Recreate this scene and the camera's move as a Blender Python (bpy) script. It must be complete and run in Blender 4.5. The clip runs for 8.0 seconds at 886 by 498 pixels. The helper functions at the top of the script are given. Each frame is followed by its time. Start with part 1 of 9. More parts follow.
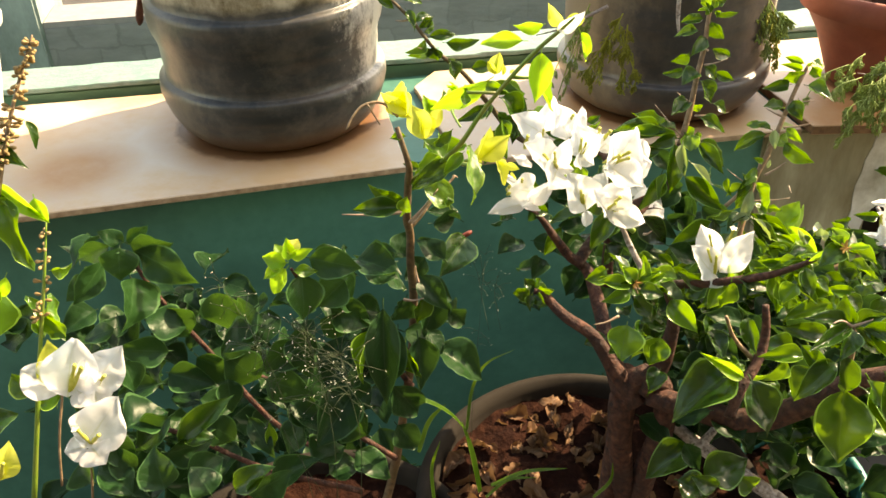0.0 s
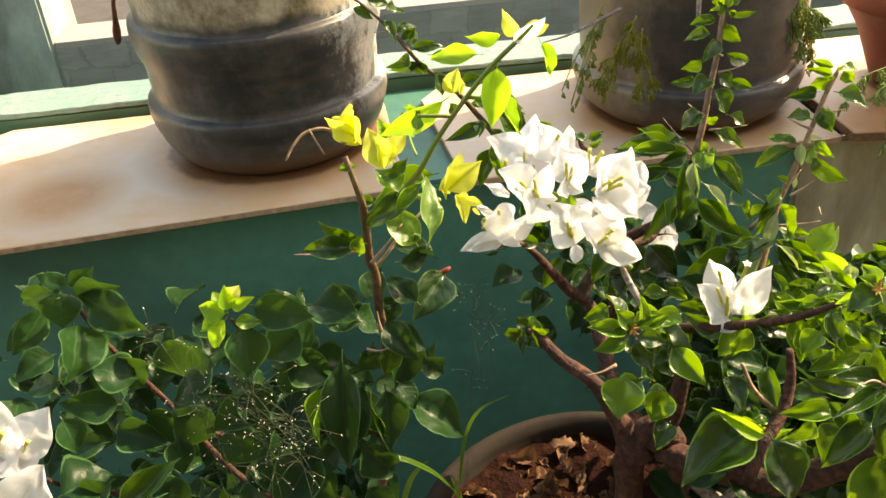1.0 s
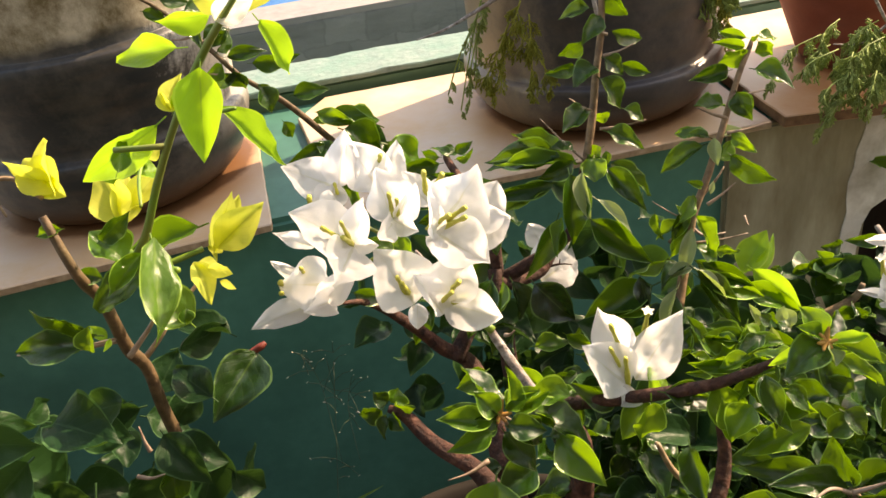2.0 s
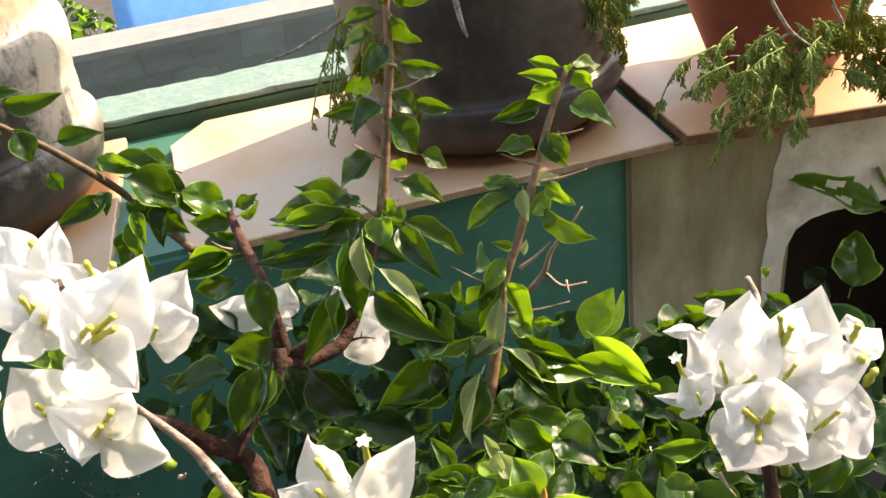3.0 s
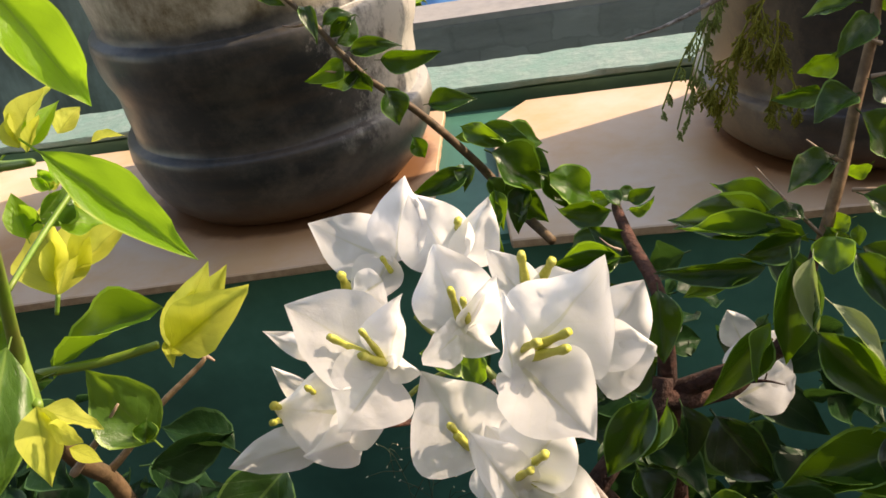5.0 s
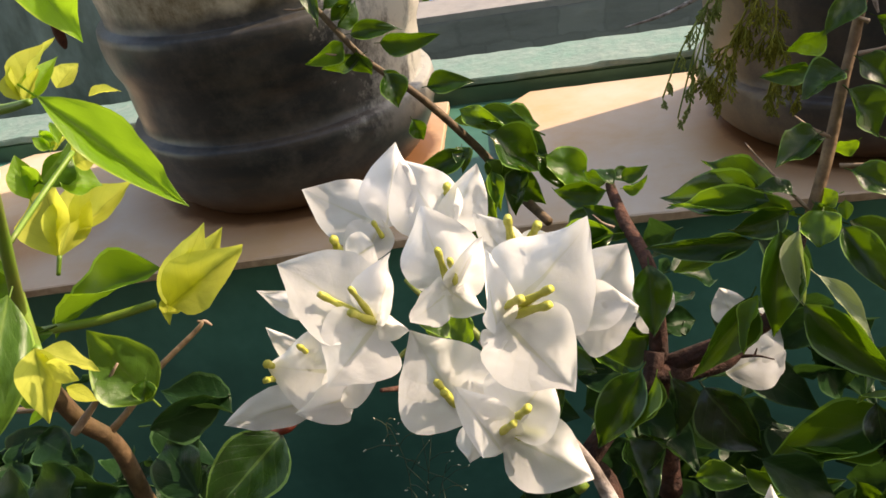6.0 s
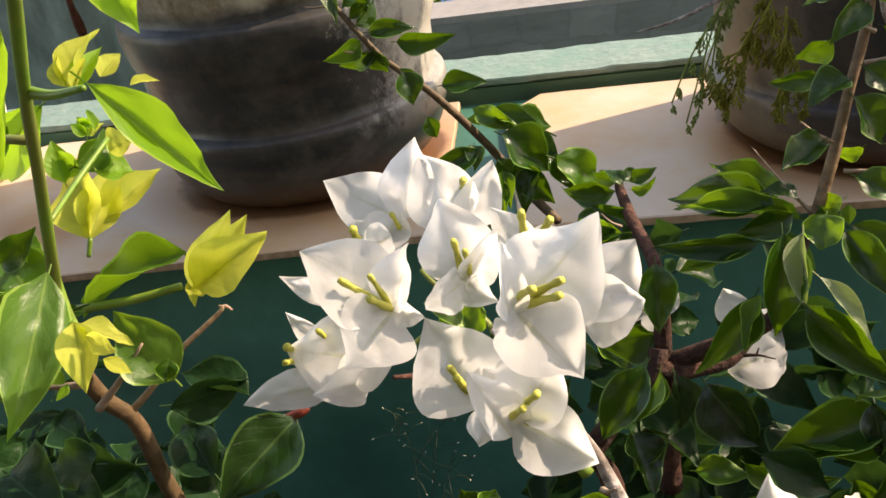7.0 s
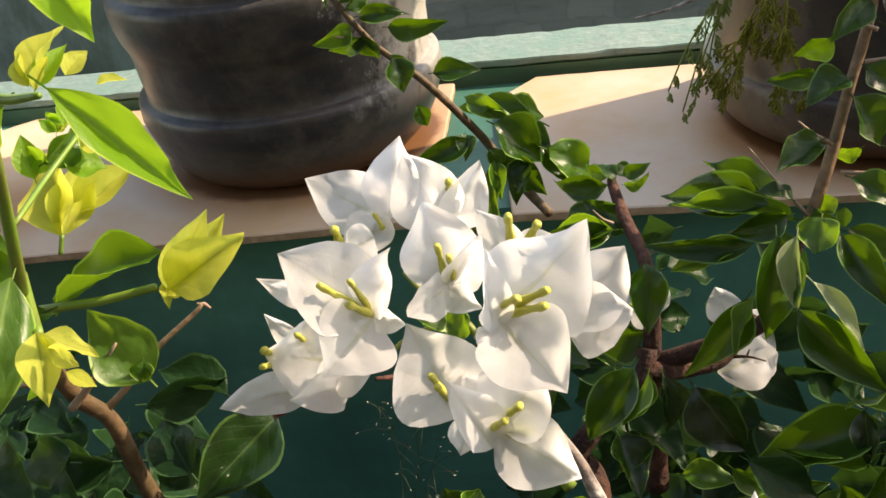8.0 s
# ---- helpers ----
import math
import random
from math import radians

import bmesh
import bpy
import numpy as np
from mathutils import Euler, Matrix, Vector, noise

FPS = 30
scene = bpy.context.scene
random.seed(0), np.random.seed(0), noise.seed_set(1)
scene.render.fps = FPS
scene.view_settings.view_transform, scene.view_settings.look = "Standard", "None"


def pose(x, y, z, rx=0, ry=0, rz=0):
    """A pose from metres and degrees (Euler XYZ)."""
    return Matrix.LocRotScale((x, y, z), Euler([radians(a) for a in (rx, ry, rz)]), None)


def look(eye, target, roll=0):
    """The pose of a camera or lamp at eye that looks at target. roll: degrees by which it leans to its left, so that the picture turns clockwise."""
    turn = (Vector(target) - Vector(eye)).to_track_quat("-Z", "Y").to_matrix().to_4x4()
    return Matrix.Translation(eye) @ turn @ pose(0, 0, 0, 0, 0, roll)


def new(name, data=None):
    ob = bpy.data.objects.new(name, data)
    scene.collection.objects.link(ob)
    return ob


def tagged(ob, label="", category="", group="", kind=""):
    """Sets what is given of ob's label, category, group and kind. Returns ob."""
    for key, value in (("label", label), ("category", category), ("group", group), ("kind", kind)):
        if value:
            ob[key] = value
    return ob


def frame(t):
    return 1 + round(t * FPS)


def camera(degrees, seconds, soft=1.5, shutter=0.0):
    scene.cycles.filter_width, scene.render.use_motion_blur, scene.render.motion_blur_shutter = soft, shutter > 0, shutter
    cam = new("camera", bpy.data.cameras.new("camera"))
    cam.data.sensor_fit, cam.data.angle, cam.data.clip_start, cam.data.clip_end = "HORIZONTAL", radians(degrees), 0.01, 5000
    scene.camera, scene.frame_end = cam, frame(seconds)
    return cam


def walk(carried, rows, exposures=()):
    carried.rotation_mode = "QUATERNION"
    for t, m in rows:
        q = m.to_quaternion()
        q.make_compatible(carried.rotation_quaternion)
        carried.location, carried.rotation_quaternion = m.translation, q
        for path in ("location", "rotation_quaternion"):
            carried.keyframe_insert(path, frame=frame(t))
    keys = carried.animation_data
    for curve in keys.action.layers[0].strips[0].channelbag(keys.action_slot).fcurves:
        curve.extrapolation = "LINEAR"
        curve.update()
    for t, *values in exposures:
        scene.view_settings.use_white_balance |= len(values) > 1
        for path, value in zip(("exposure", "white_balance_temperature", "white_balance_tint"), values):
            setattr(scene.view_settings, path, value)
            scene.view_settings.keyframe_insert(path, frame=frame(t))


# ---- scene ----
cam = camera(55.0, 8.0, soft=1.55)
PATH = [
    (0, (0.0000, 0.0000, 1.0349), (0.1262, 0.8245, 0.4833), -1.42),
    (0.5, (0.0521, 0.0063, 1.0263), (0.1624, 0.8350, 0.4775), -2.64),
    (1, (0.0624, 0.0666, 1.0101), (0.1332, 0.9035, 0.4673), -4.43),
    (1.2, (0.0788, 0.0940, 0.9972), (0.1521, 0.9308, 0.4546), -5.62),
    (2.3, (0.1846, 0.2124, 0.9359), (0.3120, 1.0481, 0.4016), -8.00),
    (2.5, (0.2083, 0.2215, 0.9352), (0.3343, 1.0533, 0.3945), -8.29),
    (3, (0.2869, 0.2570, 0.9163), (0.4102, 1.0909, 0.3784), -9.06),
    (3.5, (0.3062, 0.2772, 0.9107), (0.3984, 1.1182, 0.3775), -8.34),
    (4, (0.2794, 0.2941, 0.9094), (0.2752, 1.1489, 0.3905), -8.51),
    (4.5, (0.2283, 0.3178, 0.8945), (0.0970, 1.1743, 0.3955), -10.69),
    (5, (0.2153, 0.3316, 0.8915), (0.0615, 1.1821, 0.3886), -11.00),
    (6.5, (0.2233, 0.3134, 0.8832), (0.0524, 1.1625, 0.3835), -10.92),
    (7, (0.2195, 0.3101, 0.8882), (0.0500, 1.1598, 0.3889), -9.93),
    (7.5, (0.2215, 0.3087, 0.8957), (0.0521, 1.1556, 0.3916), -9.24),
    (8, (0.2219, 0.3214, 0.8907), (0.0567, 1.1570, 0.3669), -8.92),
]
walk(cam, [(t, look(eye, target, roll)) for t, eye, target, roll in PATH], exposures=[(0, 2.26, 11300, 10), (1.2, 2.01, 11000, 13), (2.5, 1.73, 9900, 19), (3, 1.89, 9300, 15), (3.5, 1.83, 9000, 13), (4.5, 1.25, 9150, 17), (5, 1.21, 9150, 17), (6.5, 1.21, 9150, 16), (7, 1.31, 9150, 16), (8, 1.34, 9150, 15)])

# ---- sky and sun: the sun stands to the right, a little behind the shelf ----
SUN_ELEV, SUN_AZ = radians(38), radians(67)
world = bpy.data.worlds.new("sky")
scene.world = world
world.use_nodes = True
wt = world.node_tree
sky = wt.nodes.new("ShaderNodeTexSky")
sky.sky_type = "NISHITA"
sky.sun_disc = False
sky.sun_elevation, sky.sun_rotation = SUN_ELEV, SUN_AZ
wt.nodes["Background"].inputs["Strength"].default_value = 0.15
wt.links.new(sky.outputs[0], wt.nodes["Background"].inputs["Color"])
sun = new("sun", bpy.data.lights.new("sun", "SUN"))
sun.data.energy, sun.data.angle, sun.data.color = 2.85, radians(0.53), (1.0, 0.945, 0.865)
to_sun = Vector((math.sin(SUN_AZ) * math.cos(SUN_ELEV), math.cos(SUN_AZ) * math.cos(SUN_ELEV), math.sin(SUN_ELEV)))
sun.matrix_world = look(to_sun * 30, (0, 0, 0))

# ---- materials ----


def nodes_of(name):
    m = bpy.data.materials.new(name)
    m.use_nodes = True
    t = m.node_tree
    return m, t, t.nodes["Principled BSDF"]


def N(t, kind, **kw):
    n = t.nodes.new(kind)
    for k, v in kw.items():
        n.inputs[k.replace("_", " ")].default_value = v
    return n


def ramp(t, src, stops):
    r = t.nodes.new("ShaderNodeValToRGB")
    while len(r.color_ramp.elements) < len(stops):
        r.color_ramp.elements.new(0.5)
    for e, (p, c) in zip(r.color_ramp.elements, stops):
        e.position, e.color = p, (*c, 1)
    t.links.new(src, r.inputs[0])
    return r.outputs[0]


def mixed(t, fac, a, b, mode="MIX"):
    m = t.nodes.new("ShaderNodeMix")
    m.data_type, m.blend_type = "RGBA", mode
    for i, v in ((0, fac), (6, a), (7, b)):
        if isinstance(v, (int, float)):
            m.inputs[i].default_value = v
        elif isinstance(v, tuple):
            m.inputs[i].default_value = (*v, 1)
        else:
            t.links.new(v, m.inputs[i])
    return m.outputs[2]


def maths(t, op, a, b=0.0):
    m = t.nodes.new("ShaderNodeMath")
    m.operation = op
    for i, v in ((0, a), (1, b)):
        if isinstance(v, (int, float)):
            m.inputs[i].default_value = v
        else:
            t.links.new(v, m.inputs[i])
    return m.outputs[0]


def noise_of(t, scale, detail=4, rough=0.6, coord="Object", stretch=(1, 1, 1)):
    c = t.nodes.new("ShaderNodeTexCoord")
    mp = t.nodes.new("ShaderNodeMapping")
    mp.inputs["Scale"].default_value = stretch
    t.links.new(c.outputs[coord], mp.inputs[0])
    n = N(t, "ShaderNodeTexNoise", Scale=scale, Detail=detail, Roughness=rough)
    t.links.new(mp.outputs[0], n.inputs["Vector"])
    return n.outputs["Fac"]


def bump(t, bsdf, height, strength=0.3, dist=0.002):
    b = N(t, "ShaderNodeBump", Strength=strength, Distance=dist)
    t.links.new(height, b.inputs["Height"])
    t.links.new(b.outputs[0], bsdf.inputs["Normal"])


def surface(name, stops, scale=20, detail=6, rough=0.6, relief=0.3, dist=0.001, stains=None, stain_scale=3.0, stretch=(1, 1, 1), gloss=0.5):
    """Colour from fine noise, a second coarse layer of stains, and a bump."""
    m, t, b = nodes_of(name)
    fine = noise_of(t, scale, detail, stretch=stretch)
    col = ramp(t, fine, stops)
    if stains:
        coarse = noise_of(t, stain_scale, 5, 0.65, stretch=stretch)
        col = mixed(t, ramp(t, coarse, [(0.42, (0, 0, 0)), (0.68, (1, 1, 1))]), col, stains)
    t.links.new(col, b.inputs["Base Color"])
    b.inputs["Roughness"].default_value = rough
    b.inputs["Specular IOR Level"].default_value = gloss
    bump(t, b, fine, relief, dist)
    return m


def foliage(name, dark, light, vein, glow, gloss=0.35, rough=0.3, amount=0.4, veins=0.5, rim=0.0, relief=0.5, fibre=0.0):
    """A leaf blade: colour by leaf, midrib and side veins along the blade, light shining through."""
    m, t, b = nodes_of(name)
    info = t.nodes.new("ShaderNodeObjectInfo")
    geo = t.nodes.new("ShaderNodeNewGeometry")
    co = t.nodes.new("ShaderNodeTexCoord")
    sep = t.nodes.new("ShaderNodeSeparateXYZ")
    t.links.new(co.outputs["UV"], sep.inputs[0])
    across = maths(t, "ABSOLUTE", maths(t, "SUBTRACT", sep.outputs[0], 0.5))
    rib = maths(t, "LESS_THAN", across, maths(t, "MULTIPLY", maths(t, "SUBTRACT", 1.15, sep.outputs[1]), 0.026))
    side = maths(t, "FRACT", maths(t, "MULTIPLY", maths(t, "SUBTRACT", sep.outputs[1], maths(t, "MULTIPLY", across, 0.75)), 6.0))
    side = maths(t, "LESS_THAN", maths(t, "ABSOLUTE", maths(t, "SUBTRACT", side, 0.5)), 0.045)
    lines = maths(t, "MAXIMUM", rib, maths(t, "MULTIPLY", side, 0.25))
    if fibre:
        throat = maths(t, "LESS_THAN", across, maths(t, "MULTIPLY", maths(t, "SUBTRACT", 0.62, sep.outputs[1]), 0.085))
        lines = maths(t, "MAXIMUM", maths(t, "MULTIPLY", lines, 0.45), maths(t, "MULTIPLY", throat, 0.95))
    rnd = maths(t, "FRACT", maths(t, "ADD", info.outputs["Random"], geo.outputs["Random Per Island"]))
    mott = noise_of(t, 6.0, 6, 0.7, coord="UV")
    col = mixed(t, rnd, dark, light)
    col = mixed(t, maths(t, "MULTIPLY", mott, 0.5), col, light)
    col = mixed(t, maths(t, "MULTIPLY", lines, veins), col, vein)
    if rim:
        edge = maths(t, "MULTIPLY", maths(t, "GREATER_THAN", across, 0.458), rim)
        col = mixed(t, edge, col, tuple(min(0.8, 2.2 * v) for v in vein))
    t.links.new(col, b.inputs["Base Color"])
    b.inputs["Roughness"].default_value = rough
    b.inputs["Specular IOR Level"].default_value = gloss
    quilt = maths(t, "ABSOLUTE", maths(t, "SUBTRACT", maths(t, "FRACT", maths(t, "MULTIPLY", maths(t, "SUBTRACT", sep.outputs[1], maths(t, "MULTIPLY", across, 0.75)), 6.0)), 0.5))
    if fibre:
        mott = maths(t, "ADD", mott, maths(t, "MULTIPLY", noise_of(t, 22.0, 6, 0.7, coord="UV"), fibre))
    bump(t, b, maths(t, "ADD", maths(t, "MULTIPLY", quilt, 0.3), maths(t, "ADD", maths(t, "MULTIPLY", lines, -0.5), mott)), relief, 0.0008)
    tr = t.nodes.new("ShaderNodeBsdfTranslucent")
    t.links.new(mixed(t, maths(t, "MULTIPLY", lines, 0.5), mixed(t, rnd, glow, tuple(min(1, 1.25 * v) for v in glow)), dark), tr.inputs[0])
    mx = t.nodes.new("ShaderNodeMixShader")
    mx.inputs[0].default_value = amount
    t.links.new(b.outputs[0], mx.inputs[1])
    t.links.new(tr.outputs[0], mx.inputs[2])
    t.links.new(mx.outputs[0], t.nodes["Material Output"].inputs["Surface"])
    return m


M_LEAF = foliage("mature_leaf", (0.006, 0.026, 0.004), (0.015, 0.054, 0.007), (0.08, 0.15, 0.04), (0.15, 0.31, 0.012), gloss=0.42, rough=0.17, amount=0.20, rim=0.7, relief=0.5)
M_GLOSS = foliage("glossy_leaf", (0.004, 0.016, 0.005), (0.010, 0.032, 0.007), (0.06, 0.12, 0.03), (0.08, 0.18, 0.01), gloss=0.45, rough=0.08, amount=0.05, rim=0.35)
M_DUSK = foliage("matte_leaf", (0.007, 0.031, 0.011), (0.016, 0.053, 0.017), (0.06, 0.14, 0.05), (0.09, 0.22, 0.025), gloss=0.17, rough=0.28, amount=0.20, rim=0.4)
M_FRESH = foliage("fresh_leaf", (0.05, 0.13, 0.02), (0.09, 0.19, 0.035), (0.24, 0.36, 0.08), (0.26, 0.46, 0.03), gloss=0.5, rough=0.25, amount=0.35, rim=0.4)
# leaf colour for the shrubs' depths, shade put into its dark tones
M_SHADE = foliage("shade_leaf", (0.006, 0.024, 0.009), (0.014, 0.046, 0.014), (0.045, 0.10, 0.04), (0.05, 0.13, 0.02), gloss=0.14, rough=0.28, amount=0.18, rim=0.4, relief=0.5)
M_MID = foliage("soft_leaf", (0.022, 0.076, 0.010), (0.055, 0.145, 0.018), (0.20, 0.33, 0.06), (0.22, 0.40, 0.018), gloss=0.42, rough=0.17, amount=0.37, rim=0.8, relief=0.5)
M_LIME = foliage("young_leaf", (0.10, 0.25, 0.012), (0.18, 0.36, 0.02), (0.36, 0.52, 0.10), (0.36, 0.62, 0.04), gloss=0.5, rough=0.35, amount=0.5, rim=0.3)
# pale leaf, sun glare on the blade put into its colour
M_PALE_GLARE = foliage("pale_leaf_underside", (0.20, 0.27, 0.13), (0.34, 0.40, 0.24), (0.40, 0.46, 0.26), (0.30, 0.42, 0.08), gloss=0.5, rough=0.35, amount=0.3, rim=0.3)
M_YELLOW = foliage("young_bract", (0.54, 0.57, 0.07), (0.66, 0.68, 0.15), (0.36, 0.44, 0.06), (0.76, 0.79, 0.12), gloss=0.2, rough=0.55, amount=0.58, veins=0.55)
M_WHITE = foliage("white_bract", (0.81, 0.815, 0.84), (0.86, 0.865, 0.89), (0.60, 0.60, 0.16), (0.94, 0.945, 0.965), gloss=0.2, rough=0.5, amount=0.68, veins=0.6, relief=0.45, fibre=0.5)
M_JUNIPER = foliage("juniper_scales", (0.20, 0.29, 0.08), (0.38, 0.48, 0.15), (0.12, 0.17, 0.06), (0.30, 0.42, 0.07), gloss=0.3, rough=0.5, amount=0.3)
M_JUNIPER_TIP = foliage("juniper_new_scales", (0.20, 0.22, 0.03), (0.33, 0.33, 0.05), (0.10, 0.14, 0.05), (0.36, 0.38, 0.05), gloss=0.3, rough=0.5, amount=0.35)
M_DRY = foliage("dry_leaf", (0.085, 0.038, 0.020), (0.22, 0.125, 0.075), (0.5, 0.4, 0.28), (0.3, 0.16, 0.07), gloss=0.15, rough=0.8, amount=0.15)
M_STRAW = foliage("dried_flower", (0.30, 0.19, 0.08), (0.50, 0.36, 0.18), (0.5, 0.4, 0.28), (0.3, 0.2, 0.1), gloss=0.15, rough=0.8, amount=0.2)

M_BARK = surface("bark", [(0.36, (0.020, 0.006, 0.004)), (0.52, (0.085, 0.026, 0.015)), (0.72, (0.16, 0.068, 0.043))], 170, 8, 0.8, 1.0, 0.004, (0.04, 0.016, 0.011), 45)
M_GREYBARK = surface("pale_bark", [(0.34, (0.07, 0.05, 0.042)), (0.5, (0.34, 0.30, 0.285)), (0.7, (0.60, 0.55, 0.535))], 230, 7, 0.8, 1.0, 0.002, (0.26, 0.20, 0.17), 60)
M_TWIG = surface("brown_twig", [(0.3, (0.14, 0.084, 0.050)), (0.7, (0.42, 0.29, 0.175))], 190, 6, 0.65, 0.8, 0.001, (0.12, 0.085, 0.045), 40)
M_REDSTEM = surface("red_brown_stem", [(0.3, (0.13, 0.072, 0.040)), (0.7, (0.36, 0.23, 0.13))], 190, 6, 0.65, 0.8, 0.001, (0.14, 0.085, 0.05), 40)
M_BRANCH = surface("brown_branch", [(0.3, (0.055, 0.030, 0.016)), (0.7, (0.19, 0.115, 0.06))], 190, 6, 0.65, 0.8, 0.001, (0.10, 0.07, 0.03), 40)
M_GREENSTEM = surface("green_stem", [(0.3, (0.09, 0.19, 0.018)), (0.7, (0.16, 0.28, 0.035))], 120, 4, 0.45, 0.3, 0.0004, (0.16, 0.17, 0.04), 30)
M_HAIRSTALK = surface("hair_stalk", [(0.3, (0.018, 0.032, 0.010)), (0.7, (0.035, 0.055, 0.018))], 120, 3, 0.6, 0.2, 0.0003)
M_THORN = surface("thorn", [(0.3, (0.22, 0.14, 0.10)), (0.7, (0.42, 0.31, 0.23))], 160, 4, 0.6, 0.3, 0.0004)
M_ORANGE = surface("orange_bud_scale", [(0.3, (0.36, 0.15, 0.03)), (0.7, (0.56, 0.30, 0.08))], 160, 4, 0.6, 0.3, 0.0004)
M_BUD = surface("red_bud", [(0.3, (0.10, 0.012, 0.008)), (0.7, (0.24, 0.04, 0.02))], 160, 4, 0.6, 0.3, 0.0004)
M_RUST = surface("rusty_wire", [(0.3, (0.05, 0.014, 0.007)), (0.7, (0.13, 0.04, 0.018))], 150, 5, 0.85, 0.6, 0.0006)
M_TUBE = surface("flower_tube", [(0.3, (0.37, 0.385, 0.04)), (0.7, (0.58, 0.565, 0.13))], 260, 4, 0.5, 0.5, 0.0006)
M_STAR = surface("flower_star", [(0.3, (0.74, 0.73, 0.52)), (0.7, (0.85, 0.84, 0.70))], 200, 3, 0.6, 0.2, 0.0003)

M_TEAL = surface("green_wall_paint", [(0.3, (0.046, 0.205, 0.155)), (0.7, (0.062, 0.245, 0.188))], 60, 6, 0.6, 0.25, 0.0008, (0.026, 0.125, 0.095), 4.0)
M_PARAPET = surface("sea_green_paint", [(0.3, (0.075, 0.185, 0.125)), (0.7, (0.115, 0.245, 0.165))], 50, 6, 0.7, 0.3, 0.001, (0.045, 0.12, 0.08), 8.0, stretch=(0.4, 1, 1))
# the parapet's green, whitened, with sunlight put into the paler mint colour
M_MINT = surface("mint_sill_paint", [(0.25, (0.13, 0.215, 0.20)), (0.5, (0.185, 0.275, 0.26)), (0.8, (0.25, 0.33, 0.31))], 90, 6, 0.75, 0.6, 0.003, (0.13, 0.26, 0.23), 22)
M_GREYWALL = surface("grey_render", [(0.3, (0.16, 0.168, 0.17)), (0.6, (0.235, 0.245, 0.245)), (0.8, (0.32, 0.33, 0.33))], 26, 7, 0.85, 0.6, 0.004, (0.24, 0.25, 0.25), 9, stretch=(0.5, 1, 1.6))
M_TALLWALL = surface("stained_grey_render", [(0.3, (0.10, 0.13, 0.12)), (0.7, (0.19, 0.23, 0.215))], 22, 7, 0.85, 0.6, 0.004, (0.33, 0.42, 0.41), 7, stretch=(1, 1, 0.5))
M_GREYCAP = surface("grey_cap", [(0.3, (0.20, 0.197, 0.20)), (0.7, (0.29, 0.283, 0.285))], 40, 6, 0.85, 0.5, 0.002, (0.30, 0.28, 0.27), 6)
M_SLABEDGE = surface("slab_edge", [(0.3, (0.30, 0.19, 0.11)), (0.7, (0.52, 0.37, 0.24))], 90, 6, 0.8, 0.6, 0.001)
M_RUSTEDGE = surface("rust_stained_slab_edge", [(0.3, (0.13, 0.06, 0.03)), (0.7, (0.30, 0.16, 0.08))], 90, 6, 0.8, 0.6, 0.001)
# stained whitewash, darker and greener to carry the shade on the pillar
M_PILLAR = surface("grimy_whitewash", [(0.3, (0.29, 0.265, 0.165)), (0.7, (0.46, 0.43, 0.30))], 25, 7, 0.85, 0.5, 0.002, (0.17, 0.13, 0.065), 9, stretch=(1, 1, 0.35))
# near-black colour standing in for the shade inside the opening
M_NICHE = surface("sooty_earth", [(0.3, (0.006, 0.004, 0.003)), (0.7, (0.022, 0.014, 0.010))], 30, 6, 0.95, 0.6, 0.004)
M_WHITEWASH = surface("whitewash", [(0.3, (0.68, 0.675, 0.62)), (0.7, (0.84, 0.835, 0.79))], 25, 7, 0.8, 0.5, 0.003, (0.28, 0.25, 0.17), 9)
M_GROUND = surface("terrace_concrete", [(0.3, (0.045, 0.040, 0.036)), (0.7, (0.085, 0.076, 0.068))], 18, 7, 0.9, 0.5, 0.003, (0.06, 0.05, 0.042), 2)
M_TERRA = surface("terracotta", [(0.3, (0.22, 0.054, 0.034)), (0.7, (0.32, 0.088, 0.058))], 30, 6, 0.75, 0.3, 0.001, (0.20, 0.07, 0.05), 7)
M_CLAYRIM = surface("grey_pot", [(0.3, (0.017, 0.014, 0.012)), (0.7, (0.030, 0.025, 0.021))], 40, 6, 0.85, 0.4, 0.001, (0.030, 0.024, 0.019), 8, gloss=0.12)
M_SOIL = surface("soil", [(0.3, (0.010, 0.0035, 0.0025)), (0.55, (0.030, 0.010, 0.006)), (0.75, (0.085, 0.034, 0.020))], 90, 8, 1.0, 1.0, 0.008, (0.020, 0.007, 0.005), 22, gloss=0.1)
M_BLUE = surface("blue_tarpaulin", [(0.3, (0.09, 0.36, 0.80)), (0.7, (0.15, 0.45, 0.88))], 30, 4, 0.5, 0.3, 0.002)
M_WHITEPAINT = surface("white_block", [(0.3, (0.66, 0.66, 0.65)), (0.7, (0.80, 0.80, 0.79))], 40, 5, 0.7, 0.4, 0.001, (0.55, 0.54, 0.50), 10)


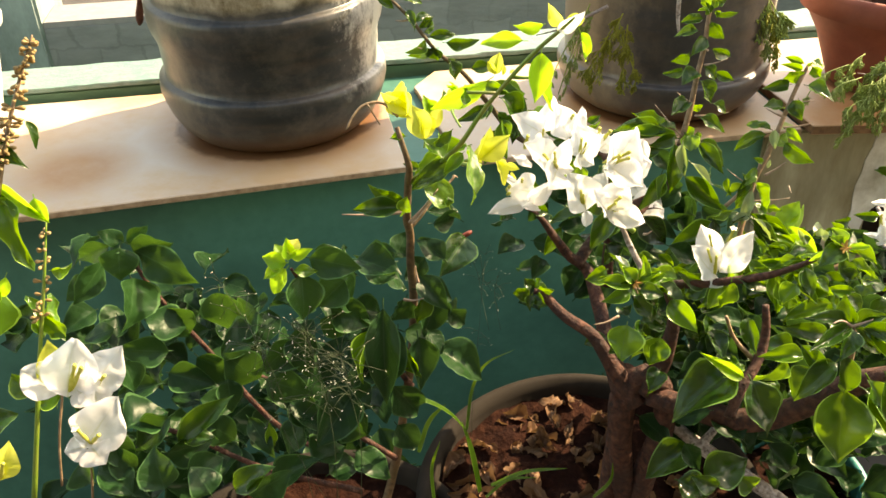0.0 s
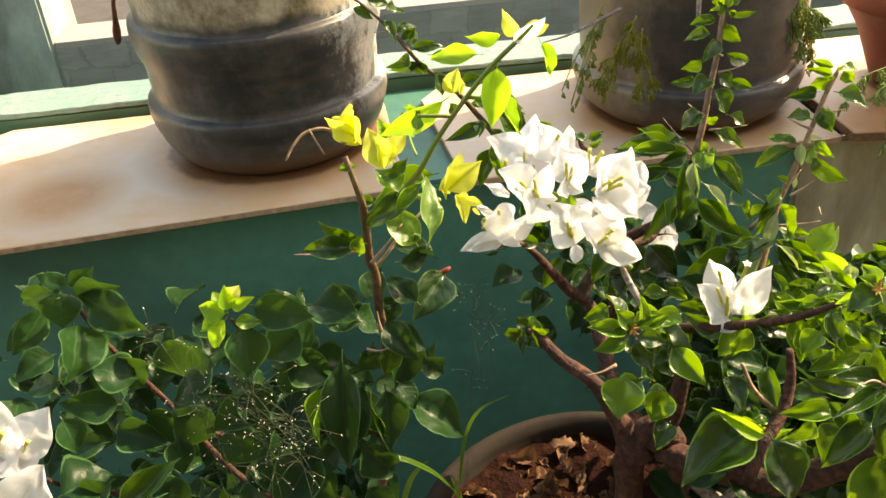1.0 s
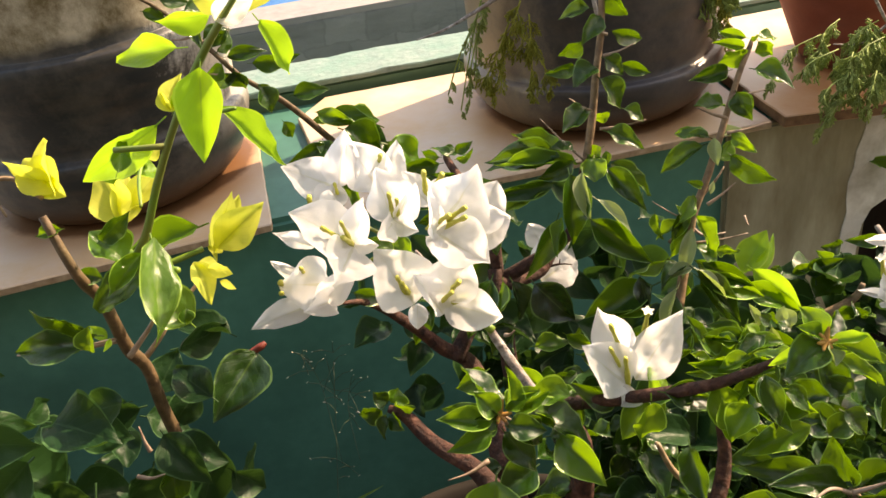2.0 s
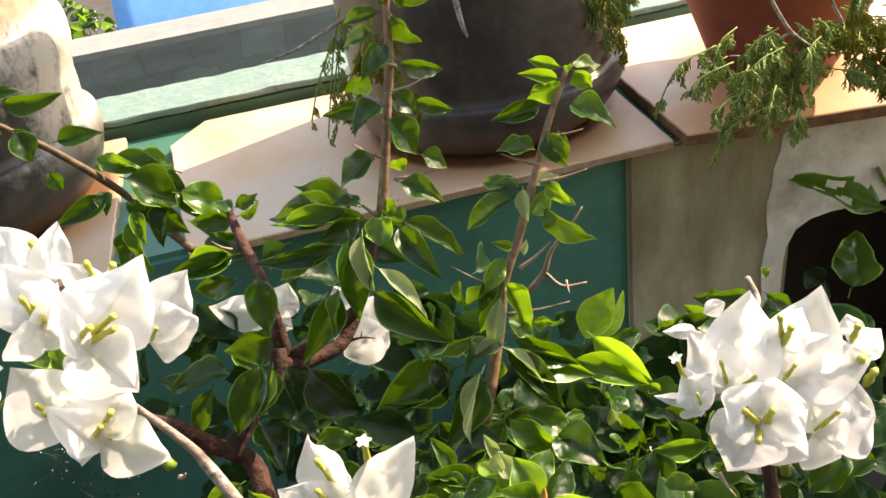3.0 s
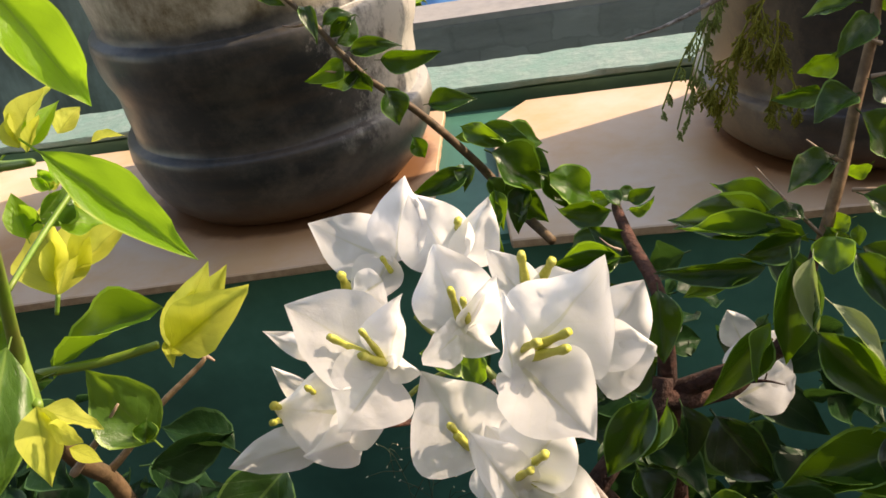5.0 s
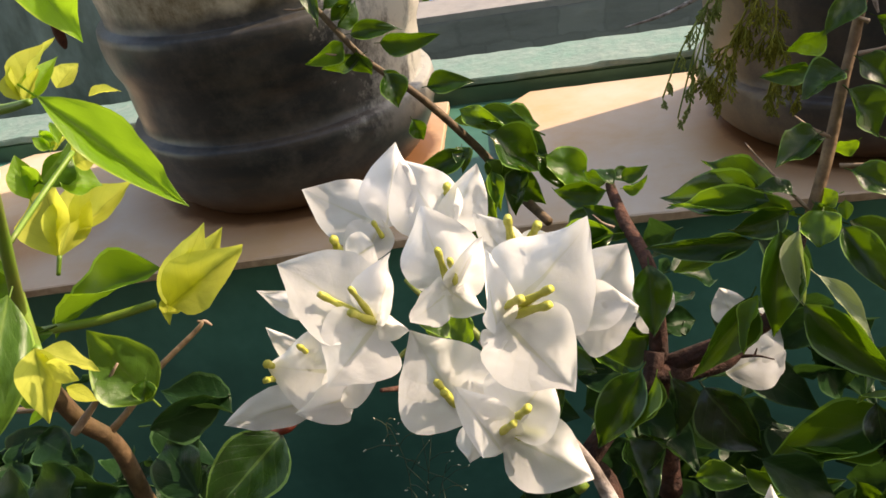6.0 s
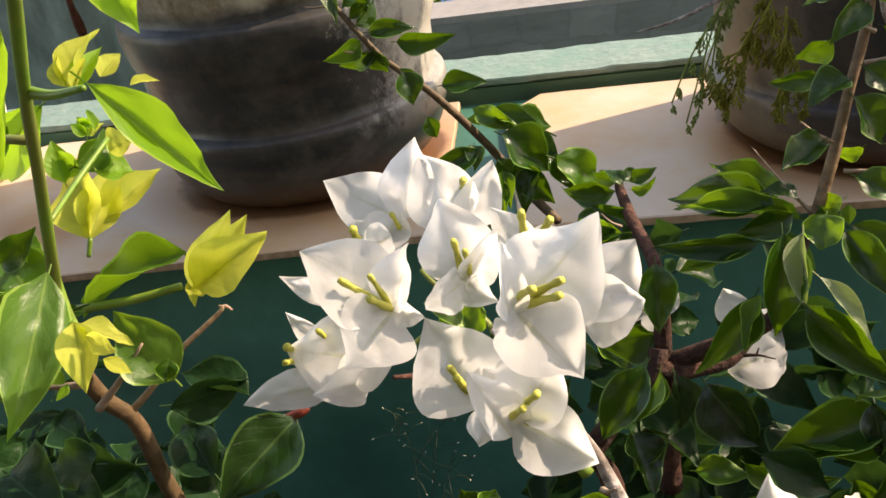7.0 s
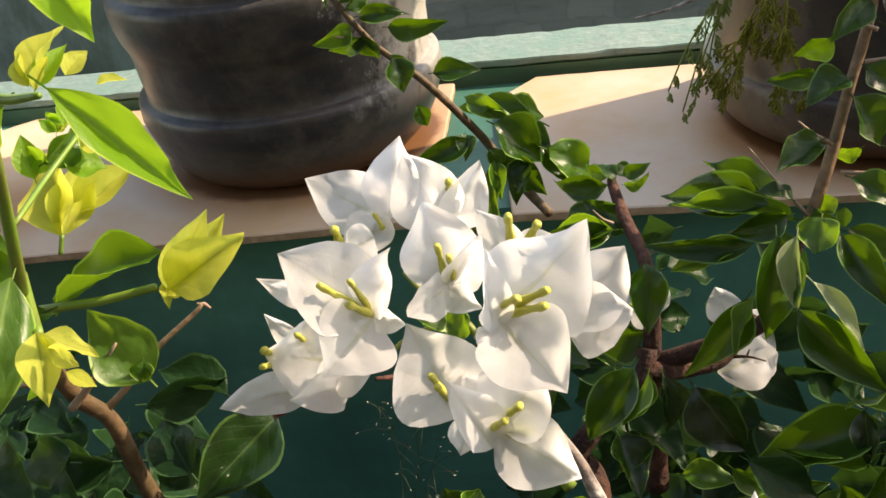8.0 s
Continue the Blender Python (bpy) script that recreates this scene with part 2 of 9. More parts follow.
def slab_material():
    """Cream stone, clouded orange stains and rusty rings where planters drip; a narrow dark brown band close round
    their bases.
    """
    m, t, b = nodes_of("stone_slab")
    co = t.nodes.new("ShaderNodeTexCoord")
    fine, cloud, blot = noise_of(t, 14, 6), noise_of(t, 7, 5, 0.65), noise_of(t, 40, 6, 0.7)
    col = mixed(t, fine, (0.58, 0.47, 0.385), (0.66, 0.565, 0.48))
    col = mixed(t, ramp(t, cloud, [(0.38, (0, 0, 0)), (0.64, (0.9, 0.9, 0.9))]), col, (0.57, 0.37, 0.20))
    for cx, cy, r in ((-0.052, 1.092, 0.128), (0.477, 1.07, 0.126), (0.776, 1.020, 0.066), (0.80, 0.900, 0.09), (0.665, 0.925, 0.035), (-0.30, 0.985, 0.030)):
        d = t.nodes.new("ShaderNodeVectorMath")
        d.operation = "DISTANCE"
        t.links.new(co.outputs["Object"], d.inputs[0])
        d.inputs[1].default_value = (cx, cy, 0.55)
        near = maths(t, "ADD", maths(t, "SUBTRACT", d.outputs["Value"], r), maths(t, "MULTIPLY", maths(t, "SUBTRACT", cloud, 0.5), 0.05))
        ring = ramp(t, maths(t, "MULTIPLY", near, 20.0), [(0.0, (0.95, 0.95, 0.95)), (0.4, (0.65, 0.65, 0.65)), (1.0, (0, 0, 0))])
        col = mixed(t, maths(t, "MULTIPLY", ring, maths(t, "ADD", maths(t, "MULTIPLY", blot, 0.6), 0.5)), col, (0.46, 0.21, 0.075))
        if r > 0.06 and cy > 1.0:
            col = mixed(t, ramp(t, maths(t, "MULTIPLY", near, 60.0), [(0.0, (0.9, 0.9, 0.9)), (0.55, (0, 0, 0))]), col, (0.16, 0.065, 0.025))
    t.links.new(col, b.inputs["Base Color"])
    b.inputs["Roughness"].default_value = 0.5
    bump(t, b, fine, 0.15, 0.0006)
    return m




def courses(m, width, height):
    """Rough block courses showing through a wall's render: uneven tone and sunk joints."""
    t = m.node_tree
    b = t.nodes["Principled BSDF"]
    co, sep, flat = t.nodes.new("ShaderNodeTexCoord"), t.nodes.new("ShaderNodeSeparateXYZ"), t.nodes.new("ShaderNodeCombineXYZ")
    t.links.new(co.outputs["Object"], sep.inputs[0])
    wander = maths(t, "MULTIPLY", maths(t, "SUBTRACT", noise_of(t, 14, 4), 0.5), 0.05)
    t.links.new(maths(t, "ADD", sep.outputs[0], wander), flat.inputs[0])
    t.links.new(maths(t, "ADD", sep.outputs[2], wander), flat.inputs[1])
    brick = N(t, "ShaderNodeTexBrick", Scale=1.0, Mortar_Size=0.004, Mortar_Smooth=0.8, Brick_Width=width, Row_Height=height)
    brick.inputs["Color1"].default_value, brick.inputs["Color2"].default_value, brick.inputs["Mortar"].default_value = (0.62, 0.62, 0.62, 1), (1.12, 1.12, 1.12, 1), (0.5, 0.5, 0.5, 1)
    t.links.new(flat.outputs[0], brick.inputs["Vector"])
    old = b.inputs["Base Color"].links[0].from_socket
    t.links.new(mixed(t, 0.38, old, brick.outputs["Color"], "MULTIPLY"), b.inputs["Base Color"])


courses(M_GREYWALL, 0.085, 0.055)
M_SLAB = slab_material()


def jug_material(name, low, dust, cream, sun_film, level, tan):
    """Clear jug plastic, dark earth showing through low down, stains higher up, and sunlight painted as a pale film on
    the +x side.
    """
    m, t, b = nodes_of(name)
    co = t.nodes.new("ShaderNodeTexCoord")
    sep = t.nodes.new("ShaderNodeSeparateXYZ")
    t.links.new(co.outputs["Object"], sep.inputs[0])
    fine, blot = noise_of(t, 38, 7, 0.7), noise_of(t, 11, 5, 0.65)
    col = mixed(t, ramp(t, fine, [(0.45, (0, 0, 0)), (0.80, (0.7, 0.7, 0.7))]), low, dust)
    col = mixed(t, ramp(t, blot, [(0.54, (0, 0, 0)), (0.74, (0.6, 0.6, 0.6))]), col, dust)
    band = noise_of(t, 16, 6, 0.7, stretch=(0.45, 0.45, 2.6))
    col = mixed(t, ramp(t, band, [(0.48, (0, 0, 0)), (0.74, (0.42, 0.42, 0.42))]), col, (0.12, 0.075, 0.042))
    foot = ramp(t, maths(t, "MULTIPLY", maths(t, "ADD", sep.outputs[2], maths(t, "MULTIPLY", fine, 0.03)), 14.0), [(0.25, (0.8, 0.8, 0.8)), (0.75, (0, 0, 0))])
    col = mixed(t, foot, col, (0.15, 0.075, 0.035))
    h = maths(t, "ADD", sep.outputs[2], maths(t, "MULTIPLY", maths(t, "SUBTRACT", blot, 0.5), 0.03))
    up = ramp(t, maths(t, "MULTIPLY", maths(t, "SUBTRACT", h, level), 40.0), [(0.0, (0, 0, 0)), (0.4, (1, 1, 1))])
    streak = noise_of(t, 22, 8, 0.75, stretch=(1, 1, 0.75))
    # mottled pale +x side: sunlight on the plastic, put into its colour
    sun_side = maths(t, "ADD", sep.outputs[0], maths(t, "MULTIPLY", maths(t, "SUBTRACT", streak, 0.5), 0.26))
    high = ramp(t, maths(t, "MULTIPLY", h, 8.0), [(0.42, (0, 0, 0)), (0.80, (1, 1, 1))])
    col = mixed(t, maths(t, "MULTIPLY", high, ramp(t, maths(t, "MULTIPLY", sun_side, 5.0), [(0.46, (0, 0, 0)), (0.66, (0.9, 0.9, 0.9))])), col, sun_film)
    col = mixed(t, ramp(t, maths(t, "MULTIPLY", maths(t, "SUBTRACT", maths(t, "MULTIPLY", streak, 0.16), sep.outputs[0]), 5.0), [(0.76, (0, 0, 0)), (1.0, (0.9, 0.9, 0.9))]), col, tan)
    top = mixed(t, ramp(t, streak, [(0.38, (0, 0, 0)), (0.62, (1, 1, 1))]), (0.16, 0.12, 0.06), cream)
    t.links.new(mixed(t, up, col, top), b.inputs["Base Color"])
    b.inputs["Roughness"].default_value = 0.36
    b.inputs["Specular IOR Level"].default_value = 0.5
    bump(t, b, fine, 0.25, 0.0015)
    return m


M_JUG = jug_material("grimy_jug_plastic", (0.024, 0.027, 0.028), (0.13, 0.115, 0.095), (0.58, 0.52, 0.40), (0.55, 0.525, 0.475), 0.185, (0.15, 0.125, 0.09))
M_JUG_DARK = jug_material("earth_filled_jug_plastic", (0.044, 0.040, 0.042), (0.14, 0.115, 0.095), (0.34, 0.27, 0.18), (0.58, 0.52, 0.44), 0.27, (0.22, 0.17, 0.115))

# ---- mesh helpers ----


def mesh_of(name, bm, material, smooth=True):
    me = bpy.data.meshes.new(name)
    bm.normal_update()
    bm.to_mesh(me)
    bm.free()
    if smooth:
        me.polygons.foreach_set("use_smooth", [True] * len(me.polygons))
    me.materials.append(material)
    return me


def part(name, bm, material, parent=None, label="", smooth=True):
    ob = new(name, mesh_of(name, bm, material, smooth))
    ob.parent = parent
    return tagged(ob, label)


def thing(name, x, y, z, label, category, group=""):
    ob = new(name)
    ob.empty_display_size = 0.02
    ob.location = (x, y, z)
    bpy.context.view_layer.update()
    return tagged(ob, label, category, group)


def box(bm, x0, x1, y0, y1, z0, z1, bevel=0.0, cuts=0, wobble=0.0):
    """A box with bevelled and slightly uneven edges."""
    b = bmesh.new()
    r = bmesh.ops.create_cube(b, size=1)
    for v in b.verts:
        v.co = Vector((x0 + (v.co.x + 0.5) * (x1 - x0), y0 + (v.co.y + 0.5) * (y1 - y0), z0 + (v.co.z + 0.5) * (z1 - z0)))
    if cuts:
        bmesh.ops.subdivide_edges(b, edges=b.edges[:], cuts=cuts, use_grid_fill=True)
    if wobble:
        for v in b.verts:
            v.co += noise.noise_vector(v.co * 18) * wobble
    if bevel:
        bmesh.ops.bevel(b, geom=[e for e in b.edges if e.calc_face_angle(0) > 0.8], offset=bevel, segments=2, affect="EDGES")
    me = bpy.data.meshes.new("tmp")
    b.to_mesh(me)
    b.free()
    bm.from_mesh(me)
    bpy.data.meshes.remove(me)
    return bm


def lathe(bm, profile, segs=48, cx=0.0, cy=0.0, wob=0.0, seed=0):
    """Turns a profile of (radius, z) round the z axis."""
    rings = []
    for r, z in profile:
        ring = []
        for k in range(segs):
            a = 2 * math.pi * k / segs
            rr = r * (1 + wob * noise.noise((math.cos(a) * 1.5 + seed, math.sin(a) * 1.5, z * 9)))
            ring.append(bm.verts.new((cx + rr * math.cos(a), cy + rr * math.sin(a), z)))
        rings.append(ring)
    for a, b in zip(rings, rings[1:]):
        for k in range(segs):
            bm.faces.new((a[k], a[(k + 1) % segs], b[(k + 1) % segs], b[k]))
    return rings


def smooth_line(points, steps=5):
    """A Catmull-Rom line through points (x, y, z, radius)."""
    p = [np.array(q, float) for q in points]
    p = [2 * p[0] - p[1], *p, 2 * p[-1] - p[-2]]
    out = []
    for a, b, c, d in zip(p, p[1:], p[2:], p[3:]):
        for k in range(steps):
            s = k / steps
            out.append(0.5 * (2 * b + (c - a) * s + (2 * a - 5 * b + 4 * c - d) * s * s + (3 * b - a - 3 * c + d) * s ** 3))
    out.append(p[-2])
    return out


def tube(bm, points, sides=7, steps=5, knobs=0.12, seed=0.0):
    """A tapering, slightly knotty branch through points (x, y, z, radius)."""
    line = smooth_line(points, steps)
    last, side = None, Vector((0.3, 0.9, 0.2))
    for n, q in enumerate(line):
        c = Vector(q[:3])
        ahead = Vector(line[min(n + 1, len(line) - 1)][:3]) - Vector(line[max(n - 1, 0)][:3])
        ahead.normalize()
        u = (side - ahead * side.dot(ahead)).normalized()
        w = ahead.cross(u)
        side = u
        ring = []
        for k in range(sides):
            a = 2 * math.pi * k / sides
            d = u * math.cos(a) + w * math.sin(a)
            r = max(q[3], 0.0002) * (1 + knobs * noise.noise((c + d * 0.02) * 60 + Vector((seed, 0, 0))))
            ring.append(bm.verts.new(c + d * r))
        if last:
            for k in range(sides):
                bm.faces.new((last[k], last[(k + 1) % sides], ring[(k + 1) % sides], ring[k]))
        else:
            bm.faces.new(ring[::-1])
        last = ring
    bm.faces.new(last)


def blade(name, material, bend=0.25, fold=0.25, wave=0.03, widest=0.36, twist=0.0, point=1.7, rows=12, cols=6, curl=0.0, heel=2.0, cup=0.0, crinkle=0.0, ripple=9.0, stalk=0.10, tip=0.7):
    """A leaf of length 1 along y and width 1 across x, ovate and pointed, folded along the midrib and arched, on a short stalk; u runs across, v along."""
    bm = bmesh.new()
    uv = bm.loops.layers.uv.new("uv")
    grid = []
    for i in range(rows + 1):
        v = i / rows
        s = (v - widest) / (1 - widest)
        w = (1 - s ** point) * (1 - 0.45 * tip * max(0.0, (s - 0.55) / 0.45) ** 0.8 * (1 - 0.3 * s)) if s > 0 else 1 - (1 - v / widest) ** heel
        line = []
        for j in range(cols + 1):
            u = j / cols * 2 - 1
            uneven = 1 + 0.05 * noise.noise((v * 4, u * 0.6 + bend * 31, fold * 17))
            x = 0.5 * w * u * uneven
            z = fold * abs(x) - bend * v * v * 0.5 + wave * math.sin(ripple * v + 1.5 * u + bend * 40) * u * u + curl * v ** 4 + cup * w * u ** 4 * 0.25
            z += crinkle * noise.noise((x * 5 + bend * 90, v * 5, fold * 70)) + crinkle * 0.5 * noise.noise((x * 12 + bend * 90, v * 12, fold * 70))
            a = twist * v
            line.append((x * math.cos(a) - z * math.sin(a), v, x * math.sin(a) + z * math.cos(a)))
        grid.append(line)
    base, end = bm.verts.new(grid[0][0]), bm.verts.new(grid[-1][0])
    mid = [[bm.verts.new(c) for c in line] for line in grid[1:-1]]
    if stalk:
        ends = [[bm.verts.new((a * 0.022, b, -0.012 + c * 0.018 - 0.5 * stalk * (b < 0))) for a, c in ((1, 0), (-0.5, 0.9), (-0.5, -0.9))] for b in (-stalk, 0.03)]
        for k in range(3):
            f = bm.faces.new((ends[0][k], ends[0][(k + 1) % 3], ends[1][(k + 1) % 3], ends[1][k]))
            for loop in f.loops:
                loop[uv].uv = (0.5, 0.0)

    def face(corners):
        f = bm.faces.new([c[0] for c in corners])
        for loop, (_, a, b) in zip(f.loops, corners):
            loop[uv].uv = (a, b)

    for j in range(cols):
        face([(base, 0.5, 0), (mid[0][j + 1], (j + 1) / cols, 1 / rows), (mid[0][j], j / cols, 1 / rows)])
        face([(end, 0.5, 1), (mid[-1][j], j / cols, 1 - 1 / rows), (mid[-1][j + 1], (j + 1) / cols, 1 - 1 / rows)])
    for i in range(len(mid) - 1):
        for j in range(cols):
            va, vb = (i + 1) / rows, (i + 2) / rows
            face([(mid[i][j], j / cols, va), (mid[i][j + 1], (j + 1) / cols, va), (mid[i + 1][j + 1], (j + 1) / cols, vb), (mid[i + 1][j], j / cols, vb)])
    return mesh_of(name, bm, material)


def blades(name, material, widest=0.36, n=7, bend=0.3, fold=0.45, point=1.75, heel=2.2, cup=0.35, crinkle=0.05, wave=0.05, cols=6, rows=12, curl=0.1, twist=0.4, stalk=0.10, tip=0.7, spread=1.0):
    rng = random.Random(name + material.name)
    return [blade(name, material, bend + spread * rng.uniform(-0.2, 0.3), fold + rng.uniform(-0.2, 0.25), wave * rng.uniform(0.3, 1.4), widest + rng.uniform(-0.03, 0.04), rng.uniform(-twist, twist), point + rng.uniform(-0.12, 0.15), rows, cols,
                  rng.uniform(-curl, curl), heel, cup * rng.uniform(-0.4, 1.3), crinkle, rng.uniform(6, 11), stalk, tip * rng.uniform(0.7, 1.3)) for _ in range(n)]


LEAVES = {
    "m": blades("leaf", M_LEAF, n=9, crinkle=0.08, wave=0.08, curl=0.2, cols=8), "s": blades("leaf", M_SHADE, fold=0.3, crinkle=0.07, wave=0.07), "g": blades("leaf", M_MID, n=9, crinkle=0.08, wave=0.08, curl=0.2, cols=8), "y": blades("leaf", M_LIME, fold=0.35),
    "l": blades("bract", M_YELLOW, 0.40, point=1.5, cup=0.5, fold=0.35, crinkle=0.07, wave=0.05, stalk=0), "w": blades("bract", M_WHITE, 0.42, n=12, bend=0.0, spread=0.4, fold=0.30, point=1.75, tip=0.5, heel=2.6, cup=0.25, crinkle=0.06, wave=0.085, cols=10, rows=14, curl=0.2, twist=0.3, stalk=0),
    "d": blades("dry_leaf", M_DRY, bend=0.9, cup=1.5, crinkle=0.3, wave=0.15, twist=1.2), "t": blades("leaf", M_LEAF, 0.34, fold=0.55, point=1.55), "k": blades("leaf", M_MID, 0.34, fold=0.6, point=1.55),
    "h": blades("leaf", M_MID, n=1, fold=0.3, rows=18, cols=12),
    "q": blades("leaf", M_DUSK, fold=0.3, crinkle=0.06, wave=0.06),
    "c": blades("leaf", M_FRESH, fold=0.35, crinkle=0.09, wave=0.10, cols=8),
    "b": blades("leaf", M_GLOSS, fold=0.5, crinkle=0.09, wave=0.09, cols=8),
    "p": blades("leaf", M_PALE_GLARE, 0.40, fold=0.3, point=1.8),
    "n": blades("leaf", M_LIME, 0.34, fold=0.45, point=1.6, bend=0.15, twist=0.1, rows=14, cols=8),
}


def eaten(me, bites):
    """Holes that insects have left in a leaf: (across, along, size) on the blade."""
    bm = bmesh.new()
    bm.from_mesh(me)
    uv = bm.loops.layers.uv.active
    gone = []
    for f in bm.faces:
        u = sum(c[uv].uv.x for c in f.loops) / len(f.loops)
        v = sum(c[uv].uv.y for c in f.loops) / len(f.loops)
        if v > 0.06 and any(((u - a) / 1.6) ** 2 + (v - b) ** 2 < r * r for a, b, r in bites):
            gone.append(f)
    bmesh.ops.delete(bm, geom=gone, context="FACES")
    bm.to_mesh(me)
    bm.free()


eaten(LEAVES["h"][0], ((0.28, 0.40, 0.075), (0.74, 0.55, 0.085), (0.30, 0.66, 0.06), (1.0, 0.30, 0.10), (0.0, 0.78, 0.07)))


def leaf(parent, kind, base, tip, normal, width, name="leaf", pick=None, label=""):
    """One leaf from base to tip, its upper side towards normal, of the given width in metres."""
    base, tip = Vector(base), Vector(tip)
    y = tip - base
    size = y.length
    y.normalize()
    nrm = Vector(normal)
    x = y.cross(nrm).normalized()
    z = x.cross(y)
    some = LEAVES[kind]
    if kind == "w":
        width *= 1.08
    if pick is None:
        pick = int((abs(base.x) * 7919 + abs(base.y) * 6131 + abs(tip.z) * 9973) * 100)
    ob = new(name, some[pick % len(some)])
    m = Matrix((x * width, y * size, z * 0.5 * (size + width))).transposed().to_4x4()
    m.translation = base
    ob.parent = parent
    ob.matrix_basis = parent.matrix_world.inverted() @ m if parent else m
    return tagged(ob, label)


def stem(name, parent, points, material, sides=7, steps=5, knobs=0.12, label=""):
    """A branch through world points (x, y, z, radius), as one mesh under its plant."""
    bm = bmesh.new()
    tube(bm, points, sides, steps, knobs, points[0][0] * 50)
    inv = parent.matrix_world.inverted()
    bmesh.ops.transform(bm, matrix=inv, verts=bm.verts)
    return part(name, bm, material, parent, label)


# ---- setting ----
bm = bmesh.new()
bmesh.ops.create_grid(bm, x_segments=2, y_segments=2, size=300)
tagged(part("ground", bm, M_GROUND, None), "weathered grey concrete terrace floor reaching away", "ground", kind="structure")

wall = tagged(part("wall_parapet", box(bmesh.new(), -3.0, 3.5, 1.222, 1.300, 0, 0.561, 0.003, 0), M_PARAPET, None, "", False), "dark green painted masonry parapet wall", "wall", kind="structure")
bm = bmesh.new()
box(bm, -3.0, 3.5, 1.2185, 1.304, 0.5612, 0.568, 0.001)
bmesh.ops.subdivide_edges(bm, edges=[e for e in bm.edges if e.calc_length() > 0.5], cuts=400)
for v in bm.verts:
    v.co += Vector((0, 1, 0.3)) * 0.003 * noise.noise(v.co * 34) + Vector((0, 1, 0.3)) * 0.0022 * noise.noise(v.co * 140)
tagged(part("trim_sill", bm, M_MINT, None, "", False), "rough whitened green sill on the parapet, sunlight painted in as mint", "sill", kind="structure")
tagged(part("wall_bench", box(bmesh.new(), -3.0, 0.66, 0.932, 1.2215, 0, 0.5415, 0.006, 0), M_TEAL, None, "", False), "dark teal painted bench wall under the stone slabs", "wall", kind="structure")


def slab(name, corners, z0, z1, label, edge):
    """A stone slab from its corner points, with chipped edges; its sawn sides are darker."""
    bm = bmesh.new()
    top = [bm.verts.new((x, y, z1)) for x, y in corners]
    f = bm.faces.new(top)
    r = bmesh.ops.extrude_face_region(bm, geom=[f])
    for v in r["geom"]:
        if isinstance(v, bmesh.types.BMVert):
            v.co.z = z0
    bmesh.ops.recalc_face_normals(bm, faces=bm.faces)
    bmesh.ops.subdivide_edges(bm, edges=[e for e in bm.edges if e.calc_length() > 0.1], cuts=24)
    for v in bm.verts:
        v.co += Vector((noise.noise(v.co * 60), noise.noise(v.co * 60 + Vector((9, 0, 0))), 0)) * 0.0012
    bmesh.ops.bevel(bm, geom=[e for e in bm.edges if e.is_manifold and e.calc_face_angle(0) > 0.8], offset=0.0012, segments=1, affect="EDGES")
    ob = part(name, bm, M_SLAB, None, "", False)
    ob.data.materials.append(edge)
    for p in ob.data.polygons:
        if abs(p.normal.z) < 0.5:
            p.material_index = 1
    return tagged(ob, label, "stone slab", "slabs on the bench")


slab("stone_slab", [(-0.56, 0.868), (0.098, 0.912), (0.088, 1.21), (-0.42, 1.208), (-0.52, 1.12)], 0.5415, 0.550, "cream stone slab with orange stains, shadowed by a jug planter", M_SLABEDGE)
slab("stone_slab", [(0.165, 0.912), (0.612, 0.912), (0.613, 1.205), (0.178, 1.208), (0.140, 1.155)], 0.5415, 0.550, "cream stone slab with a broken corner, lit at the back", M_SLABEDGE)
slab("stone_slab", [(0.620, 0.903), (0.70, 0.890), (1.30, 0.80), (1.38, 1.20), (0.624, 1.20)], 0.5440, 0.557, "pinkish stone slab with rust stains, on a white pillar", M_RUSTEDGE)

# plain unseen wall, added behind the viewer to block sky and bounce light
M_UNSEEN_WALL = surface("house_render", [(0.3, (0.088, 0.080, 0.069)), (0.7, (0.121, 0.11, 0.096))], 12, 6, 0.85, 0.4, 0.003, (0.066, 0.06, 0.052), 2)
tagged(part("wall_house", box(bmesh.new(), -3.5, 3.0, -1.35, -1.15, 0, 2.9, 0.01), M_UNSEEN_WALL, None, "", False), "plain unseen wall added behind the viewer to shape the light", "wall", kind="structure")

# white pillar with a dark arched opening beside it
tagged(part("wall_pillar", box(bmesh.new(), 0.572, 0.752, 0.925, 1.2215, 0, 0.5385, 0.003, 6, 0.002), M_PILLAR, None, "", False), "stained whitewashed masonry pillar under the slabs, shade painted in", "pillar", kind="structure")
bm = bmesh.new()
ragged = [(0.722 + 0.005 * noise.noise((3.1, k * 0.55, 0)) + 0.004 * noise.noise((7.7, k * 2.3, 0)) + 0.012 * max(0.0, (k - 20) / 8) ** 2, 0.5435 * k / 28) for k in range(29)]
outline = ragged + [(1.6, 0.5435), (1.6, 0.0), (1.02, 0.0), (1.02, 0.365), (1.01, 0.390), (0.985, 0.406), (0.80, 0.414), (0.776, 0.411), (0.760, 0.402), (0.753, 0.386), (0.751, 0.370), (0.751, 0.0)]
face = bm.faces.new([bm.verts.new((x, 1.2212, z)) for x, z in outline])
grown = bmesh.ops.extrude_face_region(bm, geom=[face])
for v in grown["geom"]:
    if isinstance(v, bmesh.types.BMVert):
        v.co.y = 0.9235
bmesh.ops.recalc_face_normals(bm, faces=bm.faces)
bmesh.ops.bevel(bm, geom=[e for e in bm.edges if e.calc_face_angle(0) > 0.9 and e.calc_length() > 0.015 and min(v.co.x for v in e.verts) > 0.745], offset=0.006, segments=3, affect="EDGES")
tagged(part("wall_surround", bm, M_WHITEWASH, None, "", False), "flaking whitewashed plaster round a dark opening", "wall", kind="structure")
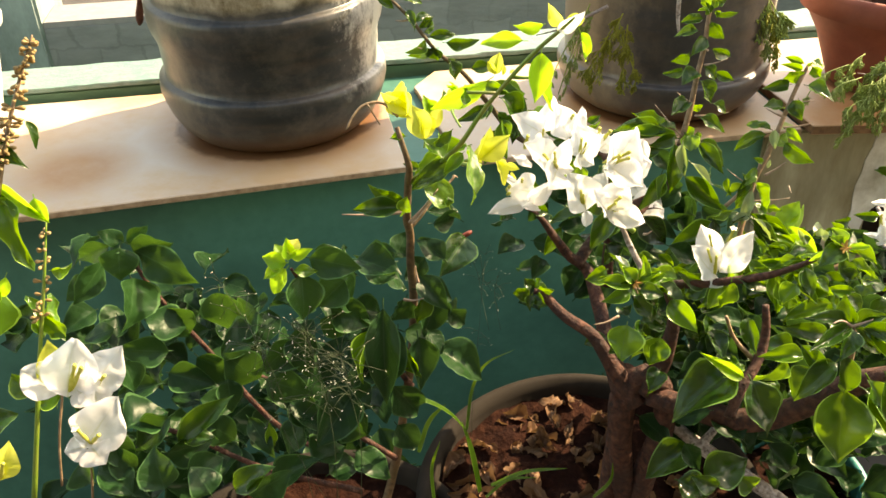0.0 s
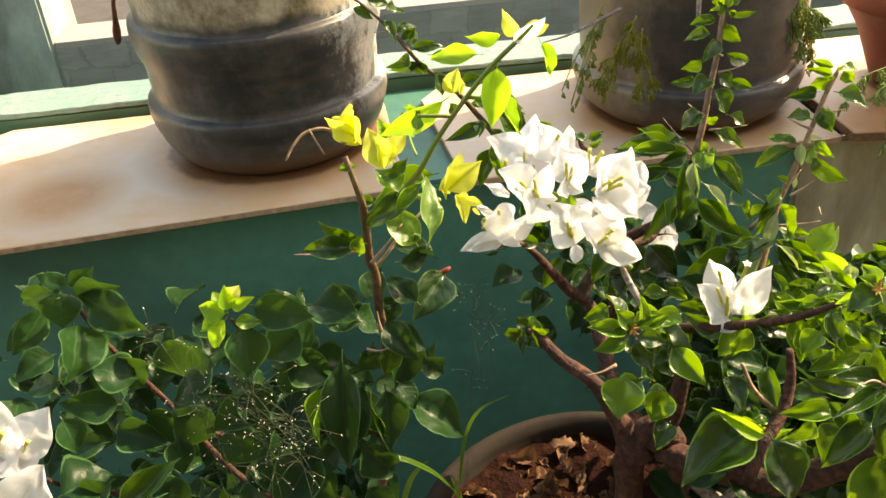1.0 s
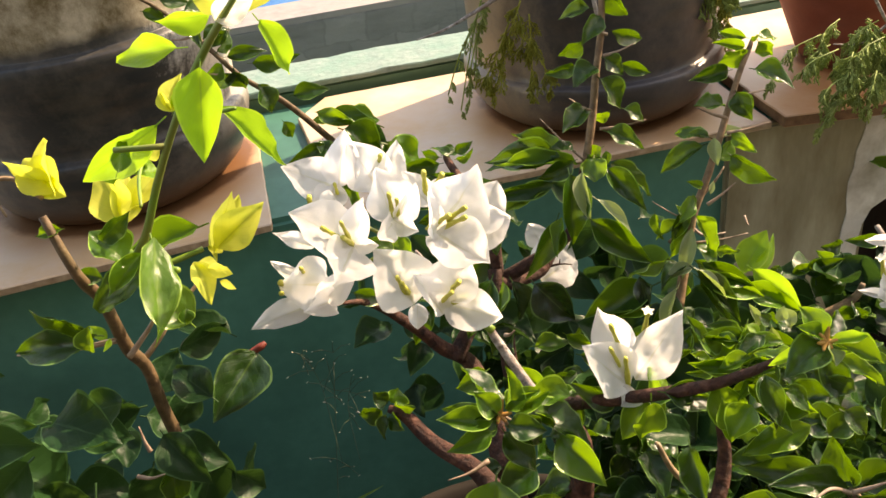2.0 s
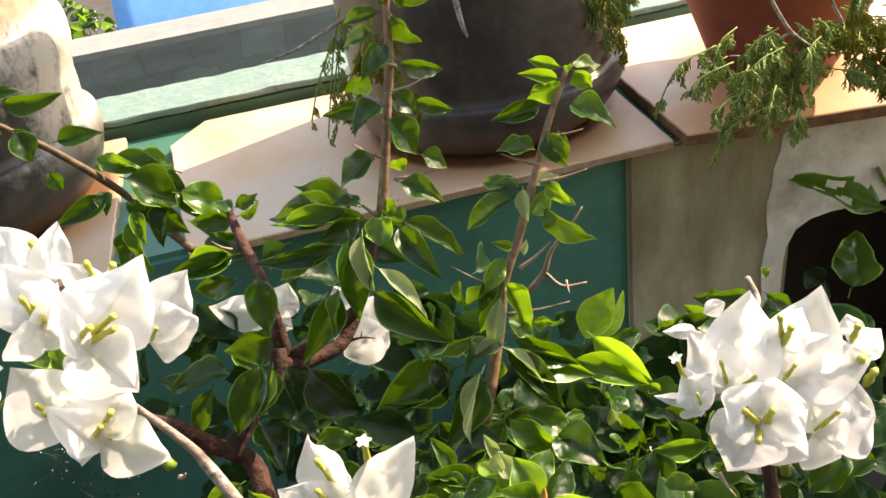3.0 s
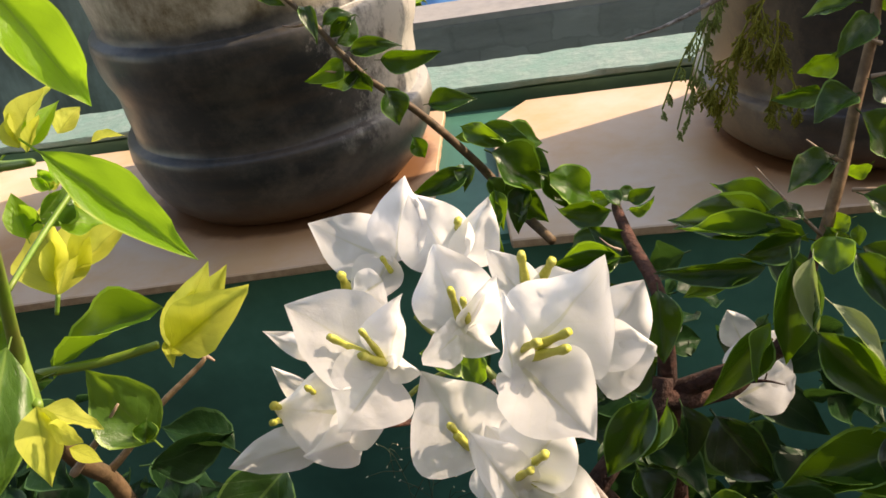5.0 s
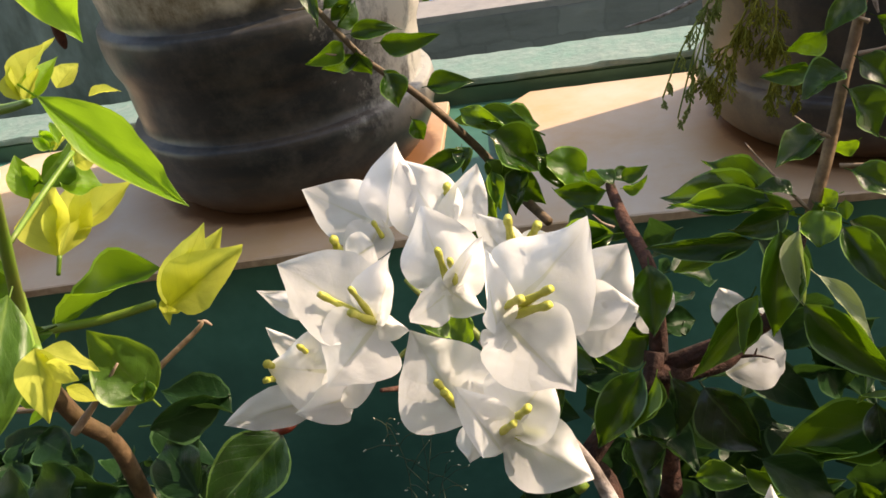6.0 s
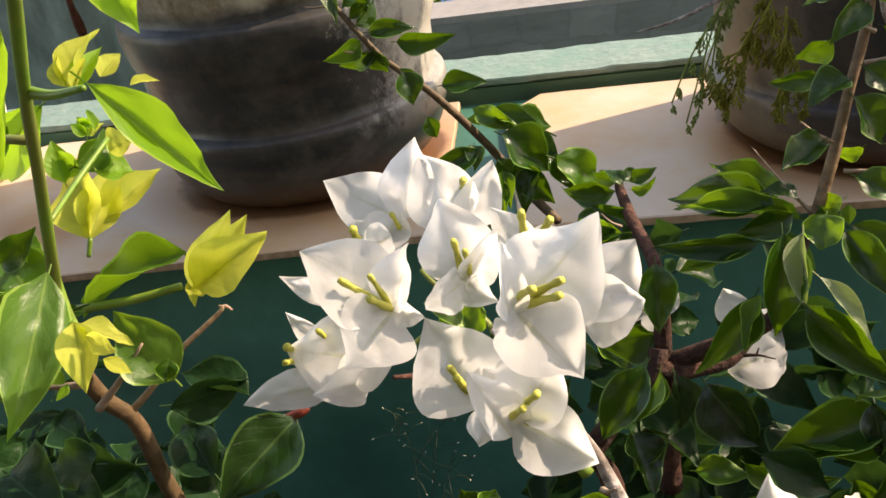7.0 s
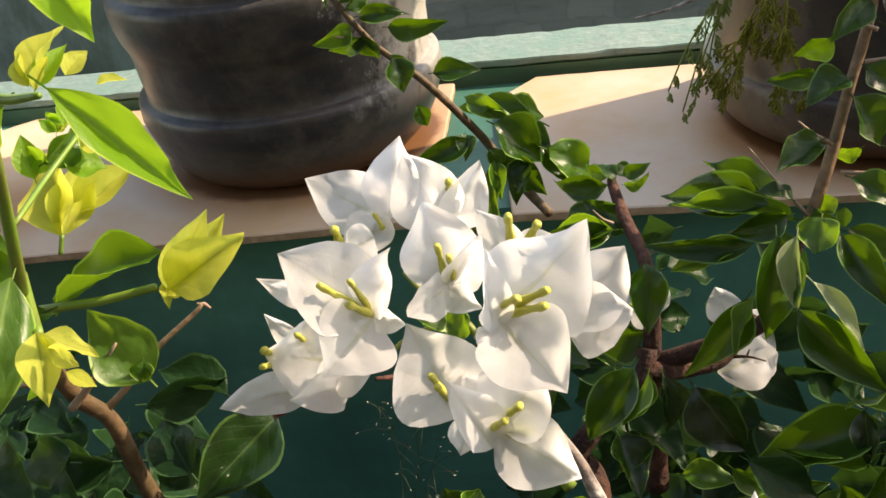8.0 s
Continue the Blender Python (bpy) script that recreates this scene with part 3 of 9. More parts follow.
# back of the opening, its darkness put into the colour
tagged(part("wall_niche", box(bmesh.new(), 0.7525, 1.0195, 1.06, 1.2208, 0, 0.4205, 0.002, 4, 0.002), M_NICHE, None, "", False), "near-black back of the opening, its shade painted in", "wall", kind="structure")

# grey wall beyond: a taller length, then a low one with its sunlit cap
tagged(part("wall_tall", box(bmesh.new(), -3.2, -0.518, 1.741, 1.93, 0, 1.05, 0.006, 14, 0.003), M_TALLWALL, None, "", False), "tall grey-green wall with pale weather stains", "wall", kind="structure")
tagged(part("wall_grey", box(bmesh.new(), -0.5175, 3.5, 1.745, 1.85, 0, 0.4885, 0.001, 10, 0.0012), M_GREYWALL, None, "", False), "rough grey rendered wall in shade", "wall", kind="structure")
tagged(part("trim_cap", box(bmesh.new(), -0.5175, 3.5, 1.7468, 1.858, 0.4878, 0.500, 0.002, 10, 0.0012), M_GREYCAP, None, "", False), "sunlit pale grey cap of the low wall", "wall cap", kind="structure")


def tarpaulin():
    bm = bmesh.new()
    bmesh.ops.create_grid(bm, x_segments=50, y_segments=24, size=1)
    for v in bm.verts:
        x, s = v.co.x, (v.co.y + 1) / 2
        v.co = Vector((1.10 + 1.22 * x, 2.35 + 1.1 * s, 0.02 + 0.48 * math.sin(min(1.0, s * 2.2) * math.pi / 2) + 0.03 * noise.noise((x * 5, s * 5, 1))))
    bmesh.ops.solidify(bm, geom=bm.faces[:], thickness=0.004)
    tagged(part("tarpaulin", bm, M_BLUE), "bright blue tarpaulin draped over a low heap", "tarpaulin")


tarpaulin()


def jug(name, x, y, material, label, height=0.42, r=0.1475, seed=0.0, rings=2):
    """A large water jug cut open into a planter: moulded rings with a ledge on top, a bulged foot, a cut rim and earth inside."""
    th = thing(name, x, y, 0.550, label, "planter", "jug planters on the bench")
    prof = [(0.0, 0.004), (0.090, 0.003), (0.104, 0.0), (0.119, 0.006), (0.131, 0.018), (0.1395, 0.034), (0.1448, 0.050), (0.1475, 0.062), (0.1470, 0.072), (0.1463, 0.0768), (0.1445, 0.0793), (0.1385, 0.0805), (0.1372, 0.0815), (0.1375, 0.092), (0.1385, 0.105)]
    if rings > 1:
        prof += [(0.1388, 0.118), (0.1405, 0.128), (0.1445, 0.138), (0.1470, 0.149), (0.1478, 0.160), (0.1476, 0.168), (0.1467, 0.1735), (0.1448, 0.176), (0.1390, 0.1772), (0.1378, 0.1785), (0.1385, 0.190)]
    else:
        prof = [(a, b * 0.76) for a, b in prof] + [(0.140, 0.12), (0.1405, 0.16)]
    prof += [(0.141, 0.21), (0.143, 0.24), (0.144, 0.262), (0.142, 0.268), (0.1385, 0.272), (0.1385, 0.278), (0.142, 0.286), (0.144, 0.31), (0.145, height - 0.003), (0.1445, height)]
    k = r / 0.1475
    bm = bmesh.new()
    outer = [(a * k, b) for a, b in prof]
    inner = [(a * k - 0.003, b) for a, b in prof[:8:-1]]
    inner.append((0.0, 0.03))
    lathe(bm, outer + inner, 72, wob=0.012, seed=seed)
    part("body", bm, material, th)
    bm = bmesh.new()
    lathe(bm, [(0.001, height - 0.035), (0.05, height - 0.03), (0.1, height - 0.034), (0.14 * k, height - 0.04)], 32)
    for v in bm.verts:
        v.co.z += 0.006 * noise.noise(v.co * 40)
    part("soil", bm, M_SOIL, th, "dark crumbly potting soil")
    return th


first_jug = jug("jug_planter", -0.052, 1.092, M_JUG, "grimy ribbed water jug cut into a planter, on a stone slab", seed=3.0)
jug("jug_planter", 0.477, 1.070, M_JUG_DARK, "dark earth-filled water jug planter with a juniper, on a slab", r=0.144, seed=8.0, rings=1)


def round_pot(name, x, y, z, r, height, rim, label, material, soil_drop=0.018, flare=0.72):
    th = thing(name, x, y, z, label, "flower pot", "flower pots")
    bm = bmesh.new()
    b = r * flare
    prof = [(0.0, 0.0), (b - 0.008, 0.0), (b, 0.006), (b + (r - b) * 0.5, height * 0.5), (r - 0.004, height - rim), (r + 0.004, height - rim + 0.003), (r + 0.006, height - 0.006), (r + 0.002, height),
            (r - 0.006, height - 0.001), (r - 0.011, height - 0.012), (r - 0.014, height - soil_drop - 0.02), (0.0, height - soil_drop - 0.03)]
    lathe(bm, prof, 64, wob=0.012, seed=x * 9)
    part("body", bm, material, th)
    bm = bmesh.new()
    n = 22
    for i in range(n + 1):
        rr = (r - 0.012) * i / n
        ring = [bm.verts.new((rr * math.cos(2 * math.pi * k / 60), rr * math.sin(2 * math.pi * k / 60), height - soil_drop)) for k in range(60)] if i else [bm.verts.new((0, 0, height - soil_drop))]
        if i == 1:
            for k in range(60):
                bm.faces.new((last[0], ring[k], ring[(k + 1) % 60]))
        elif i:
            for k in range(60):
                bm.faces.new((last[k], ring[k], ring[(k + 1) % 60], last[(k + 1) % 60]))
        last = ring
    for v in bm.verts:
        v.co.z += 0.010 * noise.noise(v.co * 25) + 0.005 * noise.noise(v.co * 90) - 0.002
    part("soil", bm, M_SOIL, th, "dark red-brown soil")
    return th


wire = bmesh.new()
tube(wire, [(-0.1666, 0.9641, 0.8066, 0.0016), (-0.1766, 0.9641, 0.7736, 0.0020), (-0.1786, 0.9641, 0.7616, 0.0026), (-0.1861, 0.9778, 0.7339, 0.0044), (-0.1886, 0.9824, 0.7247, 0.0020)], 7, 4, 0.3)
bmesh.ops.translate(wire, vec=-first_jug.location, verts=wire.verts)
part("wire_hook", wire, M_RUST, first_jug, "rusty bent wire hook")

main_pot = round_pot("flower_pot", 0.222, 0.533, 0.0, 0.165, 0.380, 0.03, "grey-brown plastic flower pot with dry leaves on its soil", M_CLAYRIM)
left_pot = round_pot("flower_pot", -0.045, 0.50, 0.0, 0.150, 0.36, 0.03, "grey-brown flower pot overgrown by a shrub", M_CLAYRIM)
terra = round_pot("flower_pot", 0.776, 1.020, 0.557, 0.115, 0.14, 0.034, "round terracotta pot with a drooping juniper, on a slab", M_TERRA, flare=0.55)

white_pot = round_pot("flower_pot", -0.462, 1.115, 0.550, 0.078, 0.16, 0.02, "small white plastic flower pot on a stone slab", M_WHITEPAINT, flare=0.6)
M_TEALPOT = surface("teal_plastic", [(0.3, (0.01, 0.16, 0.16)), (0.7, (0.02, 0.26, 0.25))], 40, 4, 0.4, 0.2, 0.001)
teal_pot = round_pot("flower_pot", 0.515, 0.62, 0.0, 0.075, 0.25, 0.03, "dark turquoise plastic pot behind the shrub", M_TEALPOT)

def flower(plant, tubes):
    """The slender tubes of one flower, some open into a small star; its bracts go under it."""
    bm, opened = bmesh.new(), []
    for base, end, r, star in tubes:
        a, b = Vector(base), Vector(end)
        tube(bm, [(*a, r * 0.7), (*(a * 0.6 + b * 0.4), r * 1.25), (*(a * 0.25 + b * 0.75), r * 0.85), (*(a * 0.10 + b * 0.90), r * 1.15), (*b, r * 0.95)], 9, 4, 0.4)
        if star == 2:
            lobes = bmesh.new()
            axis = (b - a).normalized()
            u = axis.orthogonal().normalized()
            w = axis.cross(u)
            mid = lobes.verts.new(b + axis * r * 0.2)
            rim = [lobes.verts.new(b + (u * math.cos(k * math.pi / 10) + w * math.sin(k * math.pi / 10)) * r * (2.6 if k % 4 in (1, 2) else 1.7) + axis * r * (0.9 + 0.3 * math.sin(k * 2.3))) for k in range(20)]
            for k in range(20):
                lobes.faces.new((mid, rim[k], rim[(k + 1) % 20]))
            bmesh.ops.transform(lobes, matrix=plant.matrix_world.inverted(), verts=lobes.verts)
            opened.append(lobes)
    bmesh.ops.transform(bm, matrix=plant.matrix_world.inverted(), verts=bm.verts)
    ob = part("flower", bm, M_TUBE, plant)
    for lobes in opened:
        part("corolla", lobes, M_STAR, ob, "small cream star-shaped floret")
    bpy.context.view_layer.update()
    return ob


right_shrub = thing("bougainvillea", 0.235, 0.548, 0.352, "bougainvillea shrub with clusters of white bracts, in a grey pot", "shrub", "shrubs")
left_shrub = thing("bougainvillea", -0.045, 0.50, 0.33, "bougainvillea shrub with lime young shoots and dark shaded leaves", "shrub", "shrubs")
far_weed = thing("weed", 0.80, 0.95, 0.0, "broad-leaved green weed inside the dark opening", "weed")

# right shrub
stem("trunk", right_shrub, [(0.2441, 0.4978, 0.3845, 0.0106), (0.2311, 0.4991, 0.4651, 0.0105), (0.2270, 0.5000, 0.5199, 0.0116), (0.2336, 0.4983, 0.5460, 0.0113), (0.2451, 0.4940, 0.5604, 0.0088)], M_BARK, sides=10)
stem("limb", right_shrub, [(0.2342, 0.4890, 0.5322, 0.0094), (0.2177, 0.5058, 0.5609, 0.0070), (0.2037, 0.5210, 0.5840, 0.0056), (0.1845, 0.5398, 0.5931, 0.0047), (0.1719, 0.5576, 0.6025, 0.0038), (0.1634, 0.5634, 0.6055, 0.0024)], M_BARK, sides=9)
stem("limb", right_shrub, [(0.2272, 0.4978, 0.5348, 0.0100), (0.2224, 0.5343, 0.5610, 0.0073), (0.2234, 0.5652, 0.5803, 0.0064), (0.2203, 0.5923, 0.5983, 0.0050), (0.2049, 0.5961, 0.6131, 0.0044), (0.1903, 0.5941, 0.6340, 0.0038), (0.1716, 0.5765, 0.6669, 0.0027), (0.1600, 0.5600, 0.6860, 0.0016), (0.1475, 0.5421, 0.7006, 0.0008)], M_BARK, sides=9)
stem("limb", right_shrub, [(0.2095, 0.5928, 0.6056, 0.0055), (0.2252, 0.6047, 0.6198, 0.0050), (0.2423, 0.6126, 0.6336, 0.0045), (0.2464, 0.6203, 0.6461, 0.0045)], M_BARK, sides=8)
stem("limb", right_shrub, [(0.2430, 0.4903, 0.5453, 0.0103), (0.2534, 0.4875, 0.5887, 0.0068), (0.2530, 0.4830, 0.6266, 0.0046), (0.2424, 0.4763, 0.6601, 0.0036), (0.2674, 0.4617, 0.6711, 0.0032), (0.2924, 0.4404, 0.6885, 0.0027), (0.3055, 0.4289, 0.7017, 0.0020), (0.3164, 0.4186, 0.7161, 0.0015), (0.3256, 0.4112, 0.7254, 0.0011)], M_BARK, sides=9)
stem("limb", right_shrub, [(0.2448, 0.4874, 0.5414, 0.0090), (0.2704, 0.4625, 0.5463, 0.0100), (0.2985, 0.4374, 0.5514, 0.0098), (0.3254, 0.4238, 0.5680, 0.0096), (0.3456, 0.4129, 0.5926, 0.0092), (0.3647, 0.4016, 0.6128, 0.0088), (0.3841, 0.3858, 0.6299, 0.0082)], M_BARK, sides=9)
stem("limb", right_shrub, [(0.2347, 0.5137, 0.5512, 0.0060), (0.2297, 0.5124, 0.5209, 0.0072), (0.2288, 0.5079, 0.4777, 0.0080), (0.2272, 0.5066, 0.4210, 0.0086), (0.2242, 0.5011, 0.3850, 0.0090)], M_BARK, sides=9)
stem("limb", right_shrub, [(0.2514, 0.4899, 0.5556, 0.0085), (0.2606, 0.4883, 0.5282, 0.0100), (0.2602, 0.4882, 0.4917, 0.0105), (0.2546, 0.4944, 0.4363, 0.0110), (0.2462, 0.4907, 0.3926, 0.0115)], M_BARK, sides=9)
stem("branch", right_shrub, [(0.3524, 0.4020, 0.6069, 0.0030), (0.3321, 0.3844, 0.6521, 0.0026), (0.3164, 0.3679, 0.6873, 0.0022), (0.3058, 0.3606, 0.7047, 0.0018)], M_TWIG, sides=7)
stem("thorn", right_shrub, [(0.3058, 0.3606, 0.7047, 0.0010), (0.2966, 0.3592, 0.7115, 0.0007), (0.2888, 0.3564, 0.7127, 0.0003)], M_THORN, sides=5)
stem("thorn", right_shrub, [(0.3058, 0.3606, 0.7047, 0.0010), (0.3104, 0.3578, 0.7088, 0.0007), (0.3139, 0.3551, 0.7130, 0.0003)], M_THORN, sides=5)
stem("thorn", right_shrub, [(0.2082, 0.4770, 0.6716, 0.0010), (0.2120, 0.4693, 0.6700, 0.0008), (0.2197, 0.4612, 0.6687, 0.0003)], M_THORN, sides=5)
stem("thorn", right_shrub, [(0.2127, 0.4665, 0.6659, 0.0009), (0.2093, 0.4691, 0.6745, 0.0007), (0.2040, 0.4712, 0.6837, 0.0003)], M_THORN, sides=5)
stem("branch", right_shrub, [(0.2791, 0.4235, 0.5715, 0.0042), (0.2920, 0.4370, 0.5855, 0.0043), (0.3094, 0.4499, 0.5998, 0.0039), (0.3181, 0.4605, 0.6176, 0.0035), (0.3180, 0.4686, 0.6387, 0.0026)], M_BARK, sides=8)
stem("branch", right_shrub, [(0.2432, 0.4815, 0.6552, 0.0026), (0.2354, 0.4938, 0.6538, 0.0026), (0.2273, 0.5030, 0.6662, 0.0025), (0.2199, 0.5107, 0.6818, 0.0023), (0.2146, 0.5131, 0.6935, 0.0018), (0.1956, 0.5186, 0.7234, 0.0010), (0.1885, 0.5184, 0.7362, 0.0007)], M_GREYBARK, sides=8, label="pale weathered flowering stem")
stem("branch", right_shrub, [(0.2446, 0.6157, 0.6379, 0.0042), (0.2554, 0.6183, 0.6343, 0.0044), (0.2653, 0.6221, 0.6328, 0.0042), (0.2771, 0.6260, 0.6333, 0.0040), (0.2872, 0.6326, 0.6403, 0.0034), (0.2940, 0.6397, 0.6481, 0.0026)], M_BARK, sides=8)
stem("thorn", right_shrub, [(0.2840, 0.6270, 0.6348, 0.0010), (0.2907, 0.6244, 0.6364, 0.0006), (0.2971, 0.6218, 0.6359, 0.0003)], M_BARK, sides=5)
stem("thorn", right_shrub, [(0.2896, 0.6253, 0.6359, 0.0006), (0.2909, 0.6270, 0.6386, 0.0003)], M_BARK, sides=5)
stem("thorn", right_shrub, [(0.2823, 0.6292, 0.6385, 0.0010), (0.2804, 0.6310, 0.6454, 0.0004)], M_BARK, sides=5)
stem("branch", right_shrub, [(0.2504, 0.6197, 0.5598, 0.0058), (0.2497, 0.6225, 0.5922, 0.0052), (0.2491, 0.6197, 0.6233, 0.0050), (0.2486, 0.6246, 0.6422, 0.0045), (0.2488, 0.6267, 0.6624, 0.0036), (0.2472, 0.6352, 0.6812, 0.0030), (0.2403, 0.6635, 0.6870, 0.0029), (0.2362, 0.6844, 0.6931, 0.0026), (0.2359, 0.6912, 0.6963, 0.0018)], M_BARK, sides=9)
stem("branch", right_shrub, [(0.2505, 0.6227, 0.6357, 0.0045), (0.2669, 0.6188, 0.6455, 0.0041), (0.2834, 0.6107, 0.6600, 0.0035), (0.2926, 0.6102, 0.6683, 0.0030), (0.3025, 0.6211, 0.6835, 0.0023), (0.3099, 0.6338, 0.6935, 0.0023)], M_BARK, sides=8)
stem("branch", right_shrub, [(0.3099, 0.6338, 0.6935, 0.0027), (0.3142, 0.6383, 0.6996, 0.0027), (0.3216, 0.6470, 0.7220, 0.0027), (0.3288, 0.6578, 0.7459, 0.0023), (0.3358, 0.6665, 0.7702, 0.0023), (0.3392, 0.6740, 0.7921, 0.0019), (0.3458, 0.6841, 0.8148, 0.0014)], M_REDSTEM, sides=8)
stem("branch", right_shrub, [(0.3265, 0.5501, 0.5944, 0.0035), (0.3398, 0.5635, 0.6142, 0.0032), (0.3507, 0.5783, 0.6338, 0.0031), (0.3579, 0.5873, 0.6491, 0.0029), (0.3655, 0.5966, 0.6708, 0.0026), (0.3753, 0.6024, 0.6873, 0.0024), (0.3878, 0.6119, 0.7100, 0.0022), (0.3974, 0.6197, 0.7278, 0.0019), (0.4065, 0.6271, 0.7428, 0.0017), (0.4147, 0.6324, 0.7545, 0.0016), (0.4173, 0.6348, 0.7587, 0.0008)], M_REDSTEM, sides=8)
stem("branch", right_shrub, [(0.2033, 0.7253, 0.6568, 0.0027), (0.1857, 0.7527, 0.6635, 0.0028), (0.1664, 0.7623, 0.6891, 0.0026), (0.1402, 0.7555, 0.7264, 0.0022), (0.1143, 0.7582, 0.7503, 0.0019), (0.0936, 0.7634, 0.7783, 0.0016), (0.0767, 0.7687, 0.7967, 0.0014), (0.0623, 0.7704, 0.8093, 0.0012), (0.0395, 0.7734, 0.8241, 0.0009)], M_BRANCH, sides=8)
stem("branch", right_shrub, [(0.4212, 0.4288, 0.6157, 0.0030), (0.4211, 0.4422, 0.6511, 0.0027), (0.4209, 0.4527, 0.6745, 0.0024), (0.4141, 0.4559, 0.6927, 0.0014)], M_BARK, sides=8)
stem("branch", right_shrub, [(0.4422, 0.6304, 0.5090, 0.0036), (0.4738, 0.6285, 0.5319, 0.0035), (0.5071, 0.6235, 0.5505, 0.0031), (0.5144, 0.6242, 0.5625, 0.0019)], M_TWIG)
stem("branch", right_shrub, [(0.4028, 0.7032, 0.5771, 0.0023), (0.4171, 0.7043, 0.5907, 0.0020), (0.4241, 0.7066, 0.6049, 0.0015), (0.4403, 0.7089, 0.6207, 0.0010), (0.4493, 0.7130, 0.6287, 0.0005)], M_TWIG, sides=6)
stem("thorn", right_shrub, [(0.4181, 0.7041, 0.5905, 0.0014), (0.4270, 0.6958, 0.5828, 0.0011), (0.4423, 0.6914, 0.5842, 0.0007)], M_THORN, sides=5)
stem("branch", right_shrub, [(0.4870, 0.5640, 0.6066, 0.0017), (0.4963, 0.5871, 0.6071, 0.0023), (0.5140, 0.6078, 0.6054, 0.0021), (0.5158, 0.6232, 0.6112, 0.0019)], M_GREYBARK, sides=6)
stem("thorn", right_shrub, [(0.3096, 0.4537, 0.5965, 0.0022), (0.2897, 0.4550, 0.6210, 0.0017), (0.2808, 0.4580, 0.6415, 0.0013)], M_TWIG, sides=5)
stem("limb", right_shrub, [(0.2720, 0.5049, 0.4922, 0.0045), (0.2978, 0.4836, 0.4753, 0.0059), (0.3272, 0.4620, 0.4587, 0.0064), (0.3650, 0.4352, 0.4365, 0.0063)], M_GREYBARK, sides=8, label="pale dead stem")
stem("limb", right_shrub, [(0.2978, 0.4836, 0.4753, 0.0040), (0.3095, 0.4863, 0.4911, 0.0034), (0.3152, 0.4895, 0.4972, 0.0020)], M_GREYBARK, label="pale dead stem")
stem("thorn", right_shrub, [(0.3328, 0.6559, 0.7567, 0.0011), (0.3418, 0.6529, 0.7592, 0.0006), (0.3511, 0.6507, 0.7630, 0.0003)], M_THORN, sides=5)
stem("thorn", right_shrub, [(0.3218, 0.6474, 0.7264, 0.0011), (0.3147, 0.6475, 0.7311, 0.0007), (0.3081, 0.6485, 0.7370, 0.0003)], M_THORN, sides=5)
stem("thorn", right_shrub, [(0.3126, 0.6362, 0.6996, 0.0010), (0.3007, 0.6423, 0.7129, 0.0006), (0.2893, 0.6492, 0.7274, 0.0002)], M_THORN, sides=5)
stem("thorn", right_shrub, [(0.3244, 0.6418, 0.7162, 0.0010), (0.3379, 0.6376, 0.7175, 0.0006), (0.3515, 0.6342, 0.7202, 0.0002)], M_THORN, sides=5)
stem("thorn", right_shrub, [(0.3380, 0.6629, 0.7668, 0.0011), (0.3323, 0.6620, 0.7701, 0.0006), (0.3270, 0.6620, 0.7748, 0.0003)], M_THORN, sides=5)
stem("thorn", right_shrub, [(0.3940, 0.6152, 0.7201, 0.0013), (0.3844, 0.6154, 0.7244, 0.0008), (0.3752, 0.6164, 0.7299, 0.0003)], M_THORN, sides=5)
stem("thorn", right_shrub, [(0.3917, 0.6108, 0.7127, 0.0013), (0.4029, 0.6072, 0.7145, 0.0008), (0.4141, 0.6043, 0.7176, 0.0003)], M_THORN, sides=5)
stem("thorn", right_shrub, [(0.3991, 0.6208, 0.7316, 0.0010), (0.4076, 0.6168, 0.7324, 0.0006), (0.4163, 0.6136, 0.7344, 0.0003)], M_THORN, sides=5)
stem("thorn", right_shrub, [(0.3732, 0.5947, 0.6767, 0.0013), (0.3815, 0.5937, 0.6821, 0.0008), (0.3900, 0.5934, 0.6887, 0.0003)], M_THORN, sides=5)
stem("thorn", right_shrub, [(0.3630, 0.5885, 0.6557, 0.0011), (0.3781, 0.5842, 0.6572, 0.0006), (0.3932, 0.5808, 0.6599, 0.0003)], M_THORN, sides=5)
stem("thorn", right_shrub, [(0.3621, 0.5951, 0.6677, 0.0008), (0.3511, 0.5974, 0.6751, 0.0005), (0.3405, 0.6004, 0.6837, 0.0002)], M_THORN, sides=5)
stem("thorn", right_shrub, [(0.3947, 0.5887, 0.6671, 0.0008), (0.3939, 0.5842, 0.6654, 0.0005), (0.3934, 0.5805, 0.6651, 0.0002)], M_THORN, sides=5)
stem("thorn", right_shrub, [(0.1045, 0.7587, 0.7550, 0.0013), (0.0999, 0.7553, 0.7552, 0.0008), (0.0956, 0.7529, 0.7570, 0.0003)], M_THORN, sides=5)
stem("thorn", right_shrub, [(0.0908, 0.7644, 0.7800, 0.0012), (0.0840, 0.7610, 0.7801, 0.0007), (0.0776, 0.7584, 0.7818, 0.0003)], M_THORN, sides=5)
stem("thorn", right_shrub, [(0.2024, 0.4711, 0.6432, 0.0013), (0.1918, 0.4680, 0.6416, 0.0007), (0.1814, 0.4663, 0.6421, 0.0003)], M_THORN, sides=5)
stem("thorn", right_shrub, [(0.2181, 0.4806, 0.7072, 0.0011), (0.2197, 0.4780, 0.7091, 0.0007), (0.2215, 0.4761, 0.7123, 0.0003)], M_THORN, sides=5)
stem("thorn", right_shrub, [(0.2347, 0.6586, 0.6883, 0.0009), (0.2301, 0.6577, 0.6916, 0.0005), (0.2259, 0.6577, 0.6964, 0.0002)], M_THORN, sides=5)
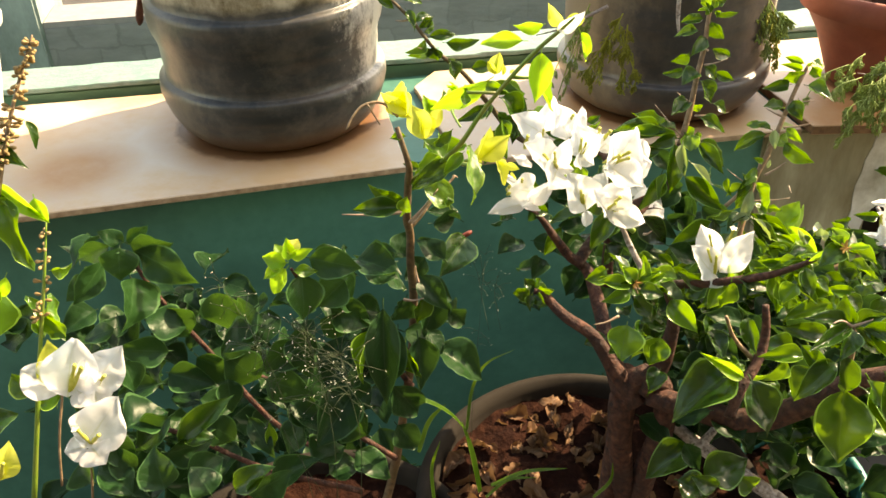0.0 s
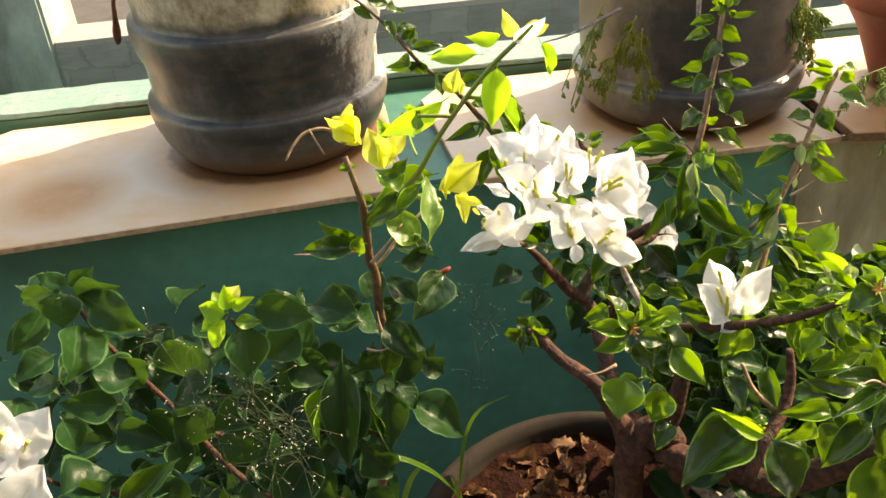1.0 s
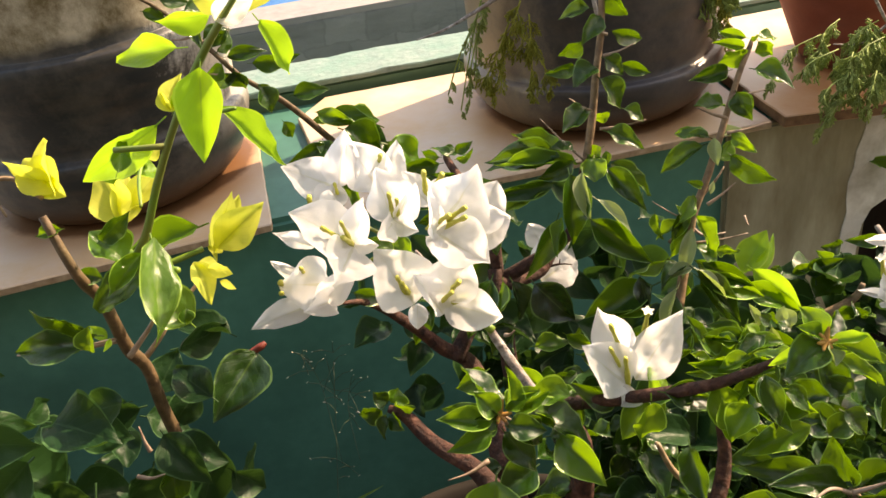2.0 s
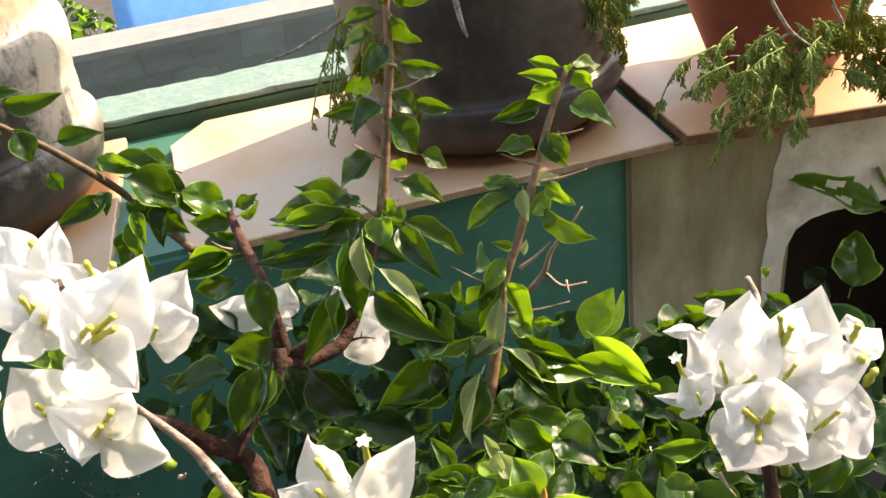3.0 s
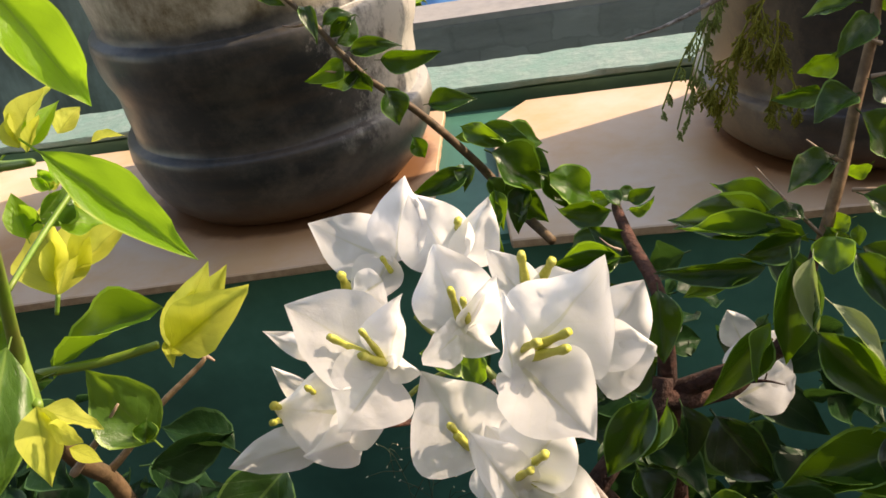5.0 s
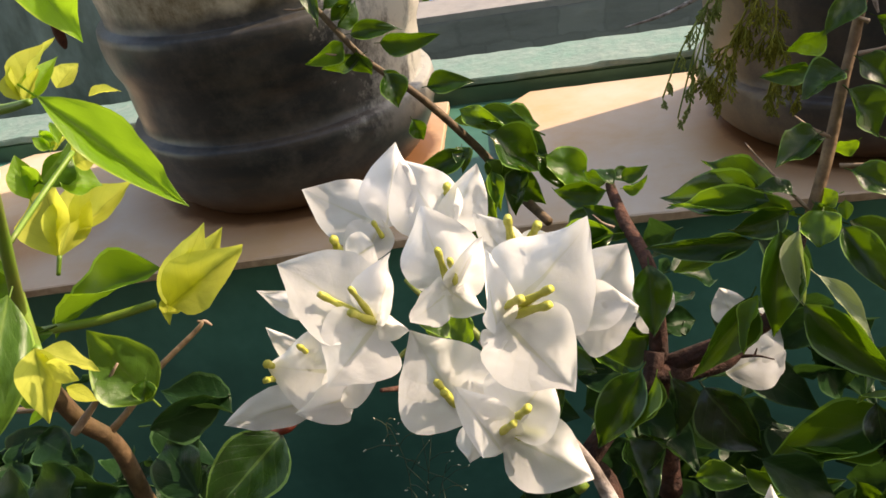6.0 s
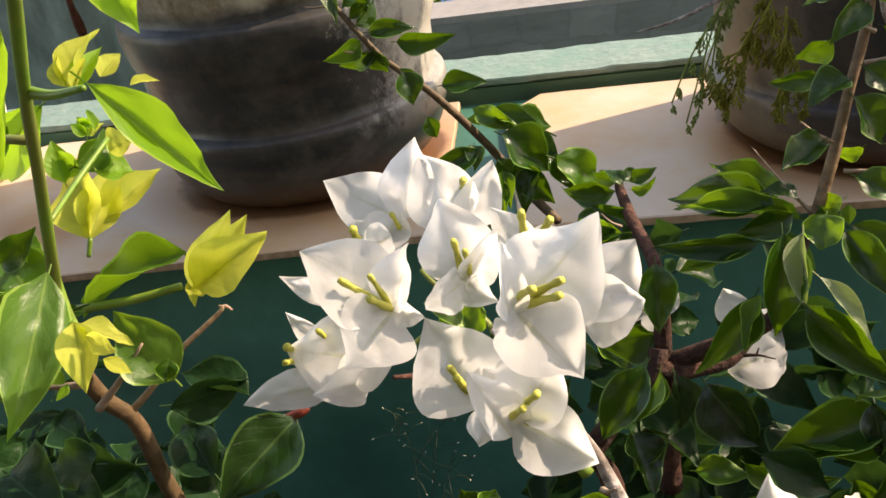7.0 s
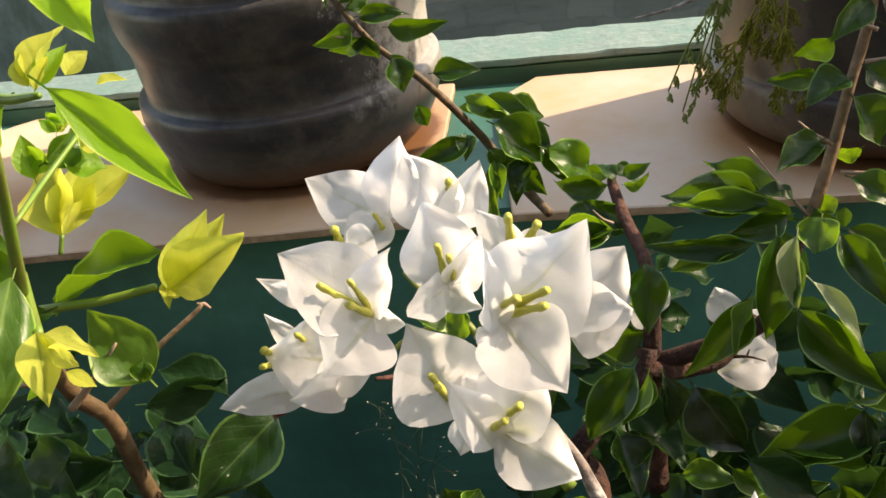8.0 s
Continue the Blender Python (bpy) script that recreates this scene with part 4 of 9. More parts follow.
stem("thorn", right_shrub, [(0.4030, 0.4515, 0.6686, 0.0010), (0.4037, 0.4463, 0.6663, 0.0006), (0.4048, 0.4419, 0.6653, 0.0002)], M_THORN, sides=5)
leaf(right_shrub, "m", (0.3348, 0.6743, 0.7917), (0.3158, 0.6792, 0.7888), (-0.2836, -0.7347, 0.6162), 0.0102)
leaf(right_shrub, "m", (0.3407, 0.67, 0.7897), (0.3524, 0.6675, 0.7734), (-0.54, -0.7981, -0.2672), 0.0167)
leaf(right_shrub, "m", (0.3313, 0.6738, 0.7809), (0.3124, 0.6816, 0.7783), (-0.3061, -0.4599, 0.8336), 0.0125)
leaf(right_shrub, "m", (0.3347, 0.6654, 0.7777), (0.32, 0.6524, 0.7696), (0.3573, -0.7514, 0.5547), 0.0119)
leaf(right_shrub, "m", (0.3396, 0.6597, 0.7696), (0.3631, 0.6647, 0.7572), (0.1866, -0.9814, -0.0457), 0.0112)
leaf(right_shrub, "m", (0.324, 0.6694, 0.7634), (0.3106, 0.6737, 0.7533), (-0.0038, -0.924, -0.3824), 0.0121)
leaf(right_shrub, "m", (0.3324, 0.6542, 0.756), (0.343, 0.6476, 0.7461), (0.1791, -0.7177, 0.6729), 0.0125)
leaf(right_shrub, "m", (0.344, 0.656, 0.7494), (0.3622, 0.6516, 0.741), (-0.1081, -0.9578, 0.2662), 0.0091)
leaf(right_shrub, "m", (0.3166, 0.6623, 0.751), (0.2982, 0.6545, 0.7509), (0.389, -0.92, -0.0467), 0.0097)
leaf(right_shrub, "m", (0.326, 0.6507, 0.7529), (0.3089, 0.6449, 0.7465), (-0.1865, -0.4362, 0.8803), 0.0168)
leaf(right_shrub, "m", (0.3272, 0.6465, 0.7466), (0.3396, 0.6421, 0.7263), (0.5074, -0.7252, 0.4654), 0.0176)
leaf(right_shrub, "g", (0.3335, 0.6488, 0.7231), (0.3235, 0.6511, 0.717), (-0.0848, -0.9713, -0.222), 0.0081)
leaf(right_shrub, "m", (0.3404, 0.6418, 0.7265), (0.3526, 0.6384, 0.7176), (0.3781, -0.5713, 0.7284), 0.0118)
leaf(right_shrub, "m", (0.3166, 0.6436, 0.7309), (0.2966, 0.6293, 0.7247), (-0.0259, -0.3643, 0.9309), 0.0148)
leaf(right_shrub, "m", (0.3271, 0.637, 0.7165), (0.3459, 0.6229, 0.708), (0.0179, -0.4992, 0.8663), 0.0130)
leaf(right_shrub, "g", (0.3235, 0.636, 0.7068), (0.3131, 0.6395, 0.6972), (-0.6871, -0.4448, 0.5745), 0.0094)
leaf(right_shrub, "m", (0.3058, 0.6365, 0.7084), (0.2915, 0.6385, 0.7132), (0.2641, -0.3052, 0.9149), 0.0120)
leaf(right_shrub, "g", (0.3241, 0.6309, 0.7064), (0.3239, 0.6273, 0.6989), (-0.3376, -0.8445, 0.4157), 0.0058)
leaf(right_shrub, "m", (0.3445, 0.6762, 0.7964), (0.3634, 0.6675, 0.7949), (-0.4083, -0.8159, -0.4095), 0.0080)
leaf(right_shrub, "g", (0.3416, 0.6744, 0.7969), (0.3312, 0.6801, 0.7983), (-0.1132, -0.4275, 0.8969), 0.0083)
leaf(right_shrub, "g", (0.3444, 0.6729, 0.7987), (0.347, 0.6725, 0.7916), (0.3007, -0.9396, 0.1637), 0.0057)
leaf(right_shrub, "g", (0.342, 0.6738, 0.7997), (0.3463, 0.6773, 0.8072), (-0.4726, -0.6634, 0.5801), 0.0087)
leaf(right_shrub, "g", (0.3384, 0.6752, 0.8012), (0.3339, 0.678, 0.8118), (-0.6603, -0.746, -0.0867), 0.0092)
leaf(right_shrub, "m", (0.3443, 0.6762, 0.8039), (0.3567, 0.6749, 0.8073), (-0.1209, -0.9899, 0.0746), 0.0074)
leaf(right_shrub, "m", (0.3402, 0.6734, 0.7969), (0.3351, 0.6741, 0.806), (0.2801, -0.9335, 0.2241), 0.0067)
leaf(right_shrub, "g", (0.3385, 0.6726, 0.7953), (0.3361, 0.6746, 0.7989), (-0.4143, -0.884, 0.2167), 0.0041)
leaf(right_shrub, "g", (0.414, 0.6355, 0.7593), (0.401, 0.6468, 0.7623), (-0.5375, -0.7309, 0.4206), 0.0068)
leaf(right_shrub, "g", (0.4113, 0.632, 0.7551), (0.3924, 0.6349, 0.7608), (-0.0552, -0.9515, 0.3027), 0.0072)
leaf(right_shrub, "g", (0.4113, 0.6295, 0.7549), (0.3948, 0.6321, 0.7457), (0.0077, -0.9594, -0.2818), 0.0137)
leaf(right_shrub, "g", (0.4194, 0.633, 0.7581), (0.4386, 0.6402, 0.7554), (0.2451, -0.3046, 0.9204), 0.0090)
leaf(right_shrub, "g", (0.4193, 0.6312, 0.7572), (0.4278, 0.6293, 0.7481), (-0.4509, -0.8592, -0.2416), 0.0109)
leaf(right_shrub, "g", (0.4149, 0.6326, 0.7586), (0.4193, 0.631, 0.7611), (-0.2756, -0.951, -0.1405), 0.0038)
leaf(right_shrub, "m", (0.4005, 0.6285, 0.744), (0.3747, 0.6283, 0.7423), (-0.0286, -0.8315, 0.5547), 0.0108)
leaf(right_shrub, "m", (0.4139, 0.6247, 0.744), (0.4308, 0.6058, 0.738), (-0.0176, -0.3203, 0.9471), 0.0160)
leaf(right_shrub, "m", (0.3938, 0.6196, 0.7269), (0.3728, 0.6181, 0.731), (0.2015, -0.3439, 0.9171), 0.0128)
leaf(right_shrub, "m", (0.3998, 0.6175, 0.7341), (0.402, 0.6042, 0.7216), (-0.6535, -0.5709, 0.497), 0.0137)
leaf(right_shrub, "m", (0.382, 0.6133, 0.7112), (0.3662, 0.6277, 0.7123), (-0.1121, -0.1968, 0.974), 0.0113)
leaf(right_shrub, "p", (0.3819, 0.6074, 0.7132), (0.3803, 0.5987, 0.6991), (-0.585, -0.6578, 0.4744), 0.0085)
leaf(right_shrub, "p", (0.3868, 0.6133, 0.7101), (0.4034, 0.6134, 0.7132), (-0.1594, -0.4651, 0.8708), 0.0074)
leaf(right_shrub, "p", (0.3766, 0.5976, 0.6817), (0.3796, 0.6007, 0.6886), (-0.4275, -0.7344, 0.5272), 0.0035)
leaf(right_shrub, "g", (0.3836, 0.6046, 0.6997), (0.3973, 0.6104, 0.708), (0.2164, -0.9315, 0.2923), 0.0098)
leaf(right_shrub, "g", (0.3948, 0.6102, 0.7123), (0.4031, 0.5963, 0.7033), (-0.6635, -0.6458, 0.3777), 0.0090)
leaf(right_shrub, "m", (0.3767, 0.6108, 0.7082), (0.3516, 0.6172, 0.6938), (-0.5322, -0.3637, 0.7645), 0.0148)
leaf(right_shrub, "m", (0.3901, 0.6019, 0.7022), (0.4062, 0.5792, 0.6917), (-0.7997, -0.5971, 0.0625), 0.0172)
leaf(right_shrub, "g", (0.366, 0.599, 0.6821), (0.3524, 0.5863, 0.673), (0.2721, -0.7381, 0.6173), 0.0097)
leaf(right_shrub, "g", (0.3579, 0.5935, 0.6683), (0.3402, 0.5951, 0.661), (-0.3877, -0.2039, 0.899), 0.0090)
leaf(right_shrub, "g", (0.343, 0.6012, 0.6741), (0.3434, 0.5908, 0.6607), (-0.7192, -0.559, 0.4126), 0.0072)
leaf(right_shrub, "g", (0.3596, 0.5947, 0.6649), (0.3479, 0.5879, 0.6472), (0.0385, -0.9413, 0.3354), 0.0089)
leaf(right_shrub, "k", (0.3559, 0.5997, 0.6777), (0.3567, 0.5927, 0.6692), (0.3989, -0.688, 0.6062), 0.0052)
leaf(right_shrub, "g", (0.3629, 0.585, 0.6558), (0.3716, 0.5725, 0.649), (0.2209, -0.3433, 0.9129), 0.0113)
leaf(right_shrub, "g", (0.3737, 0.5827, 0.6539), (0.3904, 0.581, 0.6452), (-0.2065, -0.9562, -0.2075), 0.0088)
leaf(right_shrub, "p", (0.3561, 0.5754, 0.6489), (0.3376, 0.5746, 0.6444), (-0.1874, -0.4732, 0.8608), 0.0093)
leaf(right_shrub, "g", (0.3449, 0.5844, 0.6516), (0.3144, 0.5772, 0.6513), (0.2286, -0.9732, -0.0256), 0.0102)
leaf(right_shrub, "g", (0.3586, 0.5761, 0.6448), (0.4004, 0.5618, 0.6219), (-0.1673, -0.9439, 0.2849), 0.0138)
leaf(right_shrub, "m", (0.3562, 0.5716, 0.6485), (0.3806, 0.5505, 0.6194), (0.1745, -0.7217, 0.6699), 0.0140)
leaf(right_shrub, "p", (0.3563, 0.5693, 0.6505), (0.3717, 0.5576, 0.6347), (0.5301, -0.3452, 0.7745), 0.0068)
leaf(right_shrub, "p", (0.3415, 0.5654, 0.6437), (0.3247, 0.5491, 0.6151), (-0.6892, -0.3774, 0.6185), 0.0081)
leaf(right_shrub, "m", (0.3639, 0.5886, 0.6429), (0.3816, 0.5898, 0.6267), (0.3166, -0.9069, 0.2782), 0.0076)
leaf(right_shrub, "g", (0.3558, 0.5827, 0.6321), (0.3477, 0.5765, 0.6217), (0.1858, -0.9026, 0.3882), 0.0067)
leaf(right_shrub, "m", (0.4059, 0.62, 0.7334), (0.4051, 0.611, 0.7192), (-0.5629, -0.685, 0.4624), 0.0093)
leaf(right_shrub, "m", (0.3798, 0.6119, 0.7124), (0.3698, 0.6173, 0.7154), (-0.0015, -0.4876, 0.8731), 0.0074)
leaf(right_shrub, "g", (0.3644, 0.5912, 0.6733), (0.3706, 0.5763, 0.6509), (0.212, -0.7855, 0.5814), 0.0115)
leaf(right_shrub, "p", (0.3604, 0.588, 0.6676), (0.3485, 0.5733, 0.6424), (-0.3199, -0.7454, 0.5848), 0.0094)
leaf(right_shrub, "m", (0.3627, 0.5769, 0.6486), (0.3924, 0.5668, 0.6303), (-0.0956, -0.9291, 0.3571), 0.0132)
leaf(right_shrub, "m", (0.3593, 0.5737, 0.641), (0.3764, 0.5559, 0.6159), (0.1775, -0.7424, 0.646), 0.0127)
leaf(right_shrub, "m", (0.3608, 0.5956, 0.676), (0.3482, 0.5878, 0.6603), (-0.0658, -0.8706, 0.4875), 0.0089)
leaf(right_shrub, "m", (0.3531, 0.5813, 0.6483), (0.3328, 0.5713, 0.6452), (-0.1095, -0.0865, 0.9902), 0.0129)
leaf(right_shrub, "k", (0.3717, 0.5991, 0.6871), (0.3613, 0.5987, 0.6931), (0.2497, -0.8955, 0.3685), 0.0054)
leaf(right_shrub, "m", (0.297, 0.6358, 0.7058), (0.2525, 0.6632, 0.7038), (-0.3735, -0.5514, 0.746), 0.0220)
leaf(right_shrub, "m", (0.3, 0.6455, 0.7028), (0.2737, 0.6627, 0.715), (0.1267, -0.4372, 0.8904), 0.0164)
leaf(right_shrub, "g", (0.3069, 0.6321, 0.7017), (0.2573, 0.645, 0.7059), (-0.0476, -0.4713, 0.8807), 0.0129)
leaf(right_shrub, "m", (0.3022, 0.6261, 0.7064), (0.2791, 0.6244, 0.6983), (-0.055, -0.9313, 0.36), 0.0130)
leaf(right_shrub, "m", (0.2881, 0.6243, 0.6955), (0.2451, 0.6269, 0.6921), (-0.0738, -0.9774, 0.1983), 0.0112)
leaf(right_shrub, "g", (0.2871, 0.629, 0.6934), (0.256, 0.6262, 0.6834), (-0.2189, -0.5079, 0.8331), 0.0123)
leaf(right_shrub, "t", (0.2951, 0.6142, 0.7052), (0.2907, 0.5923, 0.6698), (0.2009, -0.8432, 0.4986), 0.0177)
leaf(right_shrub, "p", (0.3012, 0.6102, 0.7074), (0.2996, 0.5948, 0.6827), (-0.6965, -0.5874, 0.4121), 0.0088)
leaf(right_shrub, "p", (0.3051, 0.5963, 0.6955), (0.3242, 0.5799, 0.6729), (0.3357, -0.6041, 0.7228), 0.0094)
leaf(right_shrub, "t", (0.3003, 0.5952, 0.6835), (0.3311, 0.5747, 0.6565), (-0.1975, -0.8761, 0.4398), 0.0184)
leaf(right_shrub, "g", (0.3129, 0.6215, 0.7084), (0.3091, 0.6083, 0.6986), (-0.5674, -0.382, 0.7295), 0.0167)
leaf(right_shrub, "m", (0.32, 0.6187, 0.7015), (0.3331, 0.5901, 0.6847), (-0.2005, -0.5623, 0.8022), 0.0133)
leaf(right_shrub, "m", (0.3227, 0.6236, 0.7004), (0.3571, 0.6236, 0.6752), (0.5129, -0.4963, 0.7004), 0.0135)
leaf(right_shrub, "m", (0.3131, 0.6332, 0.7044), (0.3233, 0.6303, 0.6924), (-0.423, -0.8948, -0.1429), 0.0125)
leaf(right_shrub, "m", (0.2371, 0.6841, 0.6965), (0.2282, 0.6933, 0.704), (0.2792, -0.428, 0.8596), 0.0094)
leaf(right_shrub, "m", (0.2409, 0.6832, 0.6996), (0.2528, 0.6807, 0.7052), (-0.3652, -0.8488, 0.3823), 0.0078)
leaf(right_shrub, "g", (0.2412, 0.6825, 0.6947), (0.253, 0.6804, 0.7001), (-0.0785, -0.9756, -0.2049), 0.0080)
leaf(right_shrub, "m", (0.2357, 0.6588, 0.6845), (0.1953, 0.6547, 0.6822), (0.0665, -0.8997, 0.4313), 0.0129)
leaf(right_shrub, "g", (0.2348, 0.6547, 0.6873), (0.2031, 0.669, 0.6723), (-0.5312, -0.399, 0.7474), 0.0128)
leaf(right_shrub, "m", (0.2327, 0.6496, 0.6751), (0.206, 0.6618, 0.664), (-0.5019, -0.8014, 0.3253), 0.0134)
leaf(right_shrub, "m", (0.2464, 0.6246, 0.6887), (0.2457, 0.6085, 0.6632), (0.0042, -0.8458, 0.5335), 0.0162)
leaf(right_shrub, "k", (0.2478, 0.627, 0.6833), (0.2453, 0.6153, 0.6615), (-0.25, -0.8407, 0.4804), 0.0049)
leaf(right_shrub, "m", (0.2435, 0.6664, 0.6791), (0.221, 0.678, 0.6909), (-0.2662, -0.8892, 0.3721), 0.0146)
leaf(right_shrub, "t", (0.2836, 0.6047, 0.6824), (0.2595, 0.5891, 0.6538), (0.1784, -0.92, 0.349), 0.0161)
leaf(right_shrub, "k", (0.2855, 0.6005, 0.6856), (0.2757, 0.5896, 0.6667), (-0.6912, -0.411, 0.5944), 0.0090)
leaf(right_shrub, "m", (0.2454, 0.6286, 0.648), (0.2175, 0.6281, 0.6437), (0.0168, -0.9995, 0.0265), 0.0218)
leaf(right_shrub, "m", (0.2211, 0.6085, 0.6496), (0.1886, 0.6094, 0.6488), (-0.0268, -0.0849, 0.996), 0.0185)
leaf(right_shrub, "g", (0.2321, 0.6253, 0.6311), (0.2187, 0.6447, 0.638), (0.0348, -0.3137, 0.9489), 0.0110)
leaf(right_shrub, "m", (0.2389, 0.598, 0.6549), (0.2175, 0.5828, 0.6271), (-0.1384, -0.8191, 0.5567), 0.0192)
leaf(right_shrub, "k", (0.2445, 0.5922, 0.6561), (0.2329, 0.5816, 0.6372), (0.7061, -0.7072, -0.0356), 0.0083)
leaf(right_shrub, "b", (0.2506, 0.5952, 0.6525), (0.2536, 0.5831, 0.6304), (0.412, -0.7738, 0.30), 0.0144)
leaf(right_shrub, "m", (0.2309, 0.5859, 0.6306), (0.2386, 0.5634, 0.6153), (0.4559, -0.3887, 0.8006), 0.0187)
leaf(right_shrub, "m", (0.182, 0.6676, 0.661), (0.1992, 0.6571, 0.6132), (-0.2269, -0.9651, 0.1312), 0.0136)
leaf(right_shrub, "m", (0.195, 0.6238, 0.6317), (0.1832, 0.6299, 0.6414), (0.4644, -0.3736, 0.803), 0.0120)
leaf(right_shrub, "m", (0.2053, 0.6295, 0.6236), (0.1888, 0.6255, 0.5956), (-0.3412, -0.8819, 0.3254), 0.0132)
leaf(right_shrub, "t", (0.3321, 0.5781, 0.6395), (0.2765, 0.5729, 0.6217), (-0.2102, -0.5406, 0.8146), 0.0226)
leaf(right_shrub, "g", (0.3281, 0.5693, 0.6325), (0.2906, 0.5721, 0.6304), (-0.085, -0.9688, 0.2329), 0.0068)
leaf(right_shrub, "t", (0.3425, 0.5688, 0.6361), (0.3176, 0.5546, 0.6094), (0.0832, -0.9099, 0.4065), 0.0171)
leaf(right_shrub, "g", (0.2752, 0.5731, 0.6219), (0.2916, 0.5693, 0.6092), (-0.0058, -0.9582, 0.2859), 0.0093)
leaf(right_shrub, "m", (0.2839, 0.5725, 0.6036), (0.3108, 0.5627, 0.5966), (-0.1789, -0.8484, 0.4982), 0.0134)
leaf(right_shrub, "m", (0.3001, 0.5868, 0.5914), (0.3184, 0.5858, 0.5986), (-0.2935, -0.6993, 0.6517), 0.0080)
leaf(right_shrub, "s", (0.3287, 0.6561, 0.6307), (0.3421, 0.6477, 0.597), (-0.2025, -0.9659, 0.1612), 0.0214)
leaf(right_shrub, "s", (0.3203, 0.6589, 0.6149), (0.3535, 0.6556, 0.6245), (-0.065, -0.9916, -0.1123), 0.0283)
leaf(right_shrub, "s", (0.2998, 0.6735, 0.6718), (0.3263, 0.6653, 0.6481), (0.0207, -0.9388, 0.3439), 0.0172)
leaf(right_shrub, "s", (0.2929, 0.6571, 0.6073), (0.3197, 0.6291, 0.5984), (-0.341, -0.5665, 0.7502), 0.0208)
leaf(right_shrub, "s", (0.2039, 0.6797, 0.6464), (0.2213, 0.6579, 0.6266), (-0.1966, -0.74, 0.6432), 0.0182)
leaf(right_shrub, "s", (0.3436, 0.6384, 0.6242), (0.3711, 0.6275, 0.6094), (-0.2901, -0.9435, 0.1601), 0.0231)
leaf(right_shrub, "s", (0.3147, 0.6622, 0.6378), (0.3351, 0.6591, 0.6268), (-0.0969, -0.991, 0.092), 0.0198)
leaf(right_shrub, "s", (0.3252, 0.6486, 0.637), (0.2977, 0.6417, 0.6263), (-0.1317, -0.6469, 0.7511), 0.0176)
leaf(right_shrub, "y", (0.4114, 0.6133, 0.6057), (0.4337, 0.6248, 0.6276), (-0.4721, -0.4878, 0.7343), 0.0212)
leaf(right_shrub, "y", (0.4178, 0.6153, 0.6043), (0.4431, 0.623, 0.6208), (0.1324, -0.9609, 0.2433), 0.0148)
leaf(right_shrub, "y", (0.4118, 0.6018, 0.6158), (0.4382, 0.5826, 0.59), (-0.2915, -0.8854, 0.3621), 0.0175)
leaf(right_shrub, "g", (0.3977, 0.594, 0.6103), (0.4352, 0.5786, 0.5926), (0.0537, -0.6953, 0.7167), 0.0158)
leaf(right_shrub, "m", (0.4276, 0.6164, 0.5946), (0.4521, 0.6209, 0.5922), (0.1944, -0.9584, 0.2089), 0.0155)
leaf(right_shrub, "g", (0.4363, 0.5825, 0.5895), (0.4409, 0.5788, 0.5856), (-0.5243, -0.834, 0.1718), 0.0078)
leaf(right_shrub, "m", (0.4098, 0.573, 0.5887), (0.4219, 0.5543, 0.5613), (-0.4481, -0.818, 0.3608), 0.0198)
leaf(right_shrub, "p", (0.4087, 0.5698, 0.5929), (0.4124, 0.5588, 0.5761), (-0.817, -0.5468, 0.1833), 0.0082)
leaf(right_shrub, "m", (0.3926, 0.5983, 0.5881), (0.4203, 0.5978, 0.5675), (0.1398, -0.9679, 0.2086), 0.0175)
leaf(right_shrub, "g", (0.3502, 0.5565, 0.6179), (0.3745, 0.5387, 0.5941), (-0.1444, -0.8581, 0.4928), 0.0145)
leaf(right_shrub, "g", (0.3591, 0.5599, 0.6155), (0.3863, 0.5457, 0.5978), (0.208, -0.5802, 0.7875), 0.0156)
leaf(right_shrub, "p", (0.3678, 0.5608, 0.6185), (0.3736, 0.56, 0.6082), (-0.4347, -0.8846, -0.1691), 0.0096)
leaf(right_shrub, "g", (0.3487, 0.5604, 0.6145), (0.3316, 0.5536, 0.5965), (-0.3153, -0.7508, 0.5803), 0.0124)
leaf(right_shrub, "m", (0.3414, 0.556, 0.6062), (0.3235, 0.5499, 0.6034), (-0.1054, -0.1467, 0.9836), 0.0129)
leaf(right_shrub, "g", (0.3835, 0.5684, 0.5956), (0.3962, 0.572, 0.5919), (0.3716, -0.595, 0.7127), 0.0062)
leaf(right_shrub, "m", (0.3482, 0.5707, 0.612), (0.3589, 0.5775, 0.6174), (0.2347, -0.8069, 0.5421), 0.0098)
leaf(right_shrub, "g", (0.3373, 0.5503, 0.606), (0.3488, 0.5608, 0.6141), (-0.4011, -0.2426, 0.8833), 0.0097)
leaf(right_shrub, "m", (0.3179, 0.5735, 0.6111), (0.3266, 0.57, 0.5963), (0.1191, -0.9472, 0.2977), 0.0102)
leaf(right_shrub, "m", (0.436, 0.5673, 0.5842), (0.4582, 0.5614, 0.5668), (0.2186, -0.8047, 0.552), 0.0134)
leaf(right_shrub, "m", (0.4242, 0.5752, 0.5759), (0.455, 0.5665, 0.554), (-0.1465, -0.9728, 0.1795), 0.0164)
leaf(right_shrub, "g", (0.4175, 0.5372, 0.5898), (0.4488, 0.5373, 0.5833), (0.0949, -0.8899, 0.4461), 0.0106)
leaf(right_shrub, "s", (0.4346, 0.6278, 0.5481), (0.4633, 0.5978, 0.541), (0.0108, -0.2223, 0.9749), 0.0293)
leaf(right_shrub, "s", (0.4534, 0.6315, 0.5572), (0.4804, 0.6132, 0.5478), (-0.4041, -0.8121, 0.421), 0.0227)
leaf(right_shrub, "s", (0.4623, 0.5826, 0.5566), (0.4818, 0.5666, 0.5318), (0.2715, -0.6969, 0.6638), 0.0285)
